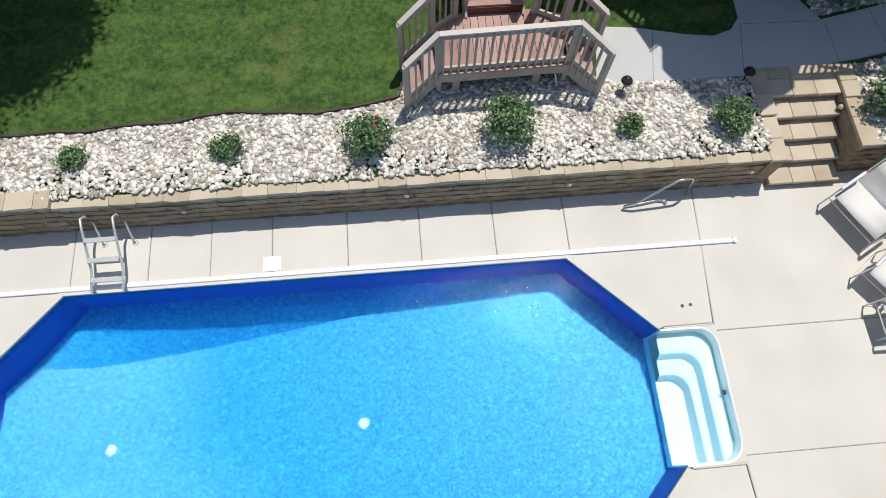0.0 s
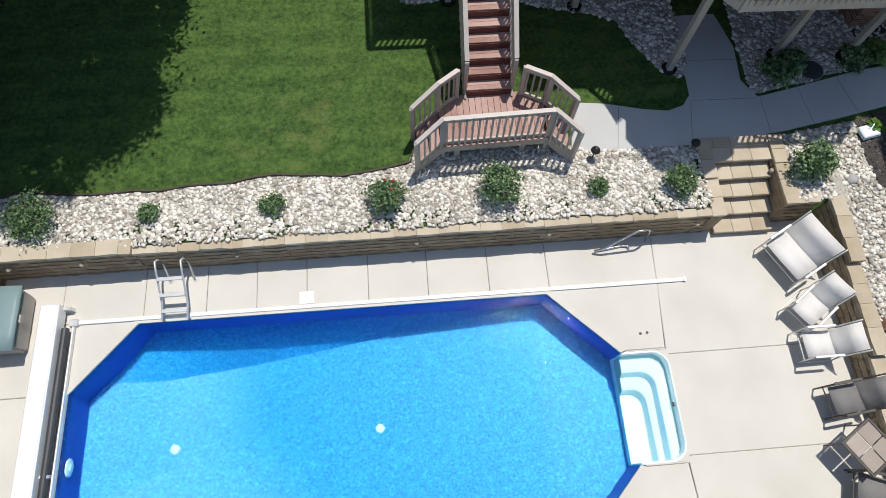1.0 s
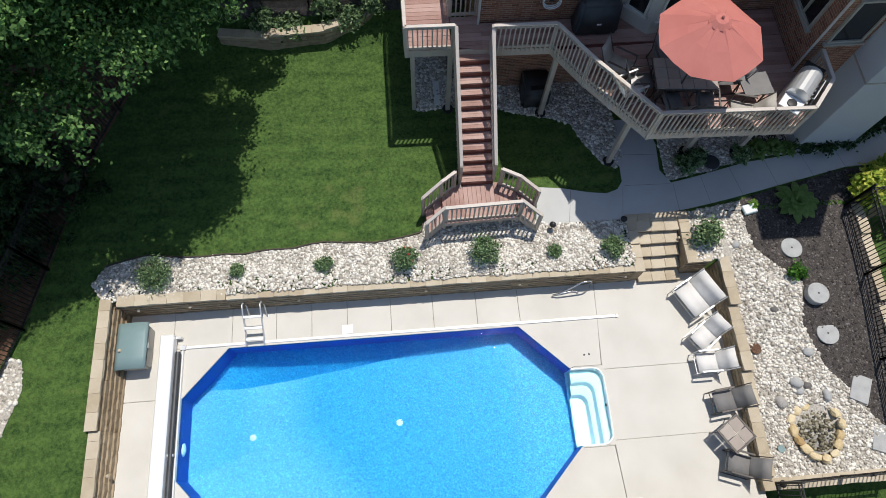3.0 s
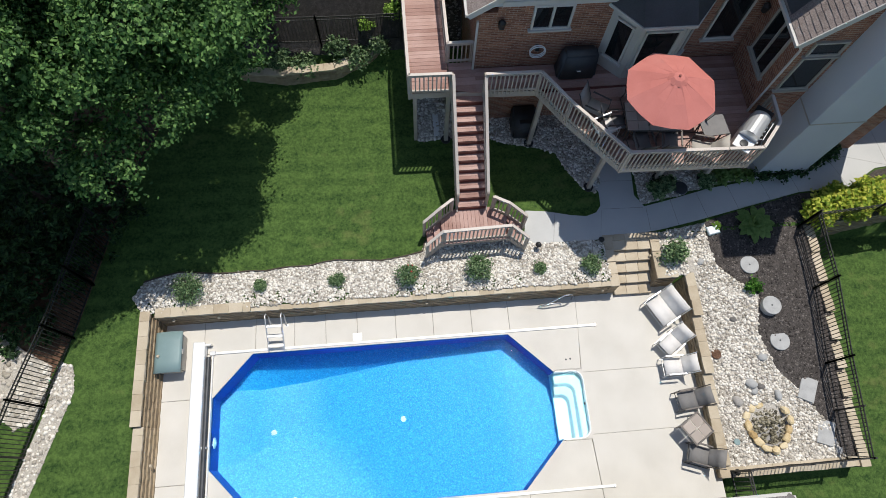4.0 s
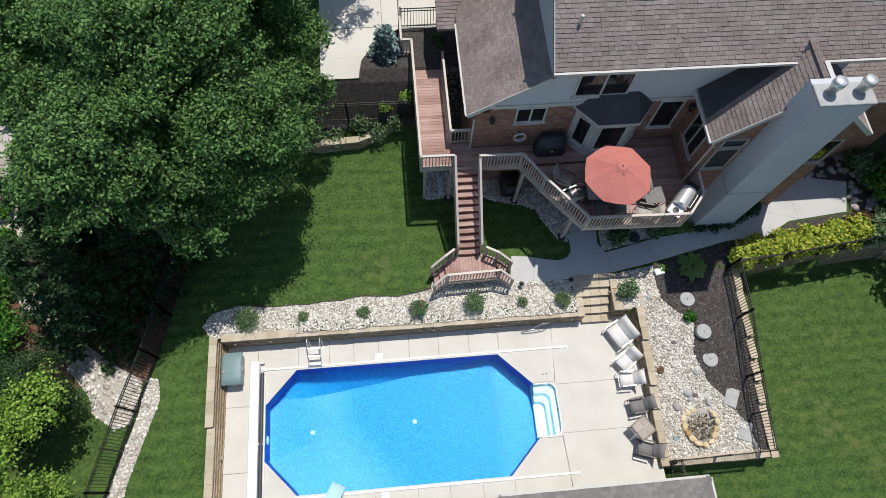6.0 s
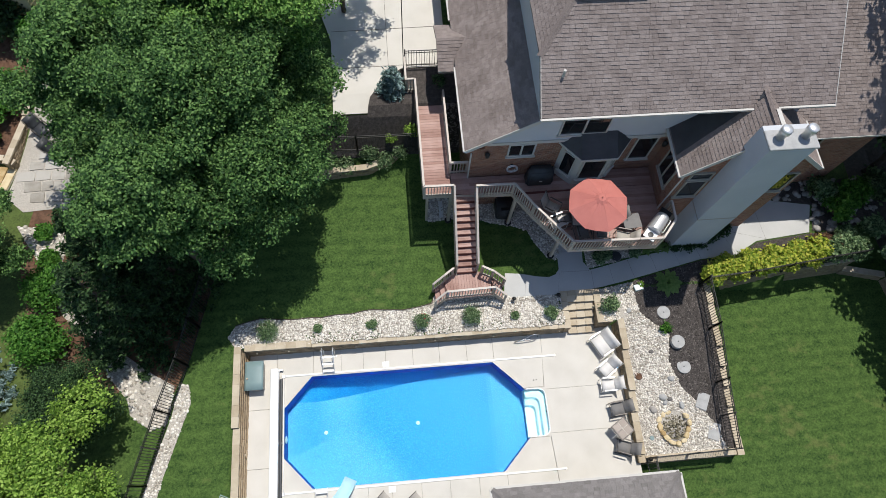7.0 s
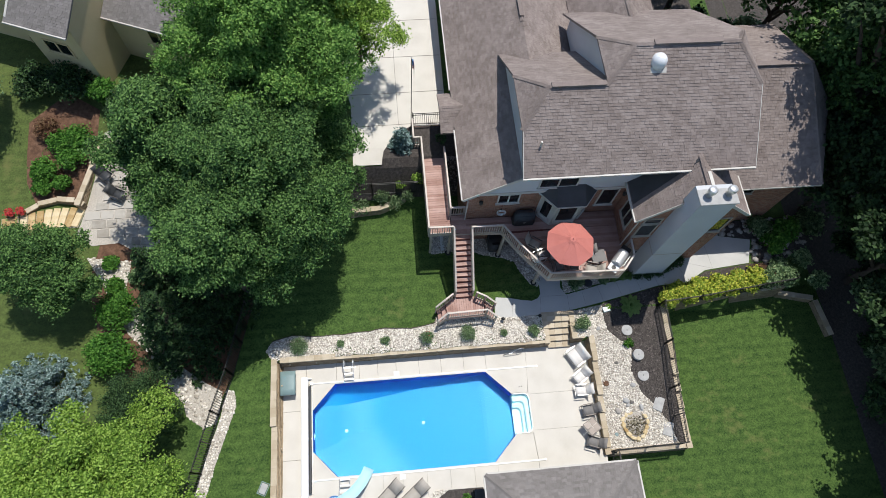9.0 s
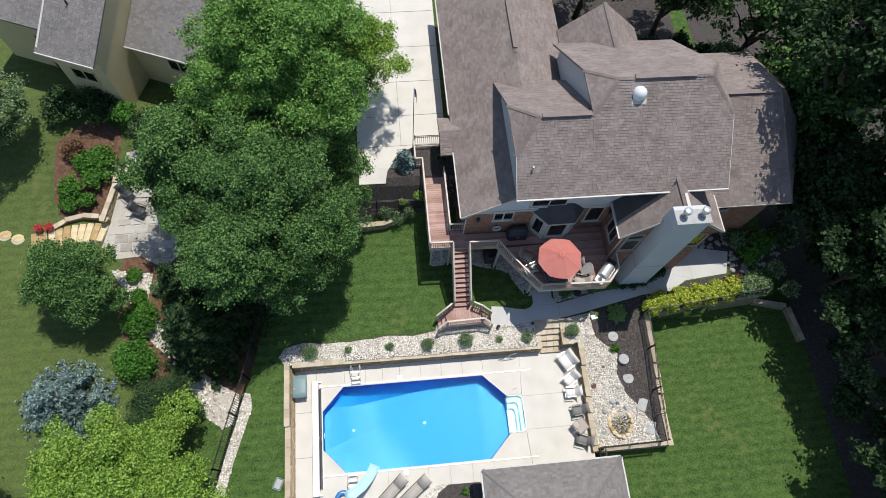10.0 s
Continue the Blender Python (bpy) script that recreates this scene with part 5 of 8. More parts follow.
# east garden: stones to the pool side, dark mulch to the fence side
BED_E = [(8.1, -1.3), (12.5, -1.3), (12.0, -0.9), (11.9, -0.2), (11.2, 0.9), (10.5, 1.7), (10.05, 2.95), (10.3, 4.1), (9.3, 4.95), (9.05, 5.3), (8.95, 6.3), (9.0, 6.72), (7.27, 6.45), (7.27, 4.93), (8.1, 4.93)]
tagged(obj("stone_garden_soil", drape(BED_E, 0.03, 0.4), M_STONE_BED), "pale stone garden beside the pool", "planting bed", kind="structure")
POND = (9.85, 0.05)
scatter_stones("river_stones", BED_E, 16000, random.Random(35), 0.048, M_STONE, 0.03, label="loose pale river stones in the garden", avoid=((POND[0], POND[1], 0.72),))
BED_M = [(12.64, -1.3), (12.62, 6.42), (13.5, 6.45), (20.3, 7.3), (20.3, 8.6), (18.4, 8.56), (15.6, 8.28), (14.4, 7.64), (12.6, 7.56), (11.65, 7.36), (9.9, 6.98), (9.02, 6.74), (8.95, 6.3), (9.05, 5.3), (9.3, 4.95), (10.3, 4.1), (10.05, 2.95), (10.5, 1.7), (11.2, 0.9), (11.9, -0.2), (12.0, -0.9)]
tagged(obj("mulch_bed", drape(BED_M, 0.02, 0.4), M_MULCH), "dark bark mulch bed beside the fence", "planting bed", kind="structure")
scatter_stones("bark_chips", [p for p in BED_M if p[0] < 13.0 or p[0] == 13.5], 9000, random.Random(44), 0.034, M_CHIP, 0.005, label="loose dark bark chips in the bed")
BED_H = [(9.6, 8.3), (11.4, 8.3), (13.1, 8.65), (14.1, 9.1), (13.5, 9.3), (9.7, 9.3)]
tagged(obj("mulch_bed", drape(BED_H, 0.02, 0.5), M_MULCH), "dark mulch bed along the house", "planting bed", kind="structure")
BED_E2 = [(16.3, 10.6), (19.0, 10.1), (18.6, 8.7), (20.4, 8.6), (22.5, 9.5), (22.0, 11.5), (20, 11.4), (16.0, 11.4)]
tagged(obj("mulch_bed", drape(BED_E2, 0.03, 0.6, 0, 0.86), M_MULCH), "dark mulch bed with rocks at the path's end", "planting bed", kind="structure")
scatter_stones("dark_rocks", BED_E2, 160, random.Random(36), 0.2, M_ROCK, 0.0, zfun=lambda x, y: 0.86, label="loose dark rocks in the mulch")
# bank beside the drive
BED_B = [(-6.5, 13.5), (-3.0, 13.3), (-0.9, 13.9), (1.3, 12.0), (1.3, 17.2), (-1.3, 17.2), (-1.75, 16.95), (-2.34, 16.4), (-2.85, 15.7), (-3.02, 14.88), (-6.5, 14.88)]
tagged(obj("mulch_bed", drape(BED_B, 0.13, 0.4), M_MULCH), "dark mulch bank beside the drive", "planting bed", kind="structure")
BED_G = [(0.6, 11.6), (1.33, 11.6), (1.33, 17.2), (0.6, 17.2)]
tagged(obj("gravel_strip", drape(BED_G, 0.06, 0.4), M_ROCK), "dark gravel strip between the walkway and the house", "gravel", kind="structure")
scatter_stones("river_stones", BED_G, 900, random.Random(40), 0.055, M_ROCK, 0.06, label="loose grey stones beside the walkway")
build_wall("stone_bank_wall", [(-6.6, 13.25), (-5.0, 13.05), (-3.2, 13.15), (-1.9, 13.55), (-0.75, 14.35)], [1.55, 1.62, 1.68, 1.74], 0.7, "curved block wall at the foot of the bank", rng=random.Random(8))
# west side
STRIP_W = [(-11.82, 3.62), (-11.43, 3.45), (-11.32, 2.7), (-12.35, -0.3), (-13.1, -3.2), (-13.7, -3.2), (-12.95, -0.3), (-12.12, 2.15)]
tagged(obj("stone_strip", drape(STRIP_W, 0.016, 0.4), M_STONE_BED), "pale stone strip along the black fence", "planting bed", kind="structure")
scatter_stones("river_stones", STRIP_W, 2400, random.Random(37), 0.06, M_STONE, 0.0, label="loose white stones along the fence")
BED_W = [(-12.05, 3.5), (-12.25, 1.95), (-12.94, 1.7), (-13.85, 2.4), (-14.0, 3.0), (-14.85, 4.05), (-15.9, 5.75), (-17.2, 7.0), (-18.6, 9.6), (-19.9, 11.6), (-17.4, 11.2), (-17.6, 9.4), (-15.5, 6.3), (-14.4, 5.1), (-12.9, 4.0)]
tagged(obj("stone_swale", drape(BED_W, 0.016, 0.5), M_STONE_BED), "stone swale winding under the trees", "planting bed", kind="structure")
scatter_stones("river_stones", BED_W, 3600, random.Random(38), 0.085, M_STONE, 0.0, label="large pale stones in the swale")
MULCH_W = [(-12.05, 3.2), (-11.45, 4.6), (-11.05, 6.3), (-10.2, 9.7), (-8.5, 14.0), (-14.0, 16.0), (-19.0, 14.0), (-19.6, 10.0), (-18.6, 6.5), (-16.5, 4.2), (-14.6, 3.4)]
tagged(obj("brown_mulch_bed", drape(MULCH_W, 0.008, 0.6), M_REDMULCH), "brown mulch under the large trees", "planting bed", kind="structure")


def stone_steps():
    """Five block steps through the retaining wall up to the path."""
    s = empty("stone_steps", pose(0, 0, 0), "tan block steps through the retaining wall", "steps")
    x0, x1 = 5.72, 6.98
    rng = random.Random(41)
    y = 4.62
    for i in range(5):
        z = 0.172 * (i + 1)
        a, b = y + 0.33 * i, y + 0.33 * (i + 1) + 0.03
        n = 3
        for k in range(n):
            u, v = lerp(x0, x1, k / n), lerp(x0, x1, (k + 1) / n)
            part("tread_block", box(u + 0.003, v - 0.003, a + rng.uniform(-0.012, 0.012), b, z - 0.075, z, 0.008), M_CAP, s)
            part("riser_block", box(u + 0.004, v - 0.004, a + 0.022, b, z - 0.19, z - 0.078), M_BLOCK, s)
    for a, b, c, top in ((5.42, 5.72, (4.72, 5.55), 0.86), (5.42, 5.72, (5.55, 6.40), 0.92), (6.98, 7.28, (5.05, 5.8), 0.9), (6.98, 7.28, (5.8, 6.45), 0.93)):
        k = max(1, round((c[1] - c[0]) / 0.42))
        for j in range(k):
            u, v = lerp(*c, j / k), lerp(*c, (j + 1) / k)
            part("cheek_cap", box(a, b, u + 0.003, v - 0.003, top - 0.075, top, 0.008), M_CAP, s)
        for q in range(5):
            z = -0.02 + q * (top - 0.08) / 5
            part("cheek_block", box(a + 0.02, b - 0.02, c[0] + 0.01, c[1] - 0.01, z, z + (top - 0.08) / 5 - 0.006), M_BLOCK, s)
    for k in range(5):
        u, v = lerp(5.40, 7.30, k / 5), lerp(5.40, 7.30, (k + 1) / 5)
        part("top_course", box(u + 0.003, v - 0.003, 6.27, 6.50, 0.72, 0.905, 0.008), M_CAP, s)
    return s


stone_steps()
build_wall("retaining_wall_return", [(6.98, 4.84), (7.70, 4.84)], [0.9], -0.1, "short tan block wall between the steps and the corner", rng=random.Random(9))
part_floor = drape([(5.4, 4.7), (7.3, 4.7), (7.3, 6.5), (5.4, 6.5)], 0.0, 3, 0, -0.02)
tagged(obj("step_base", part_floor, M_JOINT), "compacted base below the steps", "base", kind="structure")


# ---- plants ----
def leaf_cloud(blobs, n, size, rng, clump=28, spread=0.30, flat=0.55, shell=(0.72, 1.04), slim=0.6):
    """Leaf quads in clumps over the shells of several rounded lobes; returns vertices and faces."""
    g = np.random.default_rng(rng.randrange(1 << 30))
    vol = np.array([b[3] * b[4] + b[4] * b[5] + b[3] * b[5] for b in blobs])
    k = max(1, n // clump)
    which = g.choice(len(blobs), k, p=vol / vol.sum())
    B = np.array(blobs)[which]
    d = g.normal(size=(k, 3))
    d /= np.linalg.norm(d, axis=1)[:, None]
    d[:, 2] = np.where(d[:, 2] < -0.35, -d[:, 2], d[:, 2])
    r = g.uniform(shell[0], shell[1], k) * (1 + 0.16 * np.sin(d[:, 0] * 7 + B[:, 0]) * np.cos(d[:, 1] * 6 + B[:, 1]))
    c = B[:, :3] + d * B[:, 3:6] * r[:, None]
    # thinner towards the gaps
    C = np.repeat(c, clump, axis=0)
    Dn = np.repeat(d, clump, axis=0)
    m = len(C)
    sp = spread * np.repeat(g.uniform(0.6, 1.4, k), clump)
    P = C + g.normal(size=(m, 3)) * sp[:, None] * np.array((1, 1, 0.6))
    nrm = Dn * 0.5 + g.normal(size=(m, 3)) * 0.55 + np.array((0, 0, flat))
    nrm /= np.linalg.norm(nrm, axis=1)[:, None]
    t = np.cross(nrm, g.normal(size=(m, 3)))
    t /= np.linalg.norm(t, axis=1)[:, None] + 1e-9
    b = np.cross(nrm, t)
    s = size * g.uniform(0.6, 1.3, m)[:, None]
    V = np.stack([P - t * s, P - b * s * slim + nrm * s * 0.12, P + t * s, P + b * s * slim + nrm * s * 0.12], axis=1).reshape(-1, 3)
    F = np.arange(m * 4).reshape(-1, 4)
    return V, F


def leaf_mesh(name, V, F, material, parent, label=""):
    me = bpy.data.meshes.new(name)
    nv, nf = len(V), len(F)
    me.vertices.add(nv)
    me.vertices.foreach_set("co", V.astype(np.float32).ravel())
    me.loops.add(nf * 4)
    me.loops.foreach_set("vertex_index", F.astype(np.int32).ravel())
    me.polygons.add(nf)
    me.polygons.foreach_set("loop_start", np.arange(0, nf * 4, 4, dtype=np.int32))
    me.update(calc_edges=True)
    me.materials.append(material)
    ob = new(name, me)
    ob.parent = parent
    if label:
        tagged(ob, label)
    return ob


def limb(a, b, r0, r1, rng, n=5, bend=0.15):
    a, b = Vector(a), Vector(b)
    pts = [a.lerp(b, i / n) + Vector((rng.uniform(-bend, bend), rng.uniform(-bend, bend), 0)) * (1 if 0 < i < n else 0) for i in range(n + 1)]
    return tube(pts, [lerp(r0, r1, i / n) for i in range(n + 1)], 7)


def tree(x, y, h, r, material, label, n, size, seed, lobes=9, low=0.3, z=None, category="tree", squash=1.0, spread=0.34, dense=2.8, fine_leaf=0.52):
    """A broadleaf tree: trunk, limbs and a lobed crown with gaps."""
    rng = random.Random(seed)
    z = ground_z(x, y) if z is None else z
    t = empty("tree", pose(x, y, z), label, category)
    base = h * low
    part("trunk", limb((0, 0, -0.1), (rng.uniform(-0.2, 0.2), rng.uniform(-0.2, 0.2), h * 0.75), 0.035 * h * 0.6, 0.03, rng, 6), M_BARK, t, "", True)
    blobs = []
    ch = h - base
    for i in range(lobes):
        a = 2.4 * i + rng.uniform(-0.4, 0.4)
        f = (i + 0.5) / lobes
        zz = base + ch * (0.22 + 0.62 * f)
        rad = r * (0.60 * math.sin(math.pi * min(0.98, 0.30 + 0.62 * f))) * rng.uniform(0.75, 1.1)
        s = r * rng.uniform(0.44, 0.58) * (1.05 - 0.35 * f)
        cx, cy = math.cos(a) * rad, math.sin(a) * rad
        blobs.append((cx, cy, zz, s, s, s * 0.75 * squash))
        part("limb", limb((0, 0, base * 0.8 + 0.5 * ch * f), (cx, cy, zz), 0.012 * h, 0.02, rng, 4), M_BARK, t, "", True)
    fine = [(0, 0, base + ch * 0.55, r * 0.55, r * 0.55, ch * 0.36)]
    for cx, cy, cz, s, _, sz in blobs:
        for k in range(7):
            a, e = 0.9 * k + rng.uniform(-0.3, 0.3), rng.uniform(-0.25, 1.0)
            c = math.sqrt(max(0.05, 1 - e * e))
            q = s * rng.uniform(0.26, 0.42)
            fine.append((cx + math.cos(a) * c * s * 0.8, cy + math.sin(a) * c * s * 0.8, cz + e * sz * 0.85, q, q, q * 0.6))
    V, F = leaf_cloud(fine, int(n * dense), size * fine_leaf, rng, 22, spread * 0.40)
    leaf_mesh("crown", V, F, material, t)
    return t


def shrub(x, y, h, r, material, label, n, size, seed, z=None, name="shrub", category="shrub", group="", flower=None, flat=0.5, lobes=5):
    """A leafy bush on short stems."""
    rng = random.Random(seed)
    z = ground_z(x, y) if z is None else z
    t = empty(name, pose(x, y, z), label, category, group)
    bm = bmesh.new()
    for i in range(5):
        a = i * 1.26 + rng.random()
        add_tube(bm, [(0, 0, -0.03), (math.cos(a) * r * 0.25, math.sin(a) * r * 0.25, h * 0.45), (math.cos(a) * r * 0.6, math.sin(a) * r * 0.6, h * 0.75)], 0.012 + 0.01 * r, 5)
    part("stem", bm, M_BARK, t)
    blobs = [(0, 0, h * 0.50, r * 0.7, r * 0.7, h * 0.46)]
    for i in range(lobes):
        a = i * 6.283 / lobes + rng.uniform(-0.5, 0.5)
        blobs.append((math.cos(a) * r * 0.5, math.sin(a) * r * 0.5, h * rng.uniform(0.35, 0.6), r * 0.48, r * 0.48, h * 0.33))
    V, F = leaf_cloud(blobs, n, size, rng, 14, r * 0.10 + 0.02, flat, (0.5, 1.05))
    leaf_mesh("foliage", V, F, material, t)
    if flower:
        b = bmesh.new()
        for i in range(flower[1]):
            a, q = rng.uniform(0, 6.28), rng.uniform(0.3, 0.95)
            m = Matrix.Translation((math.cos(a) * r * q, math.sin(a) * r * q, h * (0.95 - 0.4 * q)))
            bmesh.ops.create_icosphere(b, subdivisions=1, radius=0.035, matrix=m)
        part("blossom", b, flower[0], t)
    return t


def conifer(x, y, h, r, material, label, n, seed, z=None, category="tree"):
    """Whorls of drooping boughs round a trunk, with needle sprays."""
    rng = random.Random(seed)
    z = ground_z(x, y) if z is None else z
    t = empty("conifer", pose(x, y, z), label, category)
    part("trunk", tube([(0, 0, -0.1), (0, 0, h * 0.5), (0, 0, h * 0.97)], [0.02 * h, 0.012 * h, 0.01], 7), M_BARK, t)
    blobs = []
    k = 0
    zz = h * 0.06
    while zz < h * 0.97:
        rr = r * (1 - zz / h) ** 0.85 + 0.08
        m = max(4, int(9 * rr / r))
        for i in range(m):
            a = i * 6.283 / m + k * 0.5 + rng.uniform(-0.2, 0.2)
            q = rr * rng.uniform(0.8, 1.1)
            e = (math.cos(a) * q, math.sin(a) * q, zz - 0.12 * q)
            part("bough", tube([(0, 0, zz), e], [0.02, 0.006], 4), M_BARK, t)
            for f in (0.45, 0.75, 1.0):
                blobs.append((e[0] * f, e[1] * f, zz - 0.12 * q * f, 0.16 * rr + 0.09, 0.16 * rr + 0.09, 0.09))
        zz += h * 0.055
        k += 1
    V, F = leaf_cloud(blobs, n, 0.10, rng, 12, 0.07, 0.5, (0.3, 1.1), 0.35)
    leaf_mesh("needles", V, F, material, t)
    return t


def broad_plant(x, y, r, material, label, seed, count=38, z=None, name="hosta", h=0.45):
    """A low rosette of broad arching leaves."""
    rng = random.Random(seed)
    z = ground_z(x, y) if z is None else z
    t = empty(name, pose(x, y, z), label, "plant")
    for i in range(count):
        a = i * 2.399 + rng.uniform(-0.2, 0.2)
        q = r * math.sqrt((i + 1) / count)
        w = r * rng.uniform(0.16, 0.22)
        lift = h * (1.0 - 0.65 * q / r) * rng.uniform(0.85, 1.1)
        d, s = Vector((math.cos(a), math.sin(a), 0)), Vector((-math.sin(a), math.cos(a), 0))
        bm = bmesh.new()
        rows = []
        for f, ww, zz in ((0.15, 0.15, 0.4), (0.45, 0.7, 0.95), (0.7, 1.0, 1.05), (0.88, 0.65, 0.95), (1.0, 0.05, 0.8)):
            c = d * (q * f) + Vector((0, 0, lift * zz))
            rows.append([bm.verts.new(c - s * (w * ww) + Vector((0, 0, 0.03))), bm.verts.new(c), bm.verts.new(c + s * (w * ww) + Vector((0, 0, 0.03)))])
        for p, o in zip(rows, rows[1:]):
            for j in (0, 1):
                bm.faces.new((p[j], p[j + 1], o[j + 1], o[j]))
        part("leaf", bm, material, t, "", True)
    return t


# bed along the retaining wall
for i, (x, y, r, h) in enumerate(SHRUBS_N):
    shrub(x, y, h, r, L_SHRUB, "green rose bush in the stone bed" if r > 0.3 else "small green shrub in the stone bed", int(3200 * r + 300), 0.034, 60 + i, group="bushes in the stone bed", flower=(M_FLAGR, 4) if i == 3 else None)
shrub(7.60, 5.62, 0.75, 0.44, L_SHRUB, "grey-green bush beside the stone steps", 1500, 0.045, 70)
# east garden
broad_plant(10.62, 6.50, 0.74, L_HOSTA, "large bright green hosta in dark mulch", 71)
shrub(10.12, 4.36, 0.35, 0.28, L_BOX, "small lime-green plant beside a stepping stone", 500, 0.05, 72)
broad_plant(9.35, 6.55, 0.22, L_LIME, "small yellow-green plant by the path", 73, 14, name="garden_plant", h=0.2)
for i in range(13):
    x = 12.85 + i * 0.62
    shrub(x, 6.85 + 0.11 * i * 0.62 + (0.18 if i % 2 else -0.12), 1.0, 0.58, L_YELLOW if i < 10 else L_SHRUB, "bright yellow-green shrub along the fence" if i < 10 else "green shrub along the fence", 2400, 0.085, 80 + i, z=0.78, group="yellow-green hedge" if i < 10 else "", lobes=6)
for i, (x, y, r) in enumerate(((19.4, 7.6, 0.55), (18.6, 7.95, 0.5))):
    shrub(x, y, 0.8, r, L_RED, "reddish brown shrub beside the path", 1200, 0.06, 95 + i, z=0.85)
for i, (x, y, r, h) in enumerate(((19.9, 9.6, 0.8, 1.3), (20.8, 10.3, 0.9, 1.6), (19.3, 10.7, 0.7, 1.2), (21.4, 8.6, 0.6, 0.9), (22.0, 7.2, 0.6, 0.8), (20.0, 8.3, 0.5, 0.7))):
    shrub(x, y, h, r, L_BOX if i in (0, 1) else L_SHRUB, "dense green shrub in dark mulch at the path's end", 1800, 0.09, 100 + i, z=0.85)
for i, (x, y, r) in enumerate(((7.55, 7.98, 0.38), (7.95, 8.15, 0.30), (9.35, 8.2, 0.32), (9.95, 8.35, 0.45), (10.45, 8.38, 0.42), (10.85, 8.30, 0.36), (11.3, 8.38, 0.42), (11.9, 8.40, 0.46), (12.5, 8.50, 0.46), (13.15, 8.75, 0.50), (13.9, 9.0, 0.45))):
    if 3 <= i <= 5:
        broad_plant(x, y, r, L_HOSTA, "pale green hosta below the deck", 110 + i, 26)
    else:
        shrub(x, y, 0.7 if i > 5 else 0.45, r, L_DARK if i > 5 else L_SHRUB, "low dark green shrub beside the path", 1100, 0.06, 110 + i)
# bank beside the drive
shrub(-0.96, 14.41, 0.7, 0.42, L_LIME, "bright yellow-green shrub on the bank", 900, 0.06, 125)
shrub(-2.04, 14.29, 0.45, 0.3, L_LIME, "small yellow-green shrub on the bank", 500, 0.06, 126)
for i, (x, y, r) in enumerate(((-2.4, 13.75, 0.6), (-3.1, 13.9, 0.5), (-4.3, 13.6, 0.6), (-5.2, 13.7, 0.5), (-1.6, 13.9, 0.4))):
    shrub(x, y, 0.8, r, L_SHRUB, "grey-green shrub above the bank wall", 1300, 0.055, 127 + i)
conifer(-1.80, 16.05, 1.6, 0.62, L_SPRUCE, "small blue spruce beside the drive", 3500, 133)
# large trees
tree(-9.5, 13.0, 11.0, 5.3, L_MAPLE, "large dark green maple shading the lawn", 54000, 0.15, 140, 24, 0.20, dense=5.5, fine_leaf=0.42)
# added as a lobe of the large maple, to carry its shade further south
tree(-10.7, 8.5, 10.5, 2.5, L_MAPLE, "extra maple crown added to shade the side lawn", 16000, 0.15, 139, 9, 0.5, dense=4.0, fine_leaf=0.42)
tree(-8.0, 18.7, 12.5, 5.3, L_BRIGHT, "tall bright green maple beside the drive", 44000, 0.15, 141, 20, 0.22, z=2.6, dense=4.0, fine_leaf=0.44)
tree(-13.4, 15.2, 9.5, 3.4, L_MAPLE, "large green tree behind the patio", 30000, 0.15, 142, 13, 0.22)
tree(-3.9, 20.8, 7.5, 2.6, L_LIME, "slender pale green tree over the drive", 9000, 0.12, 143, 9, 0.3, z=3.7)
conifer(-13.7, 6.5, 7.0, 2.5, L_DARK, "dark conifer under the maple", 22000, 144)
conifer(-14.7, 9.2, 6.0, 1.9, L_DARK, "dark conifer between the maple and the patio", 16000, 155)
conifer(-11.9, 8.2, 5.0, 1.9, L_DARK, "dark conifer beside the fence", 12000, 145)
tree(-20.6, 9.9, 4.8, 2.7, L_MAPLE, "small rounded green tree on the lawn", 16000, 0.12, 146, 10, 0.25)
conifer(-21.2, 3.7, 3.6, 2.5, L_SPRUCE, "blue spruce on the lawn", 15000, 147)
tree(-16.8, -1.5, 6.2, 4.6, L_LIME, "broad yellow-green maple on the side lawn", 34000, 0.15, 148, 14, 0.2, dense=3.6, fine_leaf=0.44)
tree(-15.7, 2.8, 3.2, 2.0, L_DARK, "dense dark green bush beside the swale", 11000, 0.09, 149, 9, 0.05, category="shrub")
for i, (x, y, r) in enumerate(((-17.6, 5.8, 1.2), (-17.6, 8.2, 1.05), (-18.4, 11.1, 0.42), (-18.0, 9.7, 0.45))):
    shrub(x, y, r * 1.5, r, L_BOX, "clipped bright green rounded shrub", int(6500 * r), 0.07, 150 + i, group="clipped shrubs", lobes=7)
shrub(-17.0, 10.2, 0.6, 0.45, L_SHRUB, "tufted green plant in brown mulch", 900, 0.06, 155)
for i, (x, y, r, h) in enumerate(((-22.5, 16.9, 0.85, 0.9), (-21.1, 17.6, 0.9, 1.0), (-21.5, 16.1, 0.5, 0.8), (-20.7, 18.7, 0.9, 1.0), (-22.6, 16.0, 0.6, 0.7), (-21.7, 18.5, 0.8, 0.9))):
    shrub(x, y, h, r, L_BOX, "leafy green perennial in the neighbour's bed", 1800, 0.08, 160 + i)
shrub(-22.4, 19.3, 1.0, 0.75, L_RED, "reddish brown shrub in the neighbour's bed", 1400, 0.06, 166)
for i, (x, y, r, h) in enumerate(((-21.0, 22.0, 1.5, 2.4), (-19.2, 21.2, 0.8, 1.6), (-23.2, 22.2, 1.3, 1.6), (-17.8, 20.3, 1.2, 1.8))):
    shrub(x, y, h, r, L_DARK if i != 1 else L_BOX, "green shrub against the neighbour's house", 3200, 0.09, 170 + i)
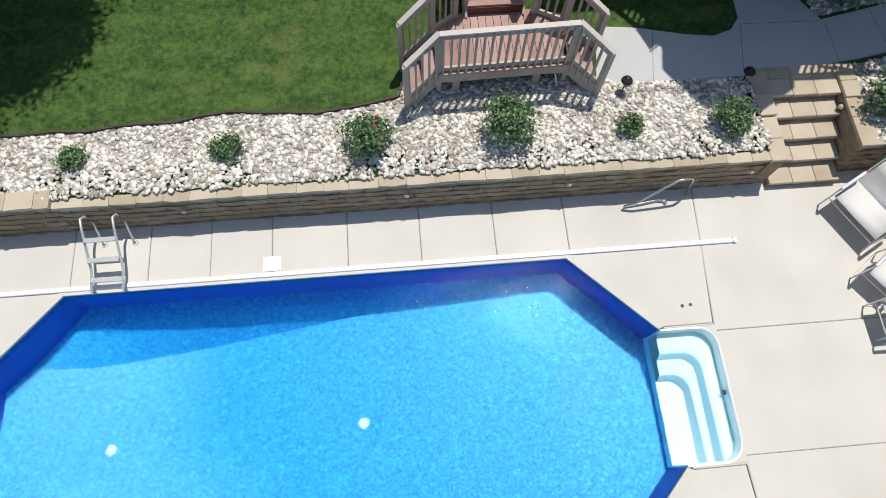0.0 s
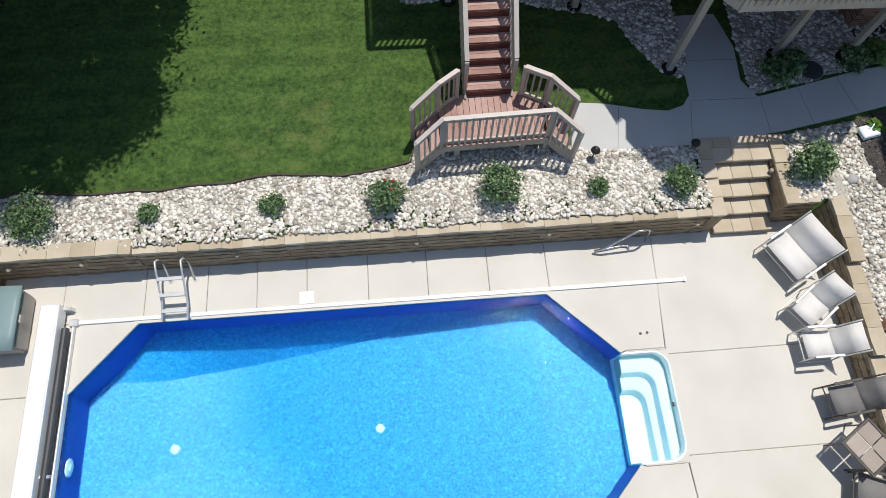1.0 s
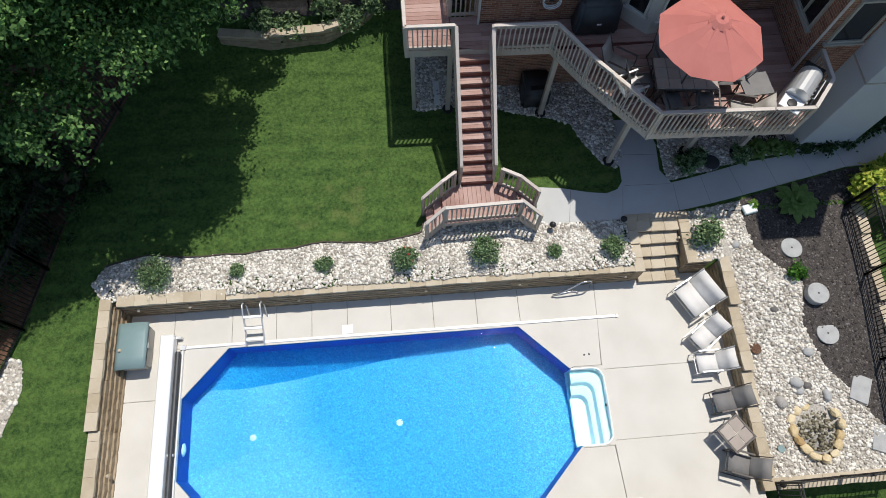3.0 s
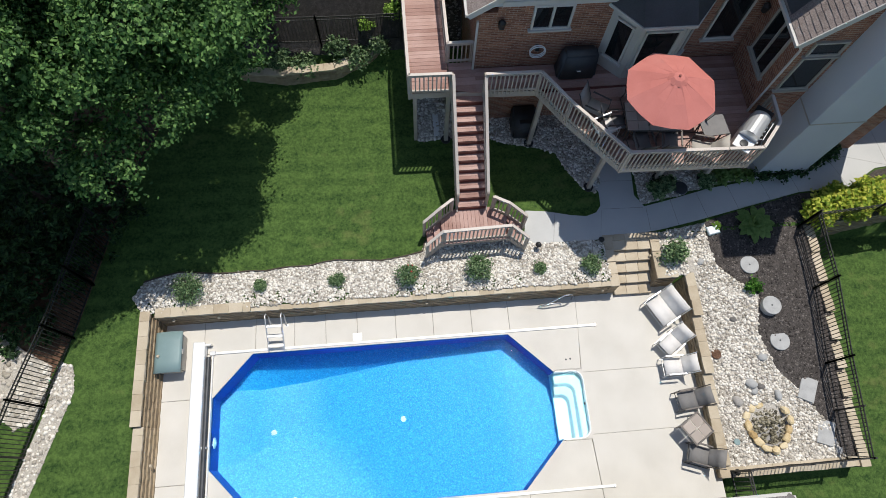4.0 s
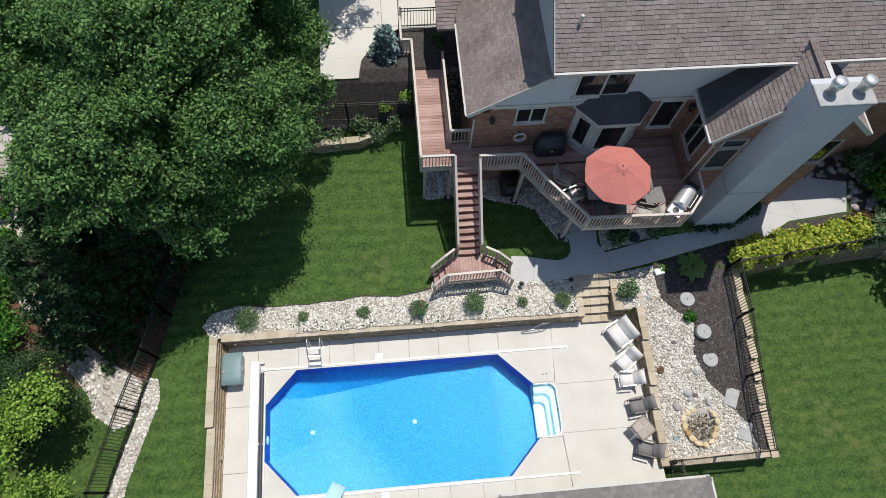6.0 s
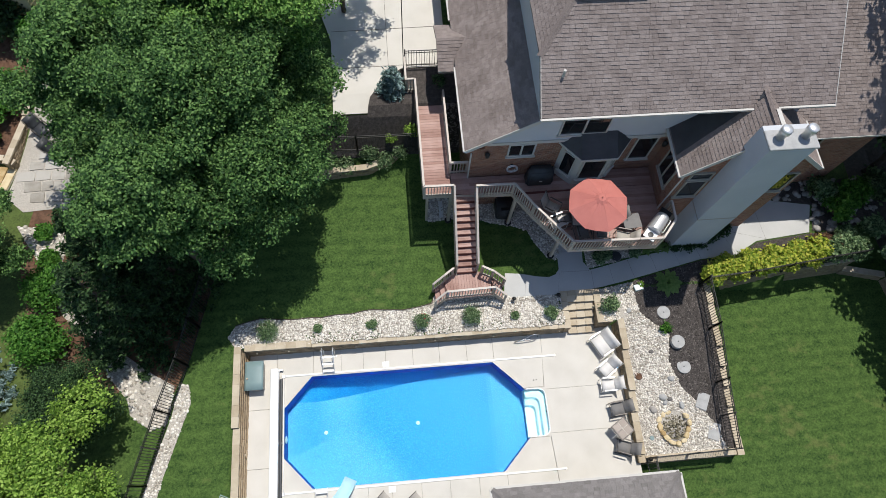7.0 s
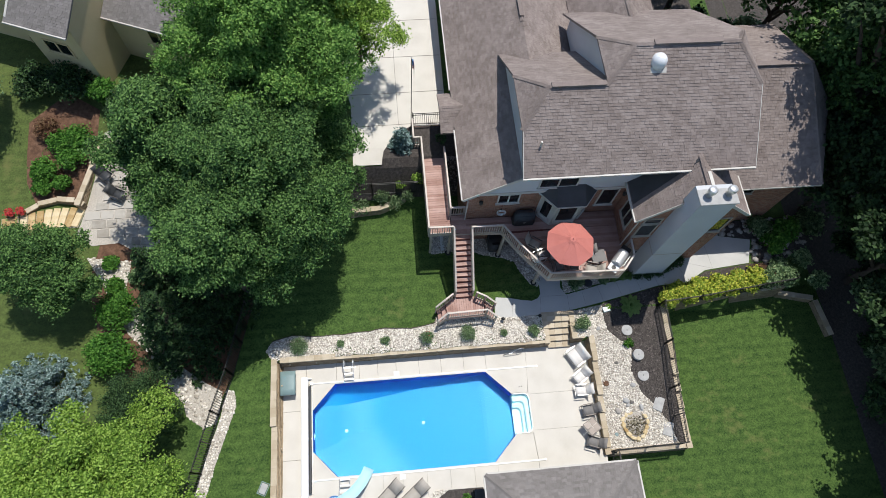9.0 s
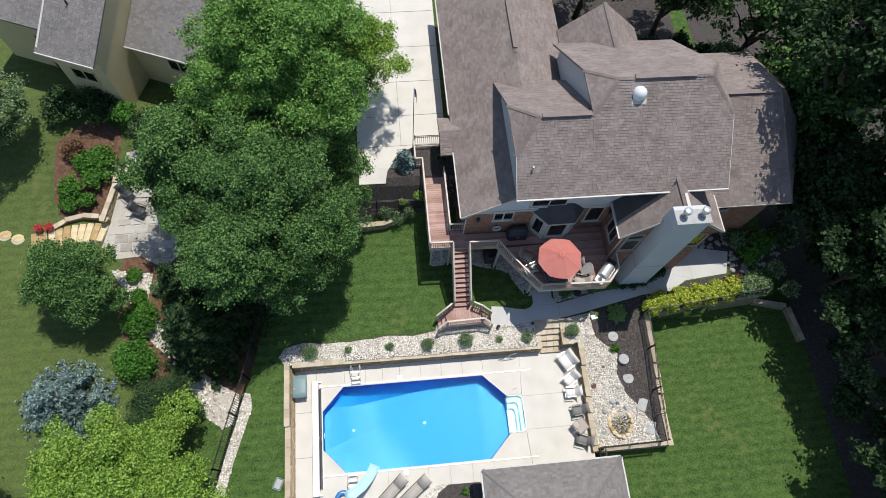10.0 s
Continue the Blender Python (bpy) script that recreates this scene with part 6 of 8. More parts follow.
tree(-26.5, 20.5, 5.5, 2.6, L_SHRUB, "grey-green tree beside the neighbour's house", 11000, 0.14, 175, 9, 0.2)
tree(-27.5, 8.0, 4.0, 2.0, L_DARK, "dark green bush on the far lawn", 6000, 0.12, 176, 8, 0.1)
tree(-25.0, -1.5, 6.0, 2.6, L_DARK, "dark green tree on the far lawn", 9000, 0.14, 177, 8, 0.2)
# dark woods east and north of the house
# tall trees, tops out of view, set so their shadows reach roof and lawn
TALL = [(29.6, 7.0, 21, 5.6), (24.3, 16.4, 21, 5.4), (30.0, -0.5, 20, 5.2), (28.5, 12.0, 21, 5.5)]
for i, (x, y, h, r) in enumerate(TALL):
    tree(x, y, h, r, L_WOOD, "very tall dark green tree at the wood's edge", 22000, 0.22, 220 + i, 14, 0.4, z=-1.0, spread=0.6, dense=1.3, fine_leaf=0.7)
WOODS = [(23.9, 12.6, 10, 3.6), (25.5, 7.6, 12, 4.4), (24.2, 18.0, 12, 4.4), (26.0, 2.6, 12, 4.6), (24.6, -3.4, 12, 4.6), (29.5, 11.5, 13, 5.0), (29.5, 19.5, 13, 5.0), (23.0, 24.5, 11, 4.2), (17.5, 27.5, 11, 4.2), (12.0, 29.5, 11, 4.2), (32.0, 5.5, 13, 5.0), (30.5, -2.5, 13, 5.0), (28.0, 26.5, 13, 5.0), (22.6, -9.0, 11, 4.5), (7.5, 30.5, 9, 3.4), (28.5, -9.5, 12, 5.0), (34.5, 14.0, 13, 5.0)]
for i, (x, y, h, r) in enumerate(WOODS):
    tree(x, y, h, r, L_MAPLE if i in (2, 7) else L_WOOD, "tall dark green tree at the wood's edge", 17000 if x < 29 else 11000, 0.20, 180 + i, 12, 0.2, z=-1.0 if y < 20 else 1.5, spread=0.5, dense=1.3, fine_leaf=0.7)

rng_u = random.Random(91)
for i in range(22):
    if i < 13:
        x, y, z = rng_u.uniform(23.4, 27.0), 11.5 - 1.6 * i, -1.0
    else:
        x, y, z = 11.5 + 1.3 * (i - 13), rng_u.uniform(24.0, 26.5), 1.2
    r = rng_u.uniform(0.9, 1.6)
    shrub(x, y, r * 1.5, r, L_DARK if i % 3 else L_SHRUB, "wild green undergrowth below the tall trees", 1500, 0.13, 400 + i, z=z, name="undergrowth", group="undergrowth at the wood's edge")

# ---- pool fittings ----
def cylinder(a, b, r, n=12):
    return tube([a, b], r, n)


def corner_steps():
    """Moulded white pool steps: broad curved treads inside a shell with rounded corners."""
    s = empty("pool_steps", pose(0, 0, 0), "white moulded pool steps with curved treads", "pool steps")
    x0, x1, y0, y1 = 3.33, STEP_X, STEP_Y0, STEP_Y1

    def outline(d, r):
        """From the north-west round both east corners to the south-west, drawn in by d."""
        pts = [(x0, y1 - d)]
        pts += [(p.x, p.y) for p in arc((x1 - d - r, y1 - d - r, 0), r, 90, 0, 7)]
        pts += [(p.x, p.y) for p in arc((x1 - d - r, y0 + d + r, 0), r, 0, -90, 7)]
        return pts + [(x0, y0 + d)]

    def solid(pts, z0, z1, bevel):
        bm = prism(pts, z0, z1)
        bmesh.ops.recalc_face_normals(bm, faces=bm.faces[:])
        top = [e for e in bm.edges if all(v.co.z > z1 - 0.001 for v in e.verts)]
        bmesh.ops.bevel(bm, geom=top, offset=bevel, segments=2, affect="EDGES")
        bmesh.ops.triangulate(bm, faces=bm.faces[:])
        return bm

    def tread(ix, iy, r, z0, z1):
        """A broad L-shaped step with a rounded nosing along its inner edge."""
        inn = [(x0, iy)] + [(p.x, p.y) for p in arc((ix - r, iy - r, 0), r, 90, 0, 8)] + [(ix + 0.02, y0 + 0.02)]
        out = [(x0, y1 - 0.03)] + [(p.x, p.y) for p in arc((x1 - 0.33, y1 - 0.33, 0), 0.30, 90, 0, 8)] + [(x1 - 0.03, y0 + 0.02)]
        bm = bmesh.new()
        rows = []
        for (xa, ya), (xb, yb) in zip(inn, out):
            d = (Vector((xb, yb, 0)) - Vector((xa, ya, 0))).normalized() * 0.035
            e = d.normalized() * 0.07
            rows.append([bm.verts.new(v) for v in ((max(x0, xa - e.x), ya - e.y, z0), (xa, ya, z1 - 0.035), (xa + d.x * 0.3, ya + d.y * 0.3, z1 - 0.010), (xa + d.x, ya + d.y, z1), (xb, yb, z1))])
        for a, b in zip(rows, rows[1:]):
            for k in range(4):
                bm.faces.new((a[k], b[k], b[k + 1], a[k + 1]))
        bmesh.ops.recalc_face_normals(bm, faces=bm.faces[:])
        if max(bm.faces, key=lambda f: f.calc_area()).normal.z < 0:
            bmesh.ops.reverse_faces(bm, faces=bm.faces[:])
        part("tread", bm, M_STEPW, s, "", True)

    part("shell_floor", box(x0, x1 - 0.02, y0 + 0.01, y1 - 0.01, -1.0, -0.80), M_STEPW, s)
    tread(x0 + 0.45, y1 - 0.70, 0.26, -0.82, -0.52)
    tread(x0 + 0.64, y1 - 0.38, 0.28, -0.54, -0.27)
    part("front_riser", box(x0 - 0.012, x0 + 0.0, y0, y1, -1.2, -0.795), M_STEPW, s)
    # shell wall: a band that follows the rounded outline
    outer, inner = outline(0.0, 0.34), outline(0.035, 0.305)
    part("shell_wall", solid(outer + inner[::-1], -0.9, 0.010, 0.012), M_STEPW, s)
    for cy, sy in ((y1, 1), (y0, -1)):
        pts = [(x1 + 0.004, cy)] + [(p.x, p.y) for p in arc((x1 - 0.345, cy - sy * 0.345, 0), 0.345, 0, 90 * sy, 7)]
        part("corner_fill", prism(pts if sy > 0 else pts[::-1], -0.14, 0.002), M_CONC, s, "pale concrete round the shell")
    w = bmesh.new()
    w.faces.new([w.verts.new((x + 0.0005, y, WATER_Z)) for x, y in outline(0.05, 0.29)])
    bmesh.ops.recalc_face_normals(w, faces=w.faces[:])
    for f in w.faces:
        if f.normal.z < 0:
            f.normal_flip()
    wo = part("step_water", w, M_WATER, s, "shallow clear water over the steps")
    wo.visible_shadow = False
    part("jet", cylinder((x1 - 0.09, 1.2, -0.10), (x1 - 0.06, 1.2, -0.10), 0.04), M_DGREY, s)
    return s


corner_steps()
for x, y in ((-5.85, 1.2), (-1.62, 1.28)):
    d = empty("pool_drain", pose(x, y, pool_depth(x, y)), "round white main drain on the pool floor", "drain", "pool drains")
    part("cover", lathe([(0.09, 0.0), (0.09, 0.03), (0.04, 0.045)], 20), M_WHITE, d)
for x, y, dx, dy in ((-7.49, 0.95, 1, 0),):
    d = empty("pool_light", pose(x, y, -0.42, 0, 90, 0), "round white underwater pool light", "pool light")
    part("bezel", lathe([(0.17, 0.0), (0.17, 0.03), (0.13, 0.05)], 24), M_WHITE, d)
    part("lens", lathe([(0.11, 0.05), (0.06, 0.075)], 20), M_STEPW, d)
for x, y in ((-2.92, 3.88), (-2.92, -1.48)):
    d = empty("skimmer_lid", pose(x, y, 0.004), "square white skimmer lid set in the concrete", "skimmer", "skimmer lids")
    part("frame", box(-0.15, 0.15, -0.13, 0.13, 0, 0.010, 0.003), M_WHITE, d)
    part("lid", lathe([(0.11, 0.010), (0.10, 0.016)], 20), M_WHITE, d)
    part("throat", box(-0.14, 0.14, -0.28 if y > 0 else 0.27, -0.27 if y > 0 else 0.28, -0.16, -0.04), M_WHITE, d)
for y in (3.685, -1.285):
    d = empty("cover_track", pose(0, y, 0.0), "long white pool cover track on the coping", "cover track", "cover tracks")
    part("channel", box(-7.45, 4.90 if y > 0 else 4.66, -0.04, 0.04, 0.0, 0.045, 0.008), M_WHITE, d)
    part("end_pulley", box(-7.62, -7.45, -0.07, 0.07, 0.0, 0.07, 0.01), M_ALU, d)
    part("end_cap", box((4.90 if y > 0 else 4.66) - 0.02, (4.90 if y > 0 else 4.66) + 0.05, -0.05, 0.05, 0.0, 0.055, 0.01), M_ALU, d)
reel = empty("pool_cover_reel", pose(0, 0, 0), "long white pool cover housing on the concrete", "cover reel")
part("housing", box(-8.07, -7.70, -2.30, 4.02, 0.05, 0.36, 0.03), M_WHITE, reel)
part("roller", cylinder((-7.62, -1.9, 0.16), (-7.62, 3.55, 0.16), 0.07), M_DGREY, reel, "dark rolled cover")
part("front_lip", box(-7.53, -7.50, -1.9, 3.6, 0.02, 0.10), M_WHITE, reel)
for y in (-2.25, 0.8, 3.95):
    part("bracket", box(-8.05, -7.55, y - 0.03, y + 0.03, 0.0, 0.2), M_ALU, reel)


def ladder(name, m, label, flipped):
    """A pool ladder: two bent rails with three steps; flipped ones are swung up over the deck."""
    l = empty(name, m, label, "pool ladder", "pool ladders")
    for x in (-0.25, 0.25):
        if flipped:
            pts = [(x, -0.02, 0.03), (x, -0.06, 0.16)] + [Vector((x, 0.28 + 0.55 * t, 0.22 + 0.42 * t)) for t in (0.0, 0.5, 1.0)] + [Vector((x, 0.98, 0.72)), Vector((x, 1.08, 0.62)), Vector((x + 0.04, 1.05, 0.40)), Vector((x + 0.05, 0.82, 0.05))]
        else:
            pts = [Vector((x, -0.10, -0.95)), Vector((x, -0.10, 0.35))] + arc((x, 0.18, 0.35), 0.28, 180, 40, 6, "yz") + [Vector((x, 0.62, 0.28)), Vector((x, 0.70, 0.0))]
        part("side_rail", tube(pts, 0.022, 8), M_ALU, l, "", True)
        part("rail_anchor", lathe([(0.06, 0.0), (0.05, 0.02)], 14, Matrix.Translation(Vector(pts[-1]).xy.to_3d())), M_ALU, l)
    for i in range(3):
        if flipped:
            p = Vector((0, 0.12 + 0.28 * i, 0.22 + 0.17 * i))
        else:
            p = Vector((0, -0.12, -0.75 + 0.27 * i))
        part("step", box(-0.25, 0.25, p.y - 0.04, p.y + 0.04, p.z - 0.015, p.z + 0.015, 0.006), M_ALU, l, "bright ribbed step")
    return l


ladder("pool_ladder", pose(-5.50, 3.62, 0.0), "bright metal pool ladder swung up over the concrete", True)
ladder("pool_ladder", pose(-5.88, -1.24, 0.0, 0, 0, 180), "bright metal pool ladder at the far side", True)
rail = empty("step_handrail", pose(0, 0, 0), "loose bent steel handrail leaning by the wall", "handrail")
part("tube", tube([(4.26, 4.60, 0.03), (4.20, 4.62, 0.55), (4.12, 4.60, 0.66), (3.9, 4.58, 0.66), (3.3, 4.42, 0.22), (3.12, 4.42, 0.10), (3.16, 4.45, 0.04), (3.4, 4.47, 0.04), (3.72, 4.52, 0.04), (3.86, 4.50, 0.04), (3.88, 4.44, 0.04)], 0.024, 8), M_STEEL, rail, "", True)

box_ = empty("deck_box", pose(-8.74, 3.72, 0.0), "plastic storage box with a sage green curved lid", "storage box")
b = bmesh.new()
add_box(b, -0.36, 0.40, -0.60, 0.60, 0.0, 0.50)
for v in b.verts:
    if v.co.z < 0.1:
        v.co.x *= 0.92
        v.co.y *= 0.95
bmesh.ops.bevel(b, geom=[e for e in b.edges], offset=0.05, segments=2, affect="EDGES")
part("body", b, M_BOXBODY, box_)
b = bmesh.new()
rows = []
for i in range(9):
    t = i / 8
    x = lerp(-0.40, 0.42, t)
    z = 0.52 + 0.12 * math.sin(math.pi * (0.15 + 0.6 * t))
    rows.append([b.verts.new((x, y, z - 0.02 * abs(y))) for y in (-0.64, -0.3, 0.3, 0.64)])
for p, q in zip(rows, rows[1:]):
    for j in range(3):
        b.faces.new((p[j], q[j], q[j + 1], p[j + 1]))
r = bmesh.ops.extrude_face_region(b, geom=b.faces[:])
bmesh.ops.translate(b, vec=(0, 0, -0.05), verts=[g for g in r["geom"] if isinstance(g, bmesh.types.BMVert)])
bmesh.ops.recalc_face_normals(b, faces=b.faces[:])
part("lid", b, M_BOXLID, box_, "sage green ribbed lid", True)
part("latch", box(0.40, 0.44, -0.08, 0.08, 0.40, 0.52, 0.01), M_BOXBODY, box_)

for x, y in ((3.78, 2.62), (3.92, 2.63)):
    d = empty("anchor_cup", pose(x, y, 0.003), "small dark handrail anchor in the concrete", "anchor", "anchor cups")
    part("cup", lathe([(0.03, 0), (0.03, 0.006)], 12), M_DGREY, d)
# small lights on the retaining walls
for x, y, z in ((-8.6, 4.69, 0.62), (-7.2, 4.69, 0.62), (-4.2, 4.69, 0.55), (-0.6, 4.69, 0.55), (2.1, 4.69, 0.55), (5.2, 4.69, 0.55), (-9.02, 3.6, 0.6), (-9.02, 0.4, 0.5), (7.2, 4.95, 0.6), (6.95, 5.7, 0.75)):
    d = empty("wall_light", pose(x, y, z), "small tan lamp under the cap stones", "lamp", "wall lamps")
    part("hood", lathe([(0.045, 0.0), (0.05, 0.03), (0.03, 0.06)], 10), M_CAP, d)
    part("bracket", box(-0.015, 0.015, 0.0, 0.05, -0.02, 0.03), M_BLOCK, d)
for x, y in ((3.18, 6.22), (5.28, 6.25), (11.83, 7.28), (8.45, -1.22), (15.9, 7.9)):
    z = ground_z(x, y)
    d = empty("path_lamp", pose(x, y, z), "short black path lamp on a stake", "lamp", "path lamps")
    part("stake", cylinder((0, 0, -0.05), (0, 0, 0.32), 0.012, 8), M_BLACK, d)
    part("hood", lathe([(0.03, 0.28), (0.10, 0.32), (0.08, 0.36), (0.02, 0.40)], 14), M_BLACK, d)


# ---- sling chairs and table ----
def sling_chair(x, y, deg, fabric, label, z=0.0, w=0.58, group="chairs by the pool", lean=0.24):
    """Metal sling chair; faces +x before it is turned."""
    c = empty("sling_chair", pose(x, y, z, 0, 0, deg), label, "chair", group)
    h = w / 2
    metal = M_ALU if fabric is M_FABRIC_W else M_CHAIRMET
    for s in (-1, 1):
        yy = s * h
        part("side_frame", tube([(0.42, yy, 0.02), (0.40, yy, 0.55), (0.36, yy, 0.62), (0.0, yy, 0.62), (-0.20, yy, 0.60)], 0.015, 6), metal, c, "", True)
        part("leg", tube([(-0.30, yy, 0.02), (-0.22, yy, 0.36), (-0.24, yy, 0.45), (-0.24 - lean, yy, 0.98)], 0.015, 6), metal, c, "", True)
        part("foot_bar", tube([(0.42, yy, 0.015), (-0.32, yy, 0.015)], 0.014, 6), metal, c)
        part("armrest", box(-0.18, 0.40, yy - 0.028, yy + 0.028, 0.62, 0.645, 0.008), metal, c)
    part("cross_bar", tube([(0.42, -h, 0.30), (0.42, h, 0.30)], 0.013, 6), metal, c)
    prof = [(0.40, 0.42), (0.20, 0.40), (0.0, 0.385), (-0.17, 0.39), (-0.235, 0.45), (-0.24 - lean * 0.4, 0.66), (-0.24 - lean * 0.95, 0.96)]
    for name, seg in (("seat_sling", prof[:4]), ("back_sling", prof[3:])):
        bm = bmesh.new()
        a = [[bm.verts.new((px, s * (h - 0.03), pz - (0.012 if s == 0 else 0))) for s in (-1, 0, 1)] for px, pz in seg]
        for p, q in zip(a, a[1:]):
            for j in (0, 1):
                bm.faces.new((p[j], p[j + 1], q[j + 1], q[j]))
        r = bmesh.ops.extrude_face_region(bm, geom=bm.faces[:])
        bmesh.ops.translate(bm, vec=(0, 0, -0.012), verts=[g for g in r["geom"] if isinstance(g, bmesh.types.BMVert)])
        bmesh.ops.recalc_face_normals(bm, faces=bm.faces[:])
        part(name, bm, fabric, c, "", True)
    return c


sling_chair(7.18, 3.98, 208, M_FABRIC_W, "wide pale sling loveseat facing the pool", w=1.0)
sling_chair(7.22, 2.86, 215, M_FABRIC_W, "pale sling chair turned towards the pool")
sling_chair(7.20, 2.08, 180, M_FABRIC_W, "pale sling chair facing the pool")
sling_chair(7.42, 1.02, 186, M_FABRIC_G, "grey sling chair on dark legs facing the pool")
sling_chair(7.40, -0.66, 160, M_FABRIC_G, "grey sling chair on dark legs beside the small table")
tb = empty("patio_table", pose(7.28, 0.12, 0.0, 0, 0, 32), "square grey patio table with four top panels", "table")
for i in (-1, 1):
    for j in (-1, 1):
        part("top_panel", box(i * 0.165 - 0.155, i * 0.165 + 0.155, j * 0.165 - 0.155, j * 0.165 + 0.155, 0.68, 0.70, 0.004), M_TILE, tb)
        part("leg", tube([(i * 0.30, j * 0.30, 0.0), (i * 0.28, j * 0.28, 0.66)], 0.015, 6), M_CHAIRMET, tb)
part("top_frame", ring([(-0.33, -0.33), (0.33, -0.33), (0.33, 0.33), (-0.33, 0.33)], [(-0.37, -0.37), (0.37, -0.37), (0.37, 0.37), (-0.37, 0.37)], 0.66, 0.705), M_CHAIRMET, tb)


def lounger(x, y, deg):
    """Reclining sun lounger; its head lies towards +x before it is turned."""
    c = empty("sun_lounger", pose(x, y, 0, 0, 0, deg), "beige sling sun lounger with a raised back", "lounger", "loungers at the far side")
    for s in (-0.31, 0.31):
        part("side_rail", tube([(-0.95, s, 0.30), (0.30, s, 0.30), (0.92, s, 0.72)], 0.018, 6), M_CHAIRMET, c, "", True)
        for px in (-0.75, 0.2):
            part("leg", tube([(px, s, 0.0), (px + 0.08, s, 0.30)], 0.015, 6), M_CHAIRMET, c)
    for name, seg in (("seat_sling", [(-0.93, 0.31), (-0.3, 0.29), (0.28, 0.31)]), ("back_sling", [(0.30, 0.32), (0.6, 0.51), (0.90, 0.72)])):
        bm = bmesh.new()
        a = [[bm.verts.new((px, s, pz)) for s in (-0.29, 0.29)] for px, pz in seg]
        for p, q in zip(a, a[1:]):
            bm.faces.new((p[0], p[1], q[1], q[0]))
        r = bmesh.ops.extrude_face_region(bm, geom=bm.faces[:])
        bmesh.ops.translate(bm, vec=(0, 0, -0.012), verts=[g for g in r["geom"] if isinstance(g, bmesh.types.BMVert)])
        bmesh.ops.recalc_face_normals(bm, faces=bm.faces[:])
        part(name, bm, M_FABRIC_T, c, "", True)
    return c


lounger(-3.72, -2.35, 42)
lounger(-2.45, -2.45, 38)
sl = empty("pool_slide", pose(0, 0, 0), "pale aqua curved pool slide over the water", "slide")
bm = bmesh.new()
path_ = [Vector(p) for p in ((-4.62, -0.92, 0.28), (-4.78, -1.25, 0.42), (-5.0, -1.62, 0.72), (-5.35, -2.0, 1.05), (-5.8, -2.32, 1.32), (-6.2, -2.5, 1.42))]
rows = []
for i, p in enumerate(path_):
    d = (path_[min(i + 1, 5)] - path_[max(i - 1, 0)]).normalized()
    s = Vector((-d.y, d.x, 0)).normalized()
    rows.append([bm.verts.new(p + s * u + Vector((0, 0, z))) for u, z in ((-0.27, 0.16), (-0.22, 0.03), (0, 0), (0.22, 0.03), (0.27, 0.16))])
for p, q in zip(rows, rows[1:]):
    for j in range(4):
        bm.faces.new((p[j], p[j + 1], q[j + 1], q[j]))
r = bmesh.ops.extrude_face_region(bm, geom=bm.faces[:])
bmesh.ops.translate(bm, vec=(0, 0, -0.03), verts=[g for g in r["geom"] if isinstance(g, bmesh.types.BMVert)])
bmesh.ops.recalc_face_normals(bm, faces=bm.faces[:])
part("chute", bm, M_SLIDE, sl, "", True)
for x, y, z in ((-4.95, -1.55, 0.62), (-5.9, -2.4, 1.3), (-6.3, -2.6, 1.35)):
    part("leg", tube([(x, y - 0.2, 0), (x, y - 0.1, z)], 0.03, 8), M_ALU, sl)
for i in range(4):
    part("rung", box(-6.7, -6.3, -2.75 - 0.05 * i, -2.65 - 0.05 * i, 0.3 + 0.26 * i, 0.33 + 0.26 * i), M_SLIDE, sl)
fl = empty("pool_float", pose(-6.45, -2.55, 0.0), "inflated blue pool float lying on the concrete", "pool float")
part("ring", tube([p for p in arc((0, 0, 0.16), 0.34, 0, 345, 22)], 0.14, 10, True), M_BLUEF, fl, "", True)
part("handle", tube([(-0.14, 0.34, 0.28), (-0.08, 0.36, 0.36), (0.08, 0.36, 0.36), (0.14, 0.34, 0.28)], 0.02, 6), M_WHITE, fl)
fl = empty("pool_float", pose(-5.95, -2.9, 0.0), "folded blue pool mat on the concrete", "pool float")
part("mat", lathe([(0.25, 0.0), (0.30, 0.1), (0.2, 0.2), (0.05, 0.22)], 14), M_BLUEF, fl, "", True)
part("strap", box(-0.02, 0.02, -0.28, 0.28, 0.19, 0.235), M_WHITE, fl)
vb = empty("valve_box", pose(-9.9, -1.45, ground_z(-9.9, -1.45), 0, 0, -25), "pale green plastic valve box lid in the lawn", "valve box")
part("lid", box(-0.17, 0.17, -0.25, 0.25, 0.0, 0.05, 0.02), M_PAVER, vb)
part("rim", ring([(-0.2, -0.28), (0.2, -0.28), (0.2, 0.28), (-0.2, 0.28)], [(-0.23, -0.31), (0.23, -0.31), (0.23, 0.31), (-0.23, 0.31)], 0.0, 0.03), M_BOXLID, vb)

# ---- pool house roof to the south ----
ph = empty("pool_house", pose(0, 0, 0), "low pool house with a hipped grey-brown shingle roof", "pool house")
CX0, CX1, CY0, CY1, CZ = 1.05, 8.62, -8.2, -1.84, 2.54
cp = 0.36
rx0, rx1, ry = CX0 + 3.18, CX1 - 3.18, (CY0 + CY1) / 2
rz = CZ + cp * 3.18
roof_slope(ph, [(CX1, CY1, CZ), (CX0, CY1, CZ), (rx0, ry, rz), (rx1, ry, rz)], M_SHINGLE_GREY)
roof_slope(ph, [(CX0, CY0, CZ), (CX1, CY0, CZ), (rx1, ry, rz), (rx0, ry, rz)], M_SHINGLE_GREY)
roof_slope(ph, [(CX0, CY1, CZ), (CX0, CY0, CZ), (rx0, ry, rz)], M_SHINGLE_GREY)
roof_slope(ph, [(CX1, CY0, CZ), (CX1, CY1, CZ), (rx1, ry, rz)], M_SHINGLE_GREY)
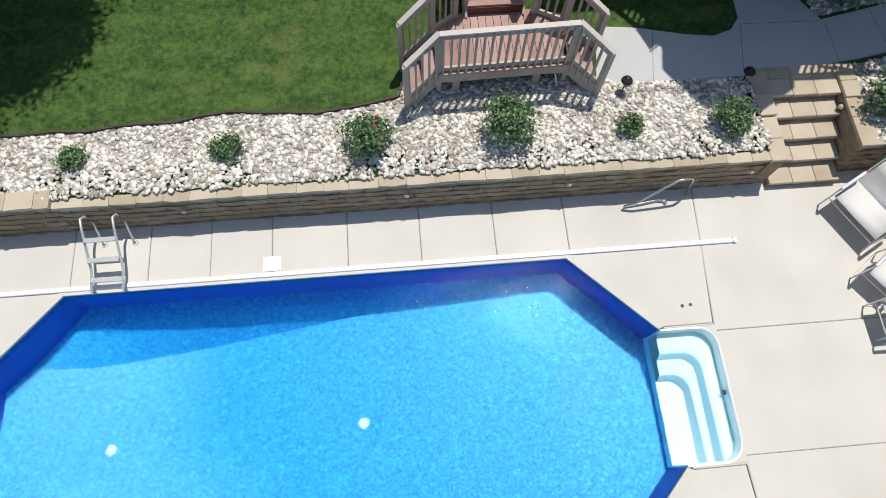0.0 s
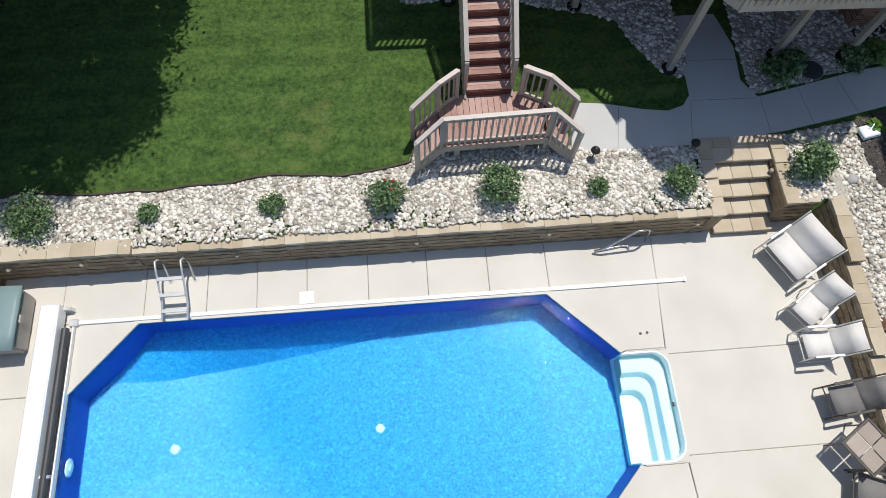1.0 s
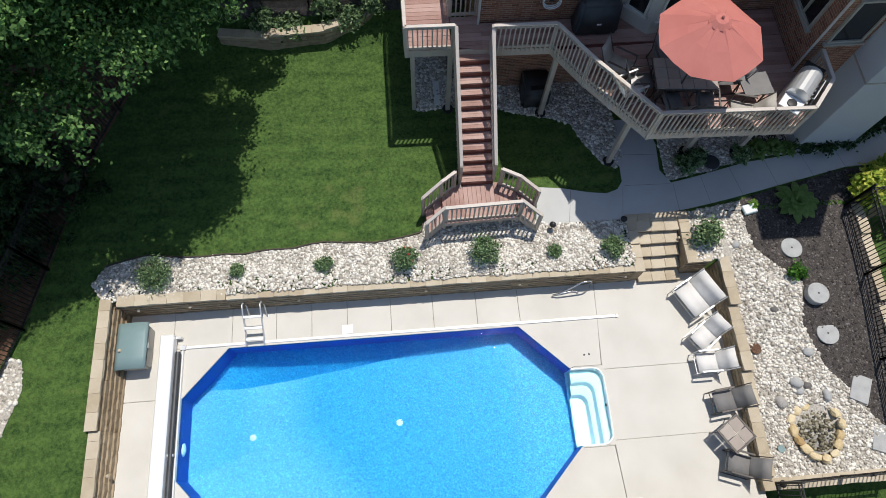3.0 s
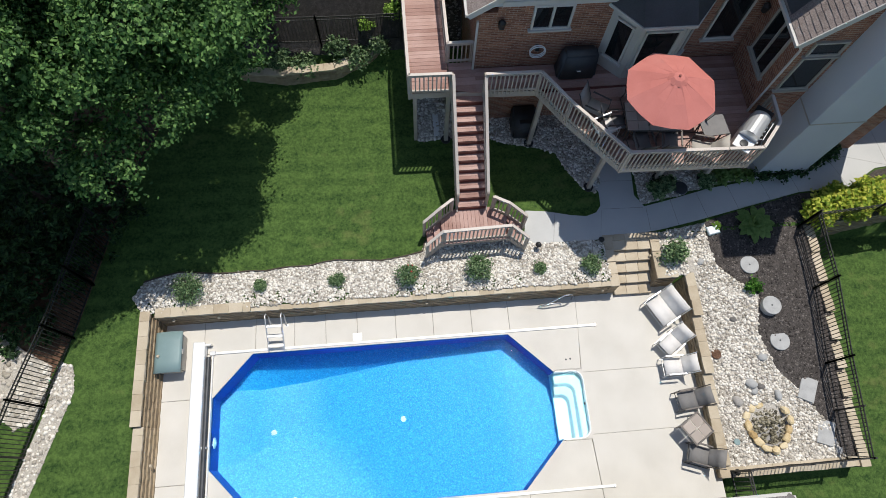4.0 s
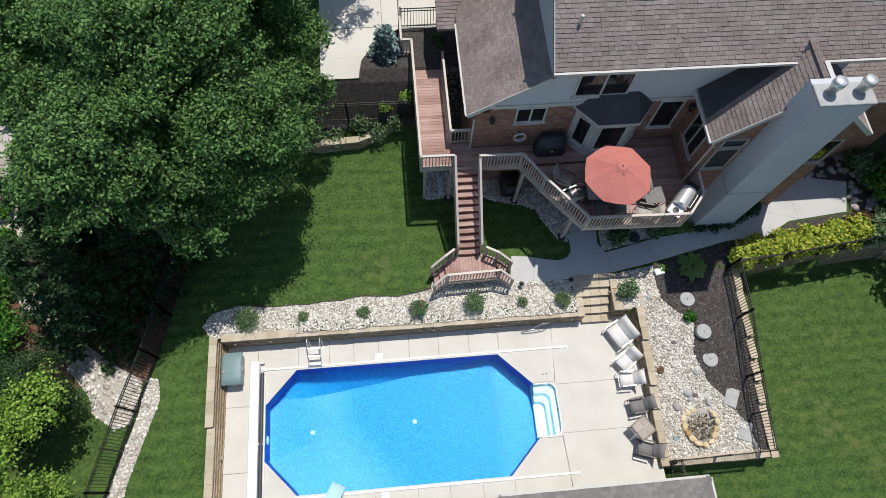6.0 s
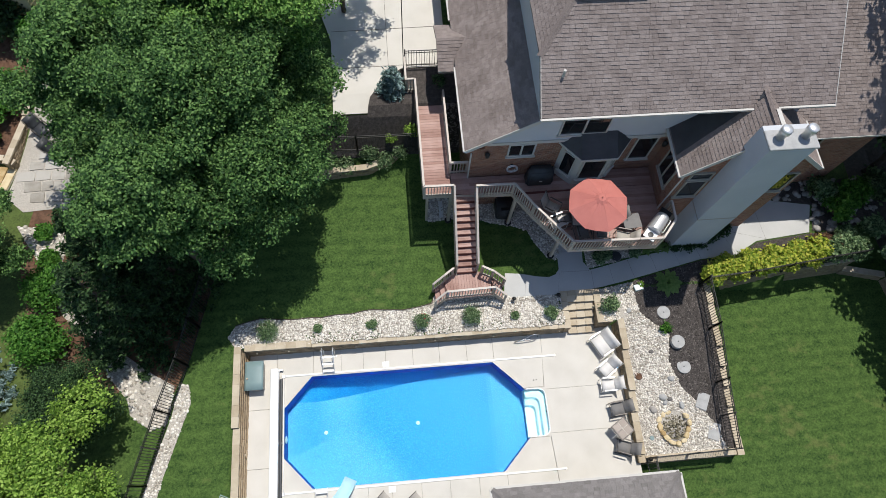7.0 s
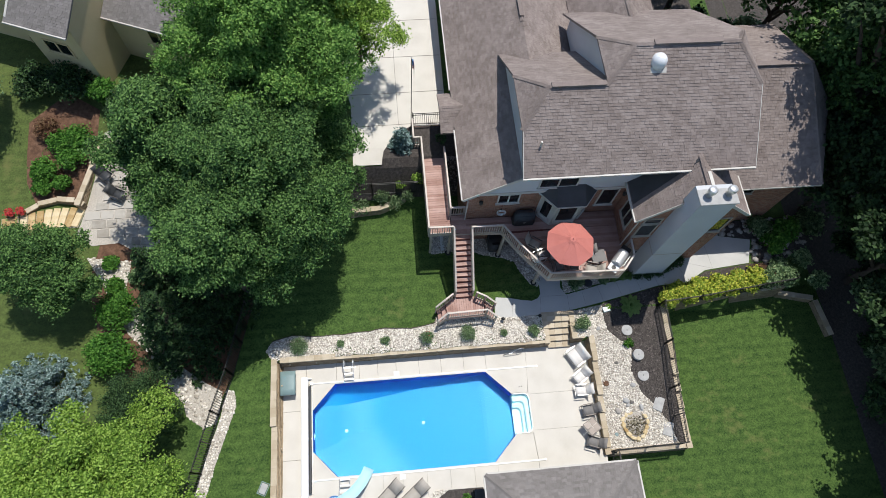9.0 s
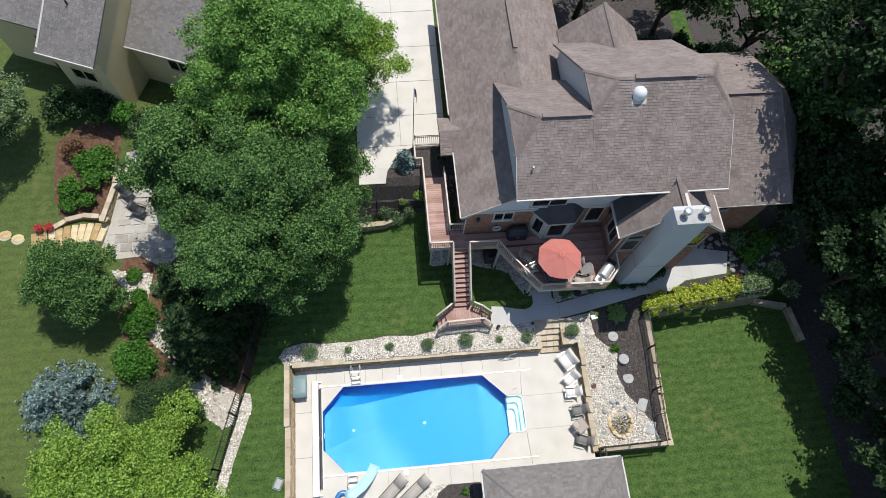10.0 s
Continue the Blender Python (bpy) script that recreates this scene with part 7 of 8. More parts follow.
for a, b2 in (((CX0, CY1, CZ), (rx0, ry, rz)), ((CX1, CY1, CZ), (rx1, ry, rz)), ((rx0, ry, rz), (rx1, ry, rz))):
    ridge_cap(ph, a, b2, material=M_SHINGLE_GREY)
gutter(ph, (CX1 + 0.05, CY0, CZ), (CX1 + 0.05, CY1, CZ))
gutter(ph, (CX0, CY1 + 0.05, CZ), (CX1, CY1 + 0.05, CZ))
gutter(ph, (CX0 - 0.05, CY0, CZ), (CX0 - 0.05, CY1, CZ))
part("wall", box(2.3, 7.7, -7.8, -3.6, -0.3, CZ - 0.1), M_TAN, ph)
for x in (1.5, 4.8, 8.1):
    part("porch_post", box(x - 0.07, x + 0.07, -2.45, -2.31, 0.0, CZ - 0.1), M_TRIM, ph)
SB = [(-1.5, -3.3), (1.2, -3.3), (1.2, -2.35), (-0.6, -2.32), (-1.2, -2.7)]
tagged(obj("mulch_patch", drape(SB, 0.0, 0.5, 0.02, 0.022), M_MULCH), "dark mulch patch beside the pool house", "planting bed", kind="structure")
SB2 = [(-1.9, -3.6), (-1.5, -3.3), (-1.2, -2.7), (-0.6, -2.32), (-1.3, -2.30), (-2.3, -3.1)]
scatter_stones("river_stones", SB2, 420, random.Random(39), 0.06, M_STONE, 0.0, zfun=lambda x, y: 0.02, label="loose pale stones beside the pool house")
shrub(0.3, -2.75, 0.3, 0.2, L_BOX, "small green plant in the mulch patch", 300, 0.05, 300, z=0.03)
ab = empty("metal_box", pose(0.95, -2.75, 0.03), "dark metal equipment box in the mulch", "box")
part("body", box(-0.25, 0.25, -0.3, 0.3, 0, 0.5, 0.02), M_BLACK, ab)
part("lid", box(-0.27, 0.27, -0.32, 0.32, 0.5, 0.53, 0.01), M_DGREY, ab)


# ---- black fences ----
_p = bmesh.new()
add_box(_p, -0.010, 0.010, -0.010, 0.010, 0.05, 1.20)
PICKET = bpy.data.meshes.new("picket")
_p.to_mesh(PICKET)
_p.free()
PICKET.materials.append(M_BLACK)


def fence(pts, label, gap=0.115, zf=ground_z, post=1.9, tall=1.2):
    k = tall / 1.2
    f = empty("metal_fence", pose(0, 0, 0), label, "fence")
    for a, b in zip(pts, pts[1:]):
        a, b = Vector(a), Vector(b)
        ln = (b - a).length
        za, zb = zf(*a), zf(*b)
        n = int(ln / gap)
        for i in range(n):
            t = (i + 0.5) / n
            p = a.lerp(b, t)
            shared("picket", PICKET, f, Matrix.Translation((p.x, p.y, lerp(za, zb, t))) @ Matrix.Diagonal((1, 1, k, 1)))
        for h in (0.14, tall - 0.18, tall - 0.04):
            part("rail", bar((*a, za + h), (*b, zb + h), 0.026, 0.034), M_BLACK, f)
        m = max(1, round(ln / post))
        for i in range(m + 1):
            p = a.lerp(b, i / m)
            z = lerp(za, zb, i / m)
            part("post", box(p.x - 0.028, p.x + 0.028, p.y - 0.028, p.y + 0.028, z - 0.1, z + tall + 0.06, 0.004), M_BLACK, f)
    return f


fence([(12.20, 6.35), (12.20, 4.2), (12.14, 1.8), (12.08, -1.14)], "black metal picket fence along the mulch bed", tall=1.37, zf=lambda x, y: lerp(-0.15, 0.80, smooth(-1.6, 6.2, y)))
fence([(12.08, -1.14), (8.35, -1.18)], "black metal picket fence at the garden's end", tall=1.37, zf=lambda x, y: -0.12)
fence([(8.30, -1.18), (8.30, -1.9)], "black metal garden gate", tall=1.37, zf=lambda x, y: -0.05)
fence([(12.20, 6.35), (14.5, 6.5), (20.4, 7.15)], "black metal picket fence behind yellow-green shrubs", zf=lambda x, y: 0.80, gap=0.14)
fence([(-10.25, 9.6), (-11.10, 6.0), (-11.50, 4.3), (-12.15, 2.3), (-12.95, -0.5), (-13.75, -3.4)], "black metal picket fence along the side lawn", tall=1.8)
fence([(-10.25, 9.6), (-8.2, 13.9)], "black metal picket fence under the trees", tall=1.8)
fence([(-6.6, 14.10), (-3.65, 14.00), (-0.85, 13.99)], "black metal picket fence across the bank", zf=lambda x, y: 2.0, tall=1.37)
fence([(-1.1, 17.36), (0.5, 17.36)], "black metal gate at the bridge head", zf=lambda x, y: D)

# ---- stone garden ----
rng_s = random.Random(51)
for x, y, r, h in ((10.20, 5.14, 0.31, 0.05), (10.58, 3.72, 0.31, 0.22), (10.74, 2.62, 0.32, 0.05)):
    s = empty("stepping_stone", pose(x, y, ground_z(x, y) + 0.01), "round grey concrete stepping stone in dark mulch", "paver", "round stepping stones")
    part("disc", lathe([(r, 0.0), (r, h - 0.01), (r - 0.012, h)], 28), M_PAVER, s)
    part("hub", lathe([(0.03, h), (0.025, h + 0.006)], 10), M_DGREY, s)
for x, y, a in ((11.36, 1.05, -28), (11.66, -0.30, -22)):
    s = empty("paving_slab", pose(x, y, ground_z(x, y) + 0.02, 0, 0, a), "rectangular grey paving slab laid in mulch", "paver", "paving slabs")
    part("slab", box(-0.26, 0.26, -0.38, 0.38, 0, 0.06, 0.01), M_PAVER, s)
    part("bedding", box(-0.28, 0.28, -0.40, 0.40, -0.05, 0.0), M_STONE_BED, s)
pond = empty("stone_fountain", pose(POND[0], POND[1], ground_z(*POND)), "ring of yellow sandstone blocks round a pebble pond", "pond")
for i in range(15):
    a = i * 6.283 / 15 + 0.15
    if 50 < math.degrees(a) % 360 < 100:
        continue
    rr = 0.66 + 0.05 * math.sin(3 * a)
    e = lump(rng_s, rng_s.uniform(0.13, 0.19), rng_s.uniform(0.09, 0.13), 0.11, 2, 0.2)
    for v in e.verts:
        v.co.z = max(-0.05, min(0.085, v.co.z))
    e.transform(pose(math.cos(a) * rr, math.sin(a) * rr * 1.05, 0.08 + (0.12 if -60 < math.degrees(a) - 20 < 50 else 0), 0, 0, math.degrees(a) + 90))
    part("rim_stone", e, M_SAND, pond)
part("basin", lathe([(0.62, -0.02), (0.62, 0.02), (0.05, 0.015)], 24), M_ROCK, pond)
pb = bmesh.new()
for i in range(260):
    a, q = rng_s.uniform(0, 6.28), 0.55 * math.sqrt(rng_s.random())
    k = rng_s.uniform(0.03, 0.07)
    bmesh.ops.create_icosphere(pb, subdivisions=1, radius=k, matrix=Matrix.Translation((math.cos(a) * q, math.sin(a) * q, 0.03 + 0.06 * rng_s.random())) @ Matrix.Diagonal((1, 0.8, 0.6, 1)))
tagged(part("pebble_fill", pb, M_POND, pond, "dark wet pebbles", True), kind="stuff")
for i, (x, y, r) in enumerate(((9.55, 1.35, 0.20), (9.85, 1.25, 0.14), (9.62, 1.12, 0.13), (9.0, 0.85, 0.20), (10.05, 2.15, 0.16), (8.55, 5.35, 0.14), (9.3, 3.4, 0.13), (11.95, -0.85, 0.14), (10.35, 0.95, 0.18))):
    e = lump(rng_s, r, r * 0.75, r * 0.6, 2, 0.2)
    e.transform(Matrix.Rotation(rng_s.uniform(0, 3), 4, "Z"))
    s = obj("boulder", e, M_ROCK if i in (1, 3, 6) else M_PAVER, True)
    s.matrix_world = pose(x, y, ground_z(x, y) + r * 0.35)
    tagged(s, "rounded grey boulder among pale stones" if i in (1, 3, 6) else "rounded pale boulder among river stones", "boulder", "boulders in the stone garden")
for x, y, r, m, lab in ((8.55, 2.35, 0.16, M_REDMULCH, "round brown drain grate in the stones"), (8.75, -0.35, 0.10, M_BOXLID, "round pale green valve lid in the stones")):
    s = empty("drain_cover", pose(x, y, ground_z(x, y) + 0.03), lab, "drain")
    part("grate", lathe([(r, 0.0), (r, 0.05), (r * 0.9, 0.06)], 20), m, s)
    part("collar", lathe([(r * 1.1, -0.02), (r * 1.1, 0.03)], 20), M_DGREY, s)
vb = empty("valve_box", pose(9.22, 6.42, ground_z(9.22, 6.42), 0, 0, 12), "pale green valve box lid beside the path", "valve box")
part("lid", box(-0.2, 0.2, -0.14, 0.14, 0.02, 0.09, 0.02), M_STEPW, vb)
part("rim", box(-0.22, 0.22, -0.16, 0.16, 0.0, 0.04, 0.01), M_BOXLID, vb)
mc = empty("drain_cover", pose(8.45, 8.05, 0.87), "dark round cover in the stone bed", "drain")
part("lid", lathe([(0.24, 0.0), (0.24, 0.04), (0.2, 0.05)], 20), M_DGREY, mc)
part("collar", lathe([(0.27, -0.01), (0.27, 0.02)], 20), M_ROCK, mc)

# ---- things on the deck ----
um = empty("parasol", pose(6.10, 8.38, D), "large coral red octagonal parasol over the table", "parasol")
R8, ZR, ZT = 1.24, 2.42, 2.98
for i in range(8):
    a0, a1 = radians(45 * i + 10), radians(45 * i + 55)
    bm = bmesh.new()
    pts = []
    for f, z in ((0.10, ZT), (0.55, lerp(ZT, ZR, 0.50) + 0.02), (1.0, ZR)):
        pts.append([bm.verts.new((math.cos(a) * R8 * f, math.sin(a) * R8 * f, z - (0.025 if k == 1 else 0))) for k, a in enumerate((a0, (a0 + a1) / 2, a1))])
        for k in (1,):
            pts[-1][1].co.x *= 0.94
            pts[-1][1].co.y *= 0.94
    for p, q in zip(pts, pts[1:]):
        for j in (0, 1):
            bm.faces.new((p[j], p[j + 1], q[j + 1], q[j]))
    r = bmesh.ops.extrude_face_region(bm, geom=bm.faces[:])
    bmesh.ops.translate(bm, vec=(0, 0, -0.006), verts=[g for g in r["geom"] if isinstance(g, bmesh.types.BMVert)])
    bmesh.ops.recalc_face_normals(bm, faces=bm.faces[:])
    part("canopy_panel", bm, M_CORAL, um)
    part("rib", tube([(0.05 * math.cos(a0), 0.05 * math.sin(a0), ZT - 0.02), (math.cos(a0) * R8, math.sin(a0) * R8, ZR - 0.02)], 0.011, 6), M_CHAIRMET, um)
part("vent_cap", lathe([(0.27, ZT - 0.075), (0.15, ZT + 0.02), (0.03, ZT + 0.05)], 8), M_CORAL, um, "small red vent canopy")
part("finial", lathe([(0.03, ZT + 0.05), (0.035, ZT + 0.09), (0.01, ZT + 0.12)], 10), M_CORAL, um)
part("pole", cylinder((0, 0, 0), (0, 0, ZT), 0.022), M_CHAIRMET, um)
part("base", lathe([(0.25, 0.0), (0.25, 0.05), (0.06, 0.10)], 18), M_CHAIRMET, um)
dt = empty("dining_table", pose(6.28, 8.68, D, 0, 0, -4), "tan tile-topped outdoor dining table", "table")
for i in range(5):
    for j in range(3):
        part("tile", box(-0.78 + 0.312 * i, -0.78 + 0.312 * i + 0.30, -0.47 + 0.312 * j, -0.47 + 0.312 * j + 0.30, 0.70, 0.735, 0.004), M_TILE, dt)
part("top_frame", box(-0.80, 0.80, -0.49, 0.49, 0.66, 0.70, 0.01), M_CHAIRMET, dt)
for x in (-0.68, 0.68):
    for y in (-0.38, 0.38):
        part("leg", cylinder((x, y, 0), (x, y, 0.66), 0.025, 8), M_CHAIRMET, dt)
for x, y, a in ((5.15, 8.75, 0), (5.95, 7.95, 95), (6.75, 7.92, 80), (7.55, 8.72, 180), (6.0, 9.5, -90), (6.75, 9.5, -90)):
    sling_chair(x, y, a, M_FABRIC_G, "dark-framed sling dining chair at the tiled table", z=D, w=0.52, group="chairs round the deck table", lean=0.18)
sling_chair(7.75, 7.68, 165, M_FABRIC_T, "pale cushioned sling chair by the railing", z=D, w=0.55, group="chairs round the deck table")
sling_chair(4.72, 9.35, -35, M_FABRIC_T, "beige sling chair in the deck's corner", z=D, w=0.55, group="chairs in the deck corner")
sling_chair(4.85, 8.55, 20, M_FABRIC_W, "pale sling chair beside the deck railing", z=D, w=0.55, group="chairs in the deck corner")
wt = empty("wicker_table", pose(8.08, 8.32, D, 0, 0, 5), "low grey woven table with a flat top", "table")
part("top", prism([(-0.38, -0.32), (0.38, -0.32), (0.38, 0.34), (-0.38, 0.34)], 0.56, 0.60), M_FABRIC_G, wt)
for x, y in ((-0.25, -0.2), (0.2, -0.25), (0.2, 0.25), (-0.22, 0.25)):
    part("leg", cylinder((x, y, 0), (x, y, 0.56), 0.025, 8), M_CHAIRMET, wt)
gr = empty("gas_grill", pose(9.08, 8.02, D, 0, 0, 48), "stainless steel gas grill with a dark cooktop and folded shelf", "grill")
part("cabinet", box(-0.42, 0.42, -0.28, 0.28, 0.10, 0.82, 0.02), M_ALU, gr)
bm = bmesh.new()
rows = [[bm.verts.new((x, p.y, p.z)) for x in (-0.42, 0.42)] for p in arc((0, 0.0, 0.86), 0.28, -8, 188, 10, "yz")]
for p, q in zip(rows, rows[1:]):
    bm.faces.new((p[0], p[1], q[1], q[0]))
bm.faces.new([p[0] for p in rows])
bm.faces.new([p[1] for p in rows][::-1])
bmesh.ops.recalc_face_normals(bm, faces=bm.faces[:])
part("hood", bm, M_ALU, gr)
part("hood_handle", tube([(-0.34, -0.30, 0.98), (-0.34, -0.36, 0.99), (0.34, -0.36, 0.99), (0.34, -0.30, 0.98)], 0.015, 6), M_ALU, gr)
part("side_shelf", box(-0.86, -0.44, -0.26, 0.26, 0.80, 0.84, 0.01), M_WHITE, gr)
part("side_burner", lathe([(0.12, 0.84), (0.12, 0.87), (0.04, 0.88)], 16, Matrix.Translation((-0.65, 0, 0))), M_BLACK, gr)
part("side_shelf", box(0.44, 0.82, -0.26, 0.26, 0.80, 0.84, 0.01), M_BLACK, gr)
for i in range(5):
    k = lathe([(0.03, 0.0), (0.025, 0.04)], 10, Matrix.Translation((-0.32 + 0.16 * i, -0.29, 0.74)) @ Matrix.Rotation(radians(90), 4, "X"))
    part("knob", k, M_ALU, gr)
for x in (-0.36, 0.36):
    for y in (-0.22, 0.22):
        part("caster", cylinder((x - 0.02, y, 0.05), (x + 0.02, y, 0.05), 0.05), M_BLACK, gr)
cg = empty("covered_grill", pose(4.45, 10.88, D), "grill under a black fabric cover against the brick wall", "grill")
b = bmesh.new()
add_box(b, -0.62, 0.62, -0.33, 0.30, 0.0, 1.05)
for v in b.verts:
    if v.co.z > 0.5:
        v.co.x *= 0.84
        v.co.y *= 0.72
bmesh.ops.bevel(b, geom=b.edges[:], offset=0.09, segments=3, affect="EDGES")
part("cover", b, M_DGREY, cg, "", True)
part("strap", box(-0.06, 0.06, -0.345, -0.32, 0.45, 0.48), M_WHITE, cg)
hr = empty("hose_reel", pose(3.18, WY - 0.16, D + 0.62), "coiled white garden hose on a wall reel", "hose")
for k in range(4):
    part("coil", tube(arc((0, -0.03 * k, 0.25), 0.22 + 0.02 * (k % 2), 0, 350, 20, "xz"), 0.014, 6, True), M_WHITE, hr)
part("bracket", box(-0.06, 0.06, 0.0, 0.16, 0.2, 0.32), M_BLACK, hr)
hr = empty("hose_reel", pose(-1.02, 15.45, D - 0.4), "coiled green garden hose hung on the railing", "hose")
for k in range(5):
    part("coil", tube(arc((0, 0, 0.10 + 0.03 * k), 0.22 + 0.02 * (k % 2), 0, 350, 20, "xy"), 0.016, 6, True), M_HOSEG, hr)
part("bracket", box(-0.2, 0.2, -0.12, 0.12, 0.0, 0.08), M_TILE, hr)
st = empty("storage_bin", pose(3.25, 11.35 - 0.55, ground_z(3.25, 10.8)), "dark grey wheeled bin below the deck", "bin")
b = bmesh.new()
add_box(b, -0.42, 0.42, -0.45, 0.40, 0.0, 0.85)
for v in b.verts:
    if v.co.z > 0.5 and v.co.y < 0:
        v.co.z -= 0.2
bmesh.ops.bevel(b, geom=b.edges[:], offset=0.06, segments=2, affect="EDGES")
part("body", b, M_DGREY, st, "", True)
part("handle", box(-0.22, 0.22, -0.35, -0.18, 0.80, 0.83, 0.01), M_BLACK, st)
part("downspout_pad", box(-3.15, -2.95, -0.15, 0.75, -0.02, 0.05, 0.01), M_WHITE, st)
FH = 5.8
fp = empty("flagpole", pose(-1.18, 17.35, D), "black pole with a red and white striped flag", "flag")
part("pole", cylinder((0, 0, -0.2), (0, 0, FH), 0.022, 10), M_BLACK, fp)
part("finial", lathe([(0.02, FH), (0.04, FH + 0.04), (0.01, FH + 0.1)], 10), M_ALU, fp)
for i in range(7):
    bm = bmesh.new()
    y0, y1 = FH - 0.1 - 0.085 * i, FH - 0.1 - 0.085 * (i + 1)
    cols = []
    for k in range(7):
        t = k / 6
        x = 0.03 + 0.16 * t + 0.05 * math.sin(5 * t)
        cols.append([bm.verts.new((x, 0.07 * math.sin(9 * t), z - 0.75 * t)) for z in (y0, y1)])
    for p, q in zip(cols, cols[1:]):
        bm.faces.new((p[0], p[1], q[1], q[0]))
    part("stripe", bm, M_FLAGR if i % 2 == 0 else M_WHITE, fp)
bm = bmesh.new()
add_box(bm, 0.03, 0.10, -0.02, 0.05, FH - 0.48, FH - 0.12)
part("canton", bm, M_BLUEF, fp, "dark blue flag corner")
hb = empty("hanging_basket", pose(0.35, 15.75, D + 0.95), "hanging basket of dark foliage by the bridge", "plant")
part("bowl", lathe([(0.05, -0.2), (0.18, -0.1), (0.2, 0.0)], 12), M_BARK, hb)
V, F = leaf_cloud([(0, 0, 0.05, 0.28, 0.28, 0.2)], 400, 0.05, random.Random(9), 8, 0.05)
leaf_mesh("foliage", V, F, L_DARK, hb)
part("hook", tube([(0, 0, 0.0), (0, 0, 0.5), (0.1, 0, 0.62)], 0.01, 6), M_BLACK, hb)

# ---- the neighbour's house and patio to the north-west ----
nh = empty("neighbour_house", pose(-19.35, 21.6, 1.0, 0, 0, -21), "tan stucco two-storey house with grey shingle roofs", "house")


def nbox(name, x0, x1, y0, y1, z0, z1, m, label=""):
    return part(name, box(x0, x1, y0, y1, z0, z1), m, nh, label)


nbox("wall", -3.2, 0.0, 0.5, 9.0, -0.5, 6.3, M_TAN)
nbox("wall", -9.0, -3.2, 2.2, 10.0, -0.5, 6.0, M_TAN)
nbox("wall", 0.0, 5.4, 3.2, 10.0, -0.5, 5.1, M_TAN)
roof_slope(nh, [(-3.5, 0.0, 6.3), (0.15, 0.0, 6.3), (0.15, 5.5, 9.6), (-3.5, 5.5, 9.6)], M_SHINGLE_GREY)
roof_slope(nh, [(-9.2, 1.7, 6.0), (-3.3, 1.7, 6.0), (-3.3, 6.5, 8.9), (-7.5, 6.5, 8.9)], M_SHINGLE_GREY)
roof_slope(nh, [(0.1, 2.75, 5.1), (5.7, 2.75, 5.1), (5.7, 7.0, 7.7), (0.1, 7.0, 7.7)], M_SHINGLE_GREY)
roof_slope(nh, [(0.15, 11.0, 6.3), (-3.5, 11.0, 6.3), (-3.5, 5.5, 9.6), (0.15, 5.5, 9.6)], M_SHINGLE_GREY)
roof_slope(nh, [(5.7, 12.0, 4.7), (0.1, 12.0, 4.7), (0.1, 7.0, 7.7), (5.7, 7.0, 7.7)], M_SHINGLE_GREY)
V, F = lay_rows([(0.02, 0.5, -0.3), (0.02, 9.0, -0.3), (0.02, 9.0, 6.4), (0.02, 5.5, 9.4), (0.02, 0.5, 6.4)], 0.20, 0, 0.03, ROOF_RNG)
mesh_part("lap_siding", V, F, M_TAN, nh, "tan lap siding on the side wall")
gutter(nh, (-3.5, -0.05, 6.3), (0.15, -0.05, 6.3))
gutter(nh, (0.1, 2.70, 5.1), (5.7, 2.70, 5.1))
part("valley_flashing", bar((-3.4, 0.2, 6.45), (-3.4, 5.4, 9.6), 0.12, 0.03), M_TRIM, nh, "white metal valley")
for x, y, z, w, h, k in ((-1.6, 0.5, 3.9, 1.6, 1.0, 2), (-1.6, 0.5, 0.9, 1.7, 1.2, 2), (-5.2, 2.2, 3.6, 1.4, 1.0, 2), (-5.2, 2.2, 0.9, 1.5, 1.2, 2), (3.0, 3.2, 3.3, 1.4, 1.1, 2), (3.0, 3.2, 0.6, 1.8, 1.4, 2)):
    window(nh, pose(x, y, z, 0, 0, 180), w, h, k, fr=M_TAN)
part("roof_vent", tube([(-2.0, 2.6, 7.7), (-2.0, 2.6, 8.15)], 0.06, 8), M_BLACK, nh)

PATIO = wobble([(-20.26, 14.6), (-20.6, 13.1), (-19.7, 12.3), (-18.2, 12.4), (-16.8, 11.5), (-15.6, 12.6), (-15.4, 17.2), (-17.6, 19.6), (-19.3, 19.2)], 0.03, 1.0, rng_b)
patio = tagged(obj("patio", drape(PATIO, 0.03, 0.8), M_STONE_BED), "pale flagstone patio on the neighbour's lawn", "patio", kind="structure")
rng_f = random.Random(77)
for j in range(14):
    y, x = 11.6 + 0.58 * j, -20.9 + 0.3 * (j % 2)
    while x < -15.4:
        w = rng_f.uniform(0.55, 0.95)
        if all(inside(q, PATIO) for q in ((x, y), (x + w, y), (x, y + 0.56), (x + w, y + 0.56))):
            q = [(x + 0.02 + rng_f.uniform(0, 0.04), y + 0.02), (x + w - 0.02, y + 0.02 + rng_f.uniform(0, 0.05)), (x + w - 0.02 - rng_f.uniform(0, 0.05), y + 0.55), (x + 0.02, y + 0.55 - rng_f.uniform(0, 0.04))]
            z = ground_z(x + w / 2, y + 0.28)
            part("flagstone", prism(q, z - 0.02, z + 0.055 + rng_f.uniform(0, 0.006)), M_FLAG, patio)
        x += w
build_wall("patio_wall", [(-19.4, 19.3), (-19.75, 17.2), (-20.3, 14.55)], [1.75, 1.65], 0.7, "low dark stone wall round the patio", rng=random.Random(12), side=-1)
build_wall("step_wall", [(-20.3, 14.60), (-20.8, 14.92), (-21.8, 15.07), (-22.8, 14.86), (-23.4, 14.48)], [1.45, 1.4, 1.3, 1.2], 0.7, "low curved stone wall behind the garden steps", rng=random.Random(13), side=-1)
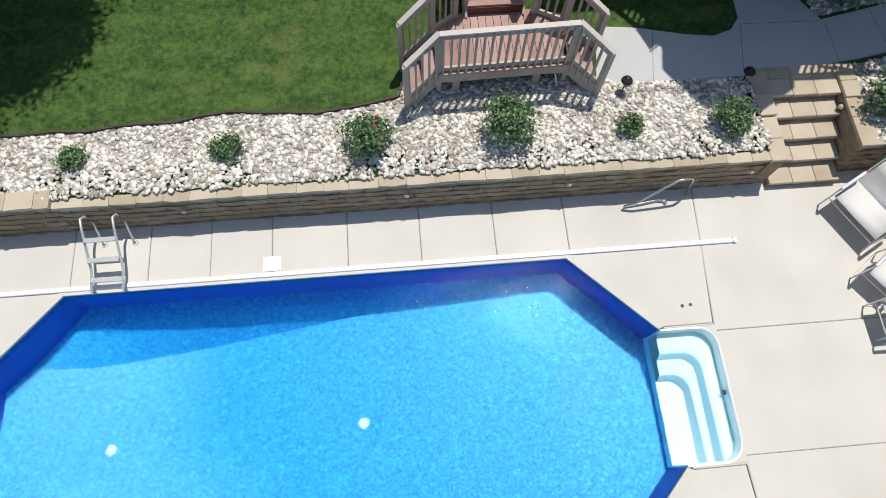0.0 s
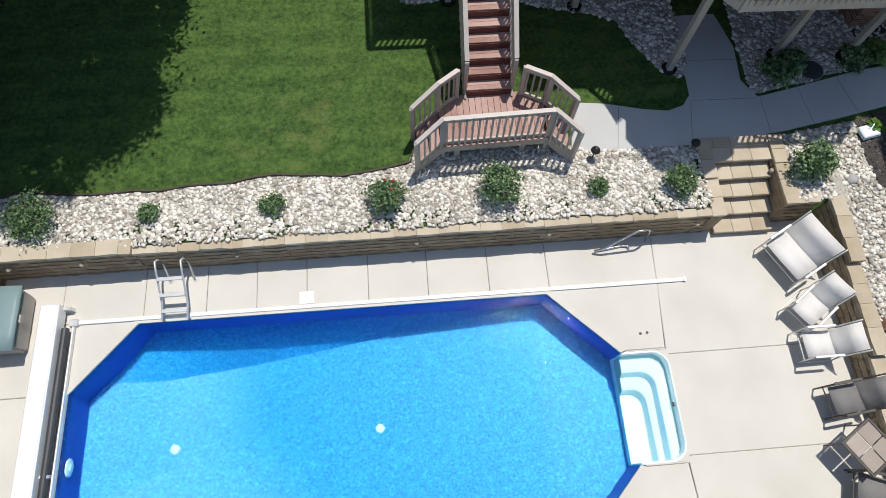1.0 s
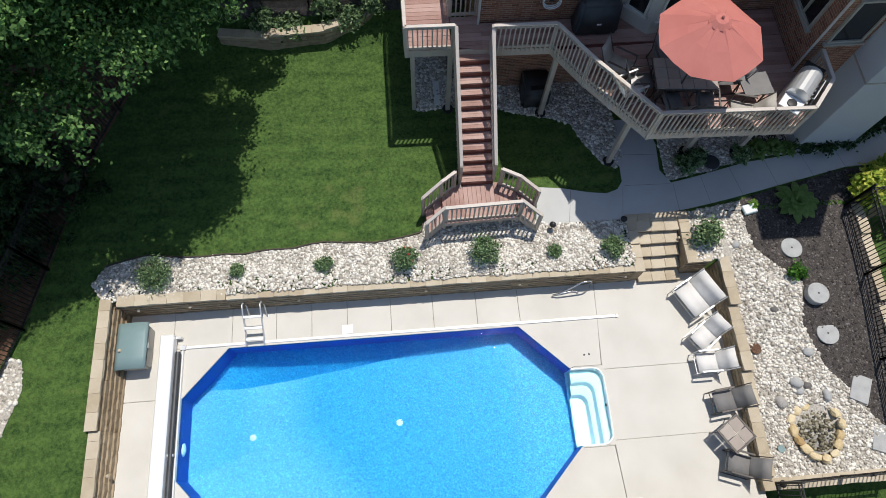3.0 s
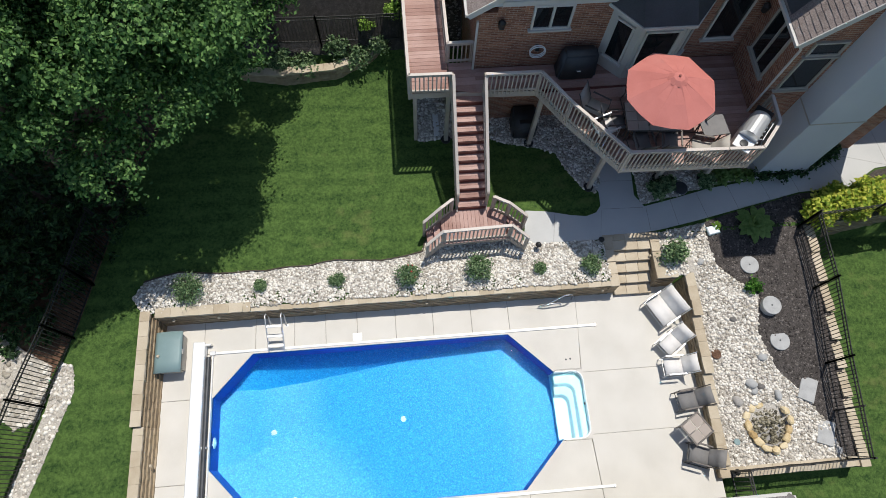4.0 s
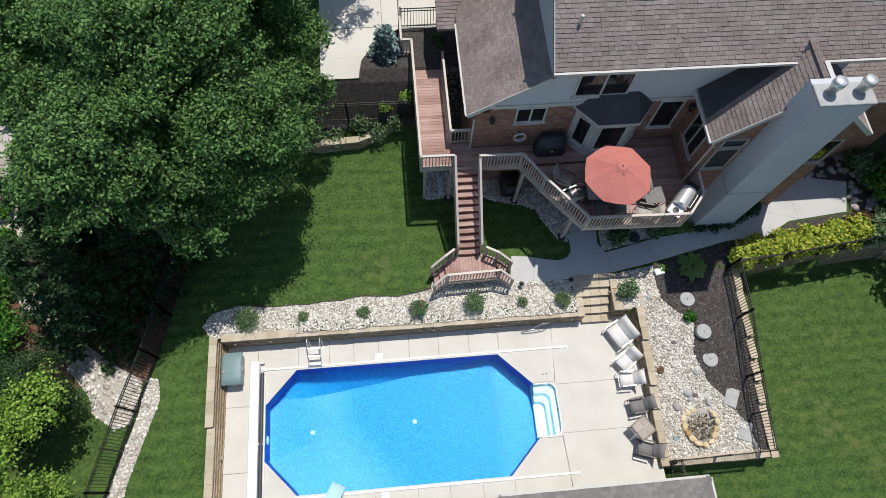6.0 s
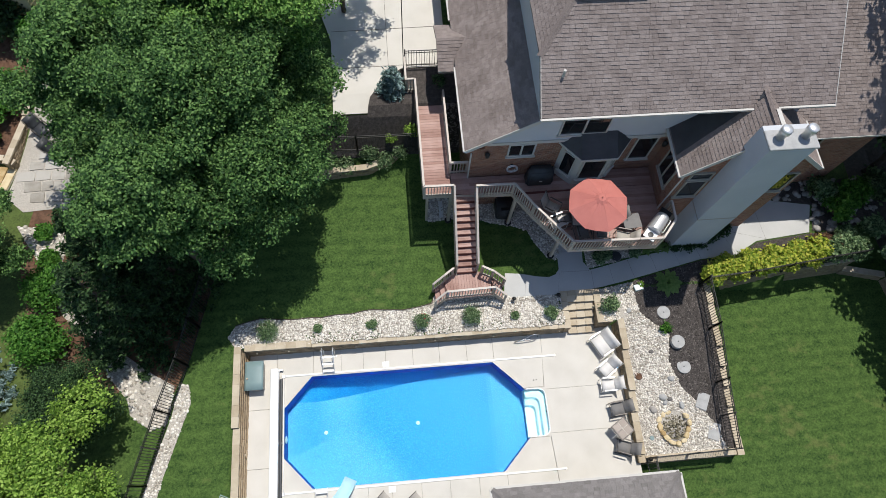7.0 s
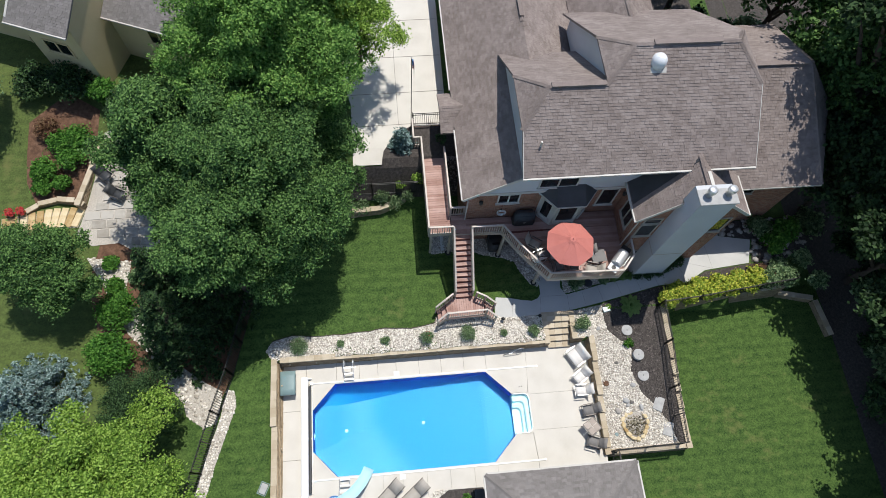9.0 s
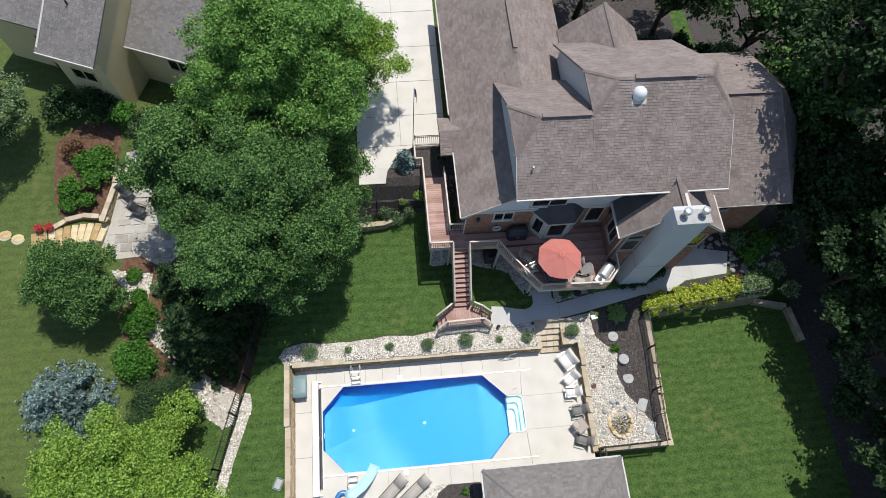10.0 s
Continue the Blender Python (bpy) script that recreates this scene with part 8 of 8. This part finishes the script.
for i in range(8):
    x = -20.62 - 0.42 * i
    y = 14.15 + 0.18 * math.sin(math.pi * i / 8) - 0.05 * i
    s = empty("stone_step", pose(x, y, ground_z(x, y) + 0.02, 0, 0, -16 + 4 * i), "yellow sandstone garden step", "step", "sandstone steps")
    part("block", box(-0.19, 0.19, -0.62, 0.62, -0.06, 0.10, 0.02), M_SAND, s)
    part("bedding", box(-0.21, 0.21, -0.65, 0.65, -0.08, 0.02), M_STONE_BED, s)
x, y = -24.35, 13.85
s = empty("stone_step", pose(x, y, ground_z(x, y) + 0.02, 0, 0, 8), "broad yellow sandstone garden step", "step", "sandstone steps")
part("block", box(-0.42, 0.42, -0.5, 0.5, -0.06, 0.08, 0.03), M_SAND, s)
part("bedding", box(-0.45, 0.45, -0.53, 0.53, -0.08, 0.02), M_STONE_BED, s)
for x, y in ((-25.6, 14.1), (-26.4, 14.4)):
    s = empty("stone_step", pose(x, y, ground_z(x, y)), "flat sandstone stepping stone in the lawn", "step", "sandstone steps")
    e = lump(rng_s, 0.4, 0.3, 0.06, 2, 0.15)
    part("block", e, M_SAND, s)
    part("bedding", lathe([(0.42, -0.05), (0.42, 0.0)], 12), M_STONE_BED, s)
for x, y, a in ((-19.15, 16.5, -40), (-18.4, 15.3, -25), (-18.0, 17.5, -70)):
    sling_chair(x, y, a, M_DGREY, "dark wicker armchair on the neighbour's patio", z=ground_z(x, y) + 0.04, w=0.66, group="patio armchairs")
for x, y in ((-24.3, 14.5), (-23.7, 14.55)):
    s = empty("flower_pot", pose(x, y, ground_z(x, y)), "pot of red flowers beside the stone steps", "flower pot", "flower pots")
    part("pot", lathe([(0.14, 0), (0.2, 0.3), (0.18, 0.31)], 14), M_BRICK, s)
    V, F = leaf_cloud([(0, 0, 0.42, 0.22, 0.22, 0.16)], 260, 0.05, random.Random(4), 8, 0.05)
    leaf_mesh("blossom", V, F, M_FLAGR, s)
NB = [(-23.6, 20.0), (-21.5, 21.8), (-19.6, 20.6), (-19.8, 17.4), (-20.4, 14.9), (-21.8, 15.2), (-22.8, 15.0), (-23.1, 15.2), (-23.65, 16.4), (-23.7, 17.6)]
tagged(obj("brown_mulch_bed", drape(NB, 0.02, 0.6), M_REDMULCH), "brown mulch bed beside the neighbour's patio", "planting bed", kind="structure")
rk = empty("garden_rock", pose(-27.0, 10.8, ground_z(-27, 10.8)), "flat pale rock on the far lawn", "rock")
part("rock", lump(rng_s, 0.35, 0.25, 0.12, 2), M_STONE, rk)
part("moss", lump(rng_s, 0.30, 0.2, 0.11, 2), M_STONE, rk)
# stone edging at the end of the east hedge
build_wall("lawn_edge_wall", [(20.5, 6.9), (22.6, 6.4), (22.9, 4.2)], [-0.45, -0.5], -1.3, "low grey stone wall at the lawn's end", rng=random.Random(14), side=1)
build_wall("hedge_wall", [(12.62, 6.32), (20.5, 6.95)], [0.62], -1.3, "block wall below the yellow-green shrubs", rng=random.Random(15), side=1)

# dark ground sheets below the woods, in the mulch colour
WOOD_E = [(23.2, -14.0), (60.0, -14.0), (60.0, 22.0), (22.9, 22.0), (22.6, 12.0), (23.4, 6.0)]
tagged(obj("wood_floor", drape(WOOD_E, 0.03, 2.0), M_MULCH), "dark ground sheet under the eastern trees", "wood floor", kind="structure")
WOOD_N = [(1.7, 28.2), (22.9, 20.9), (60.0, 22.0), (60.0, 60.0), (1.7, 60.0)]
tagged(obj("wood_floor", drape(WOOD_N, 0.05, 2.0), M_MULCH), "dark ground sheet behind the house", "wood floor", kind="structure")
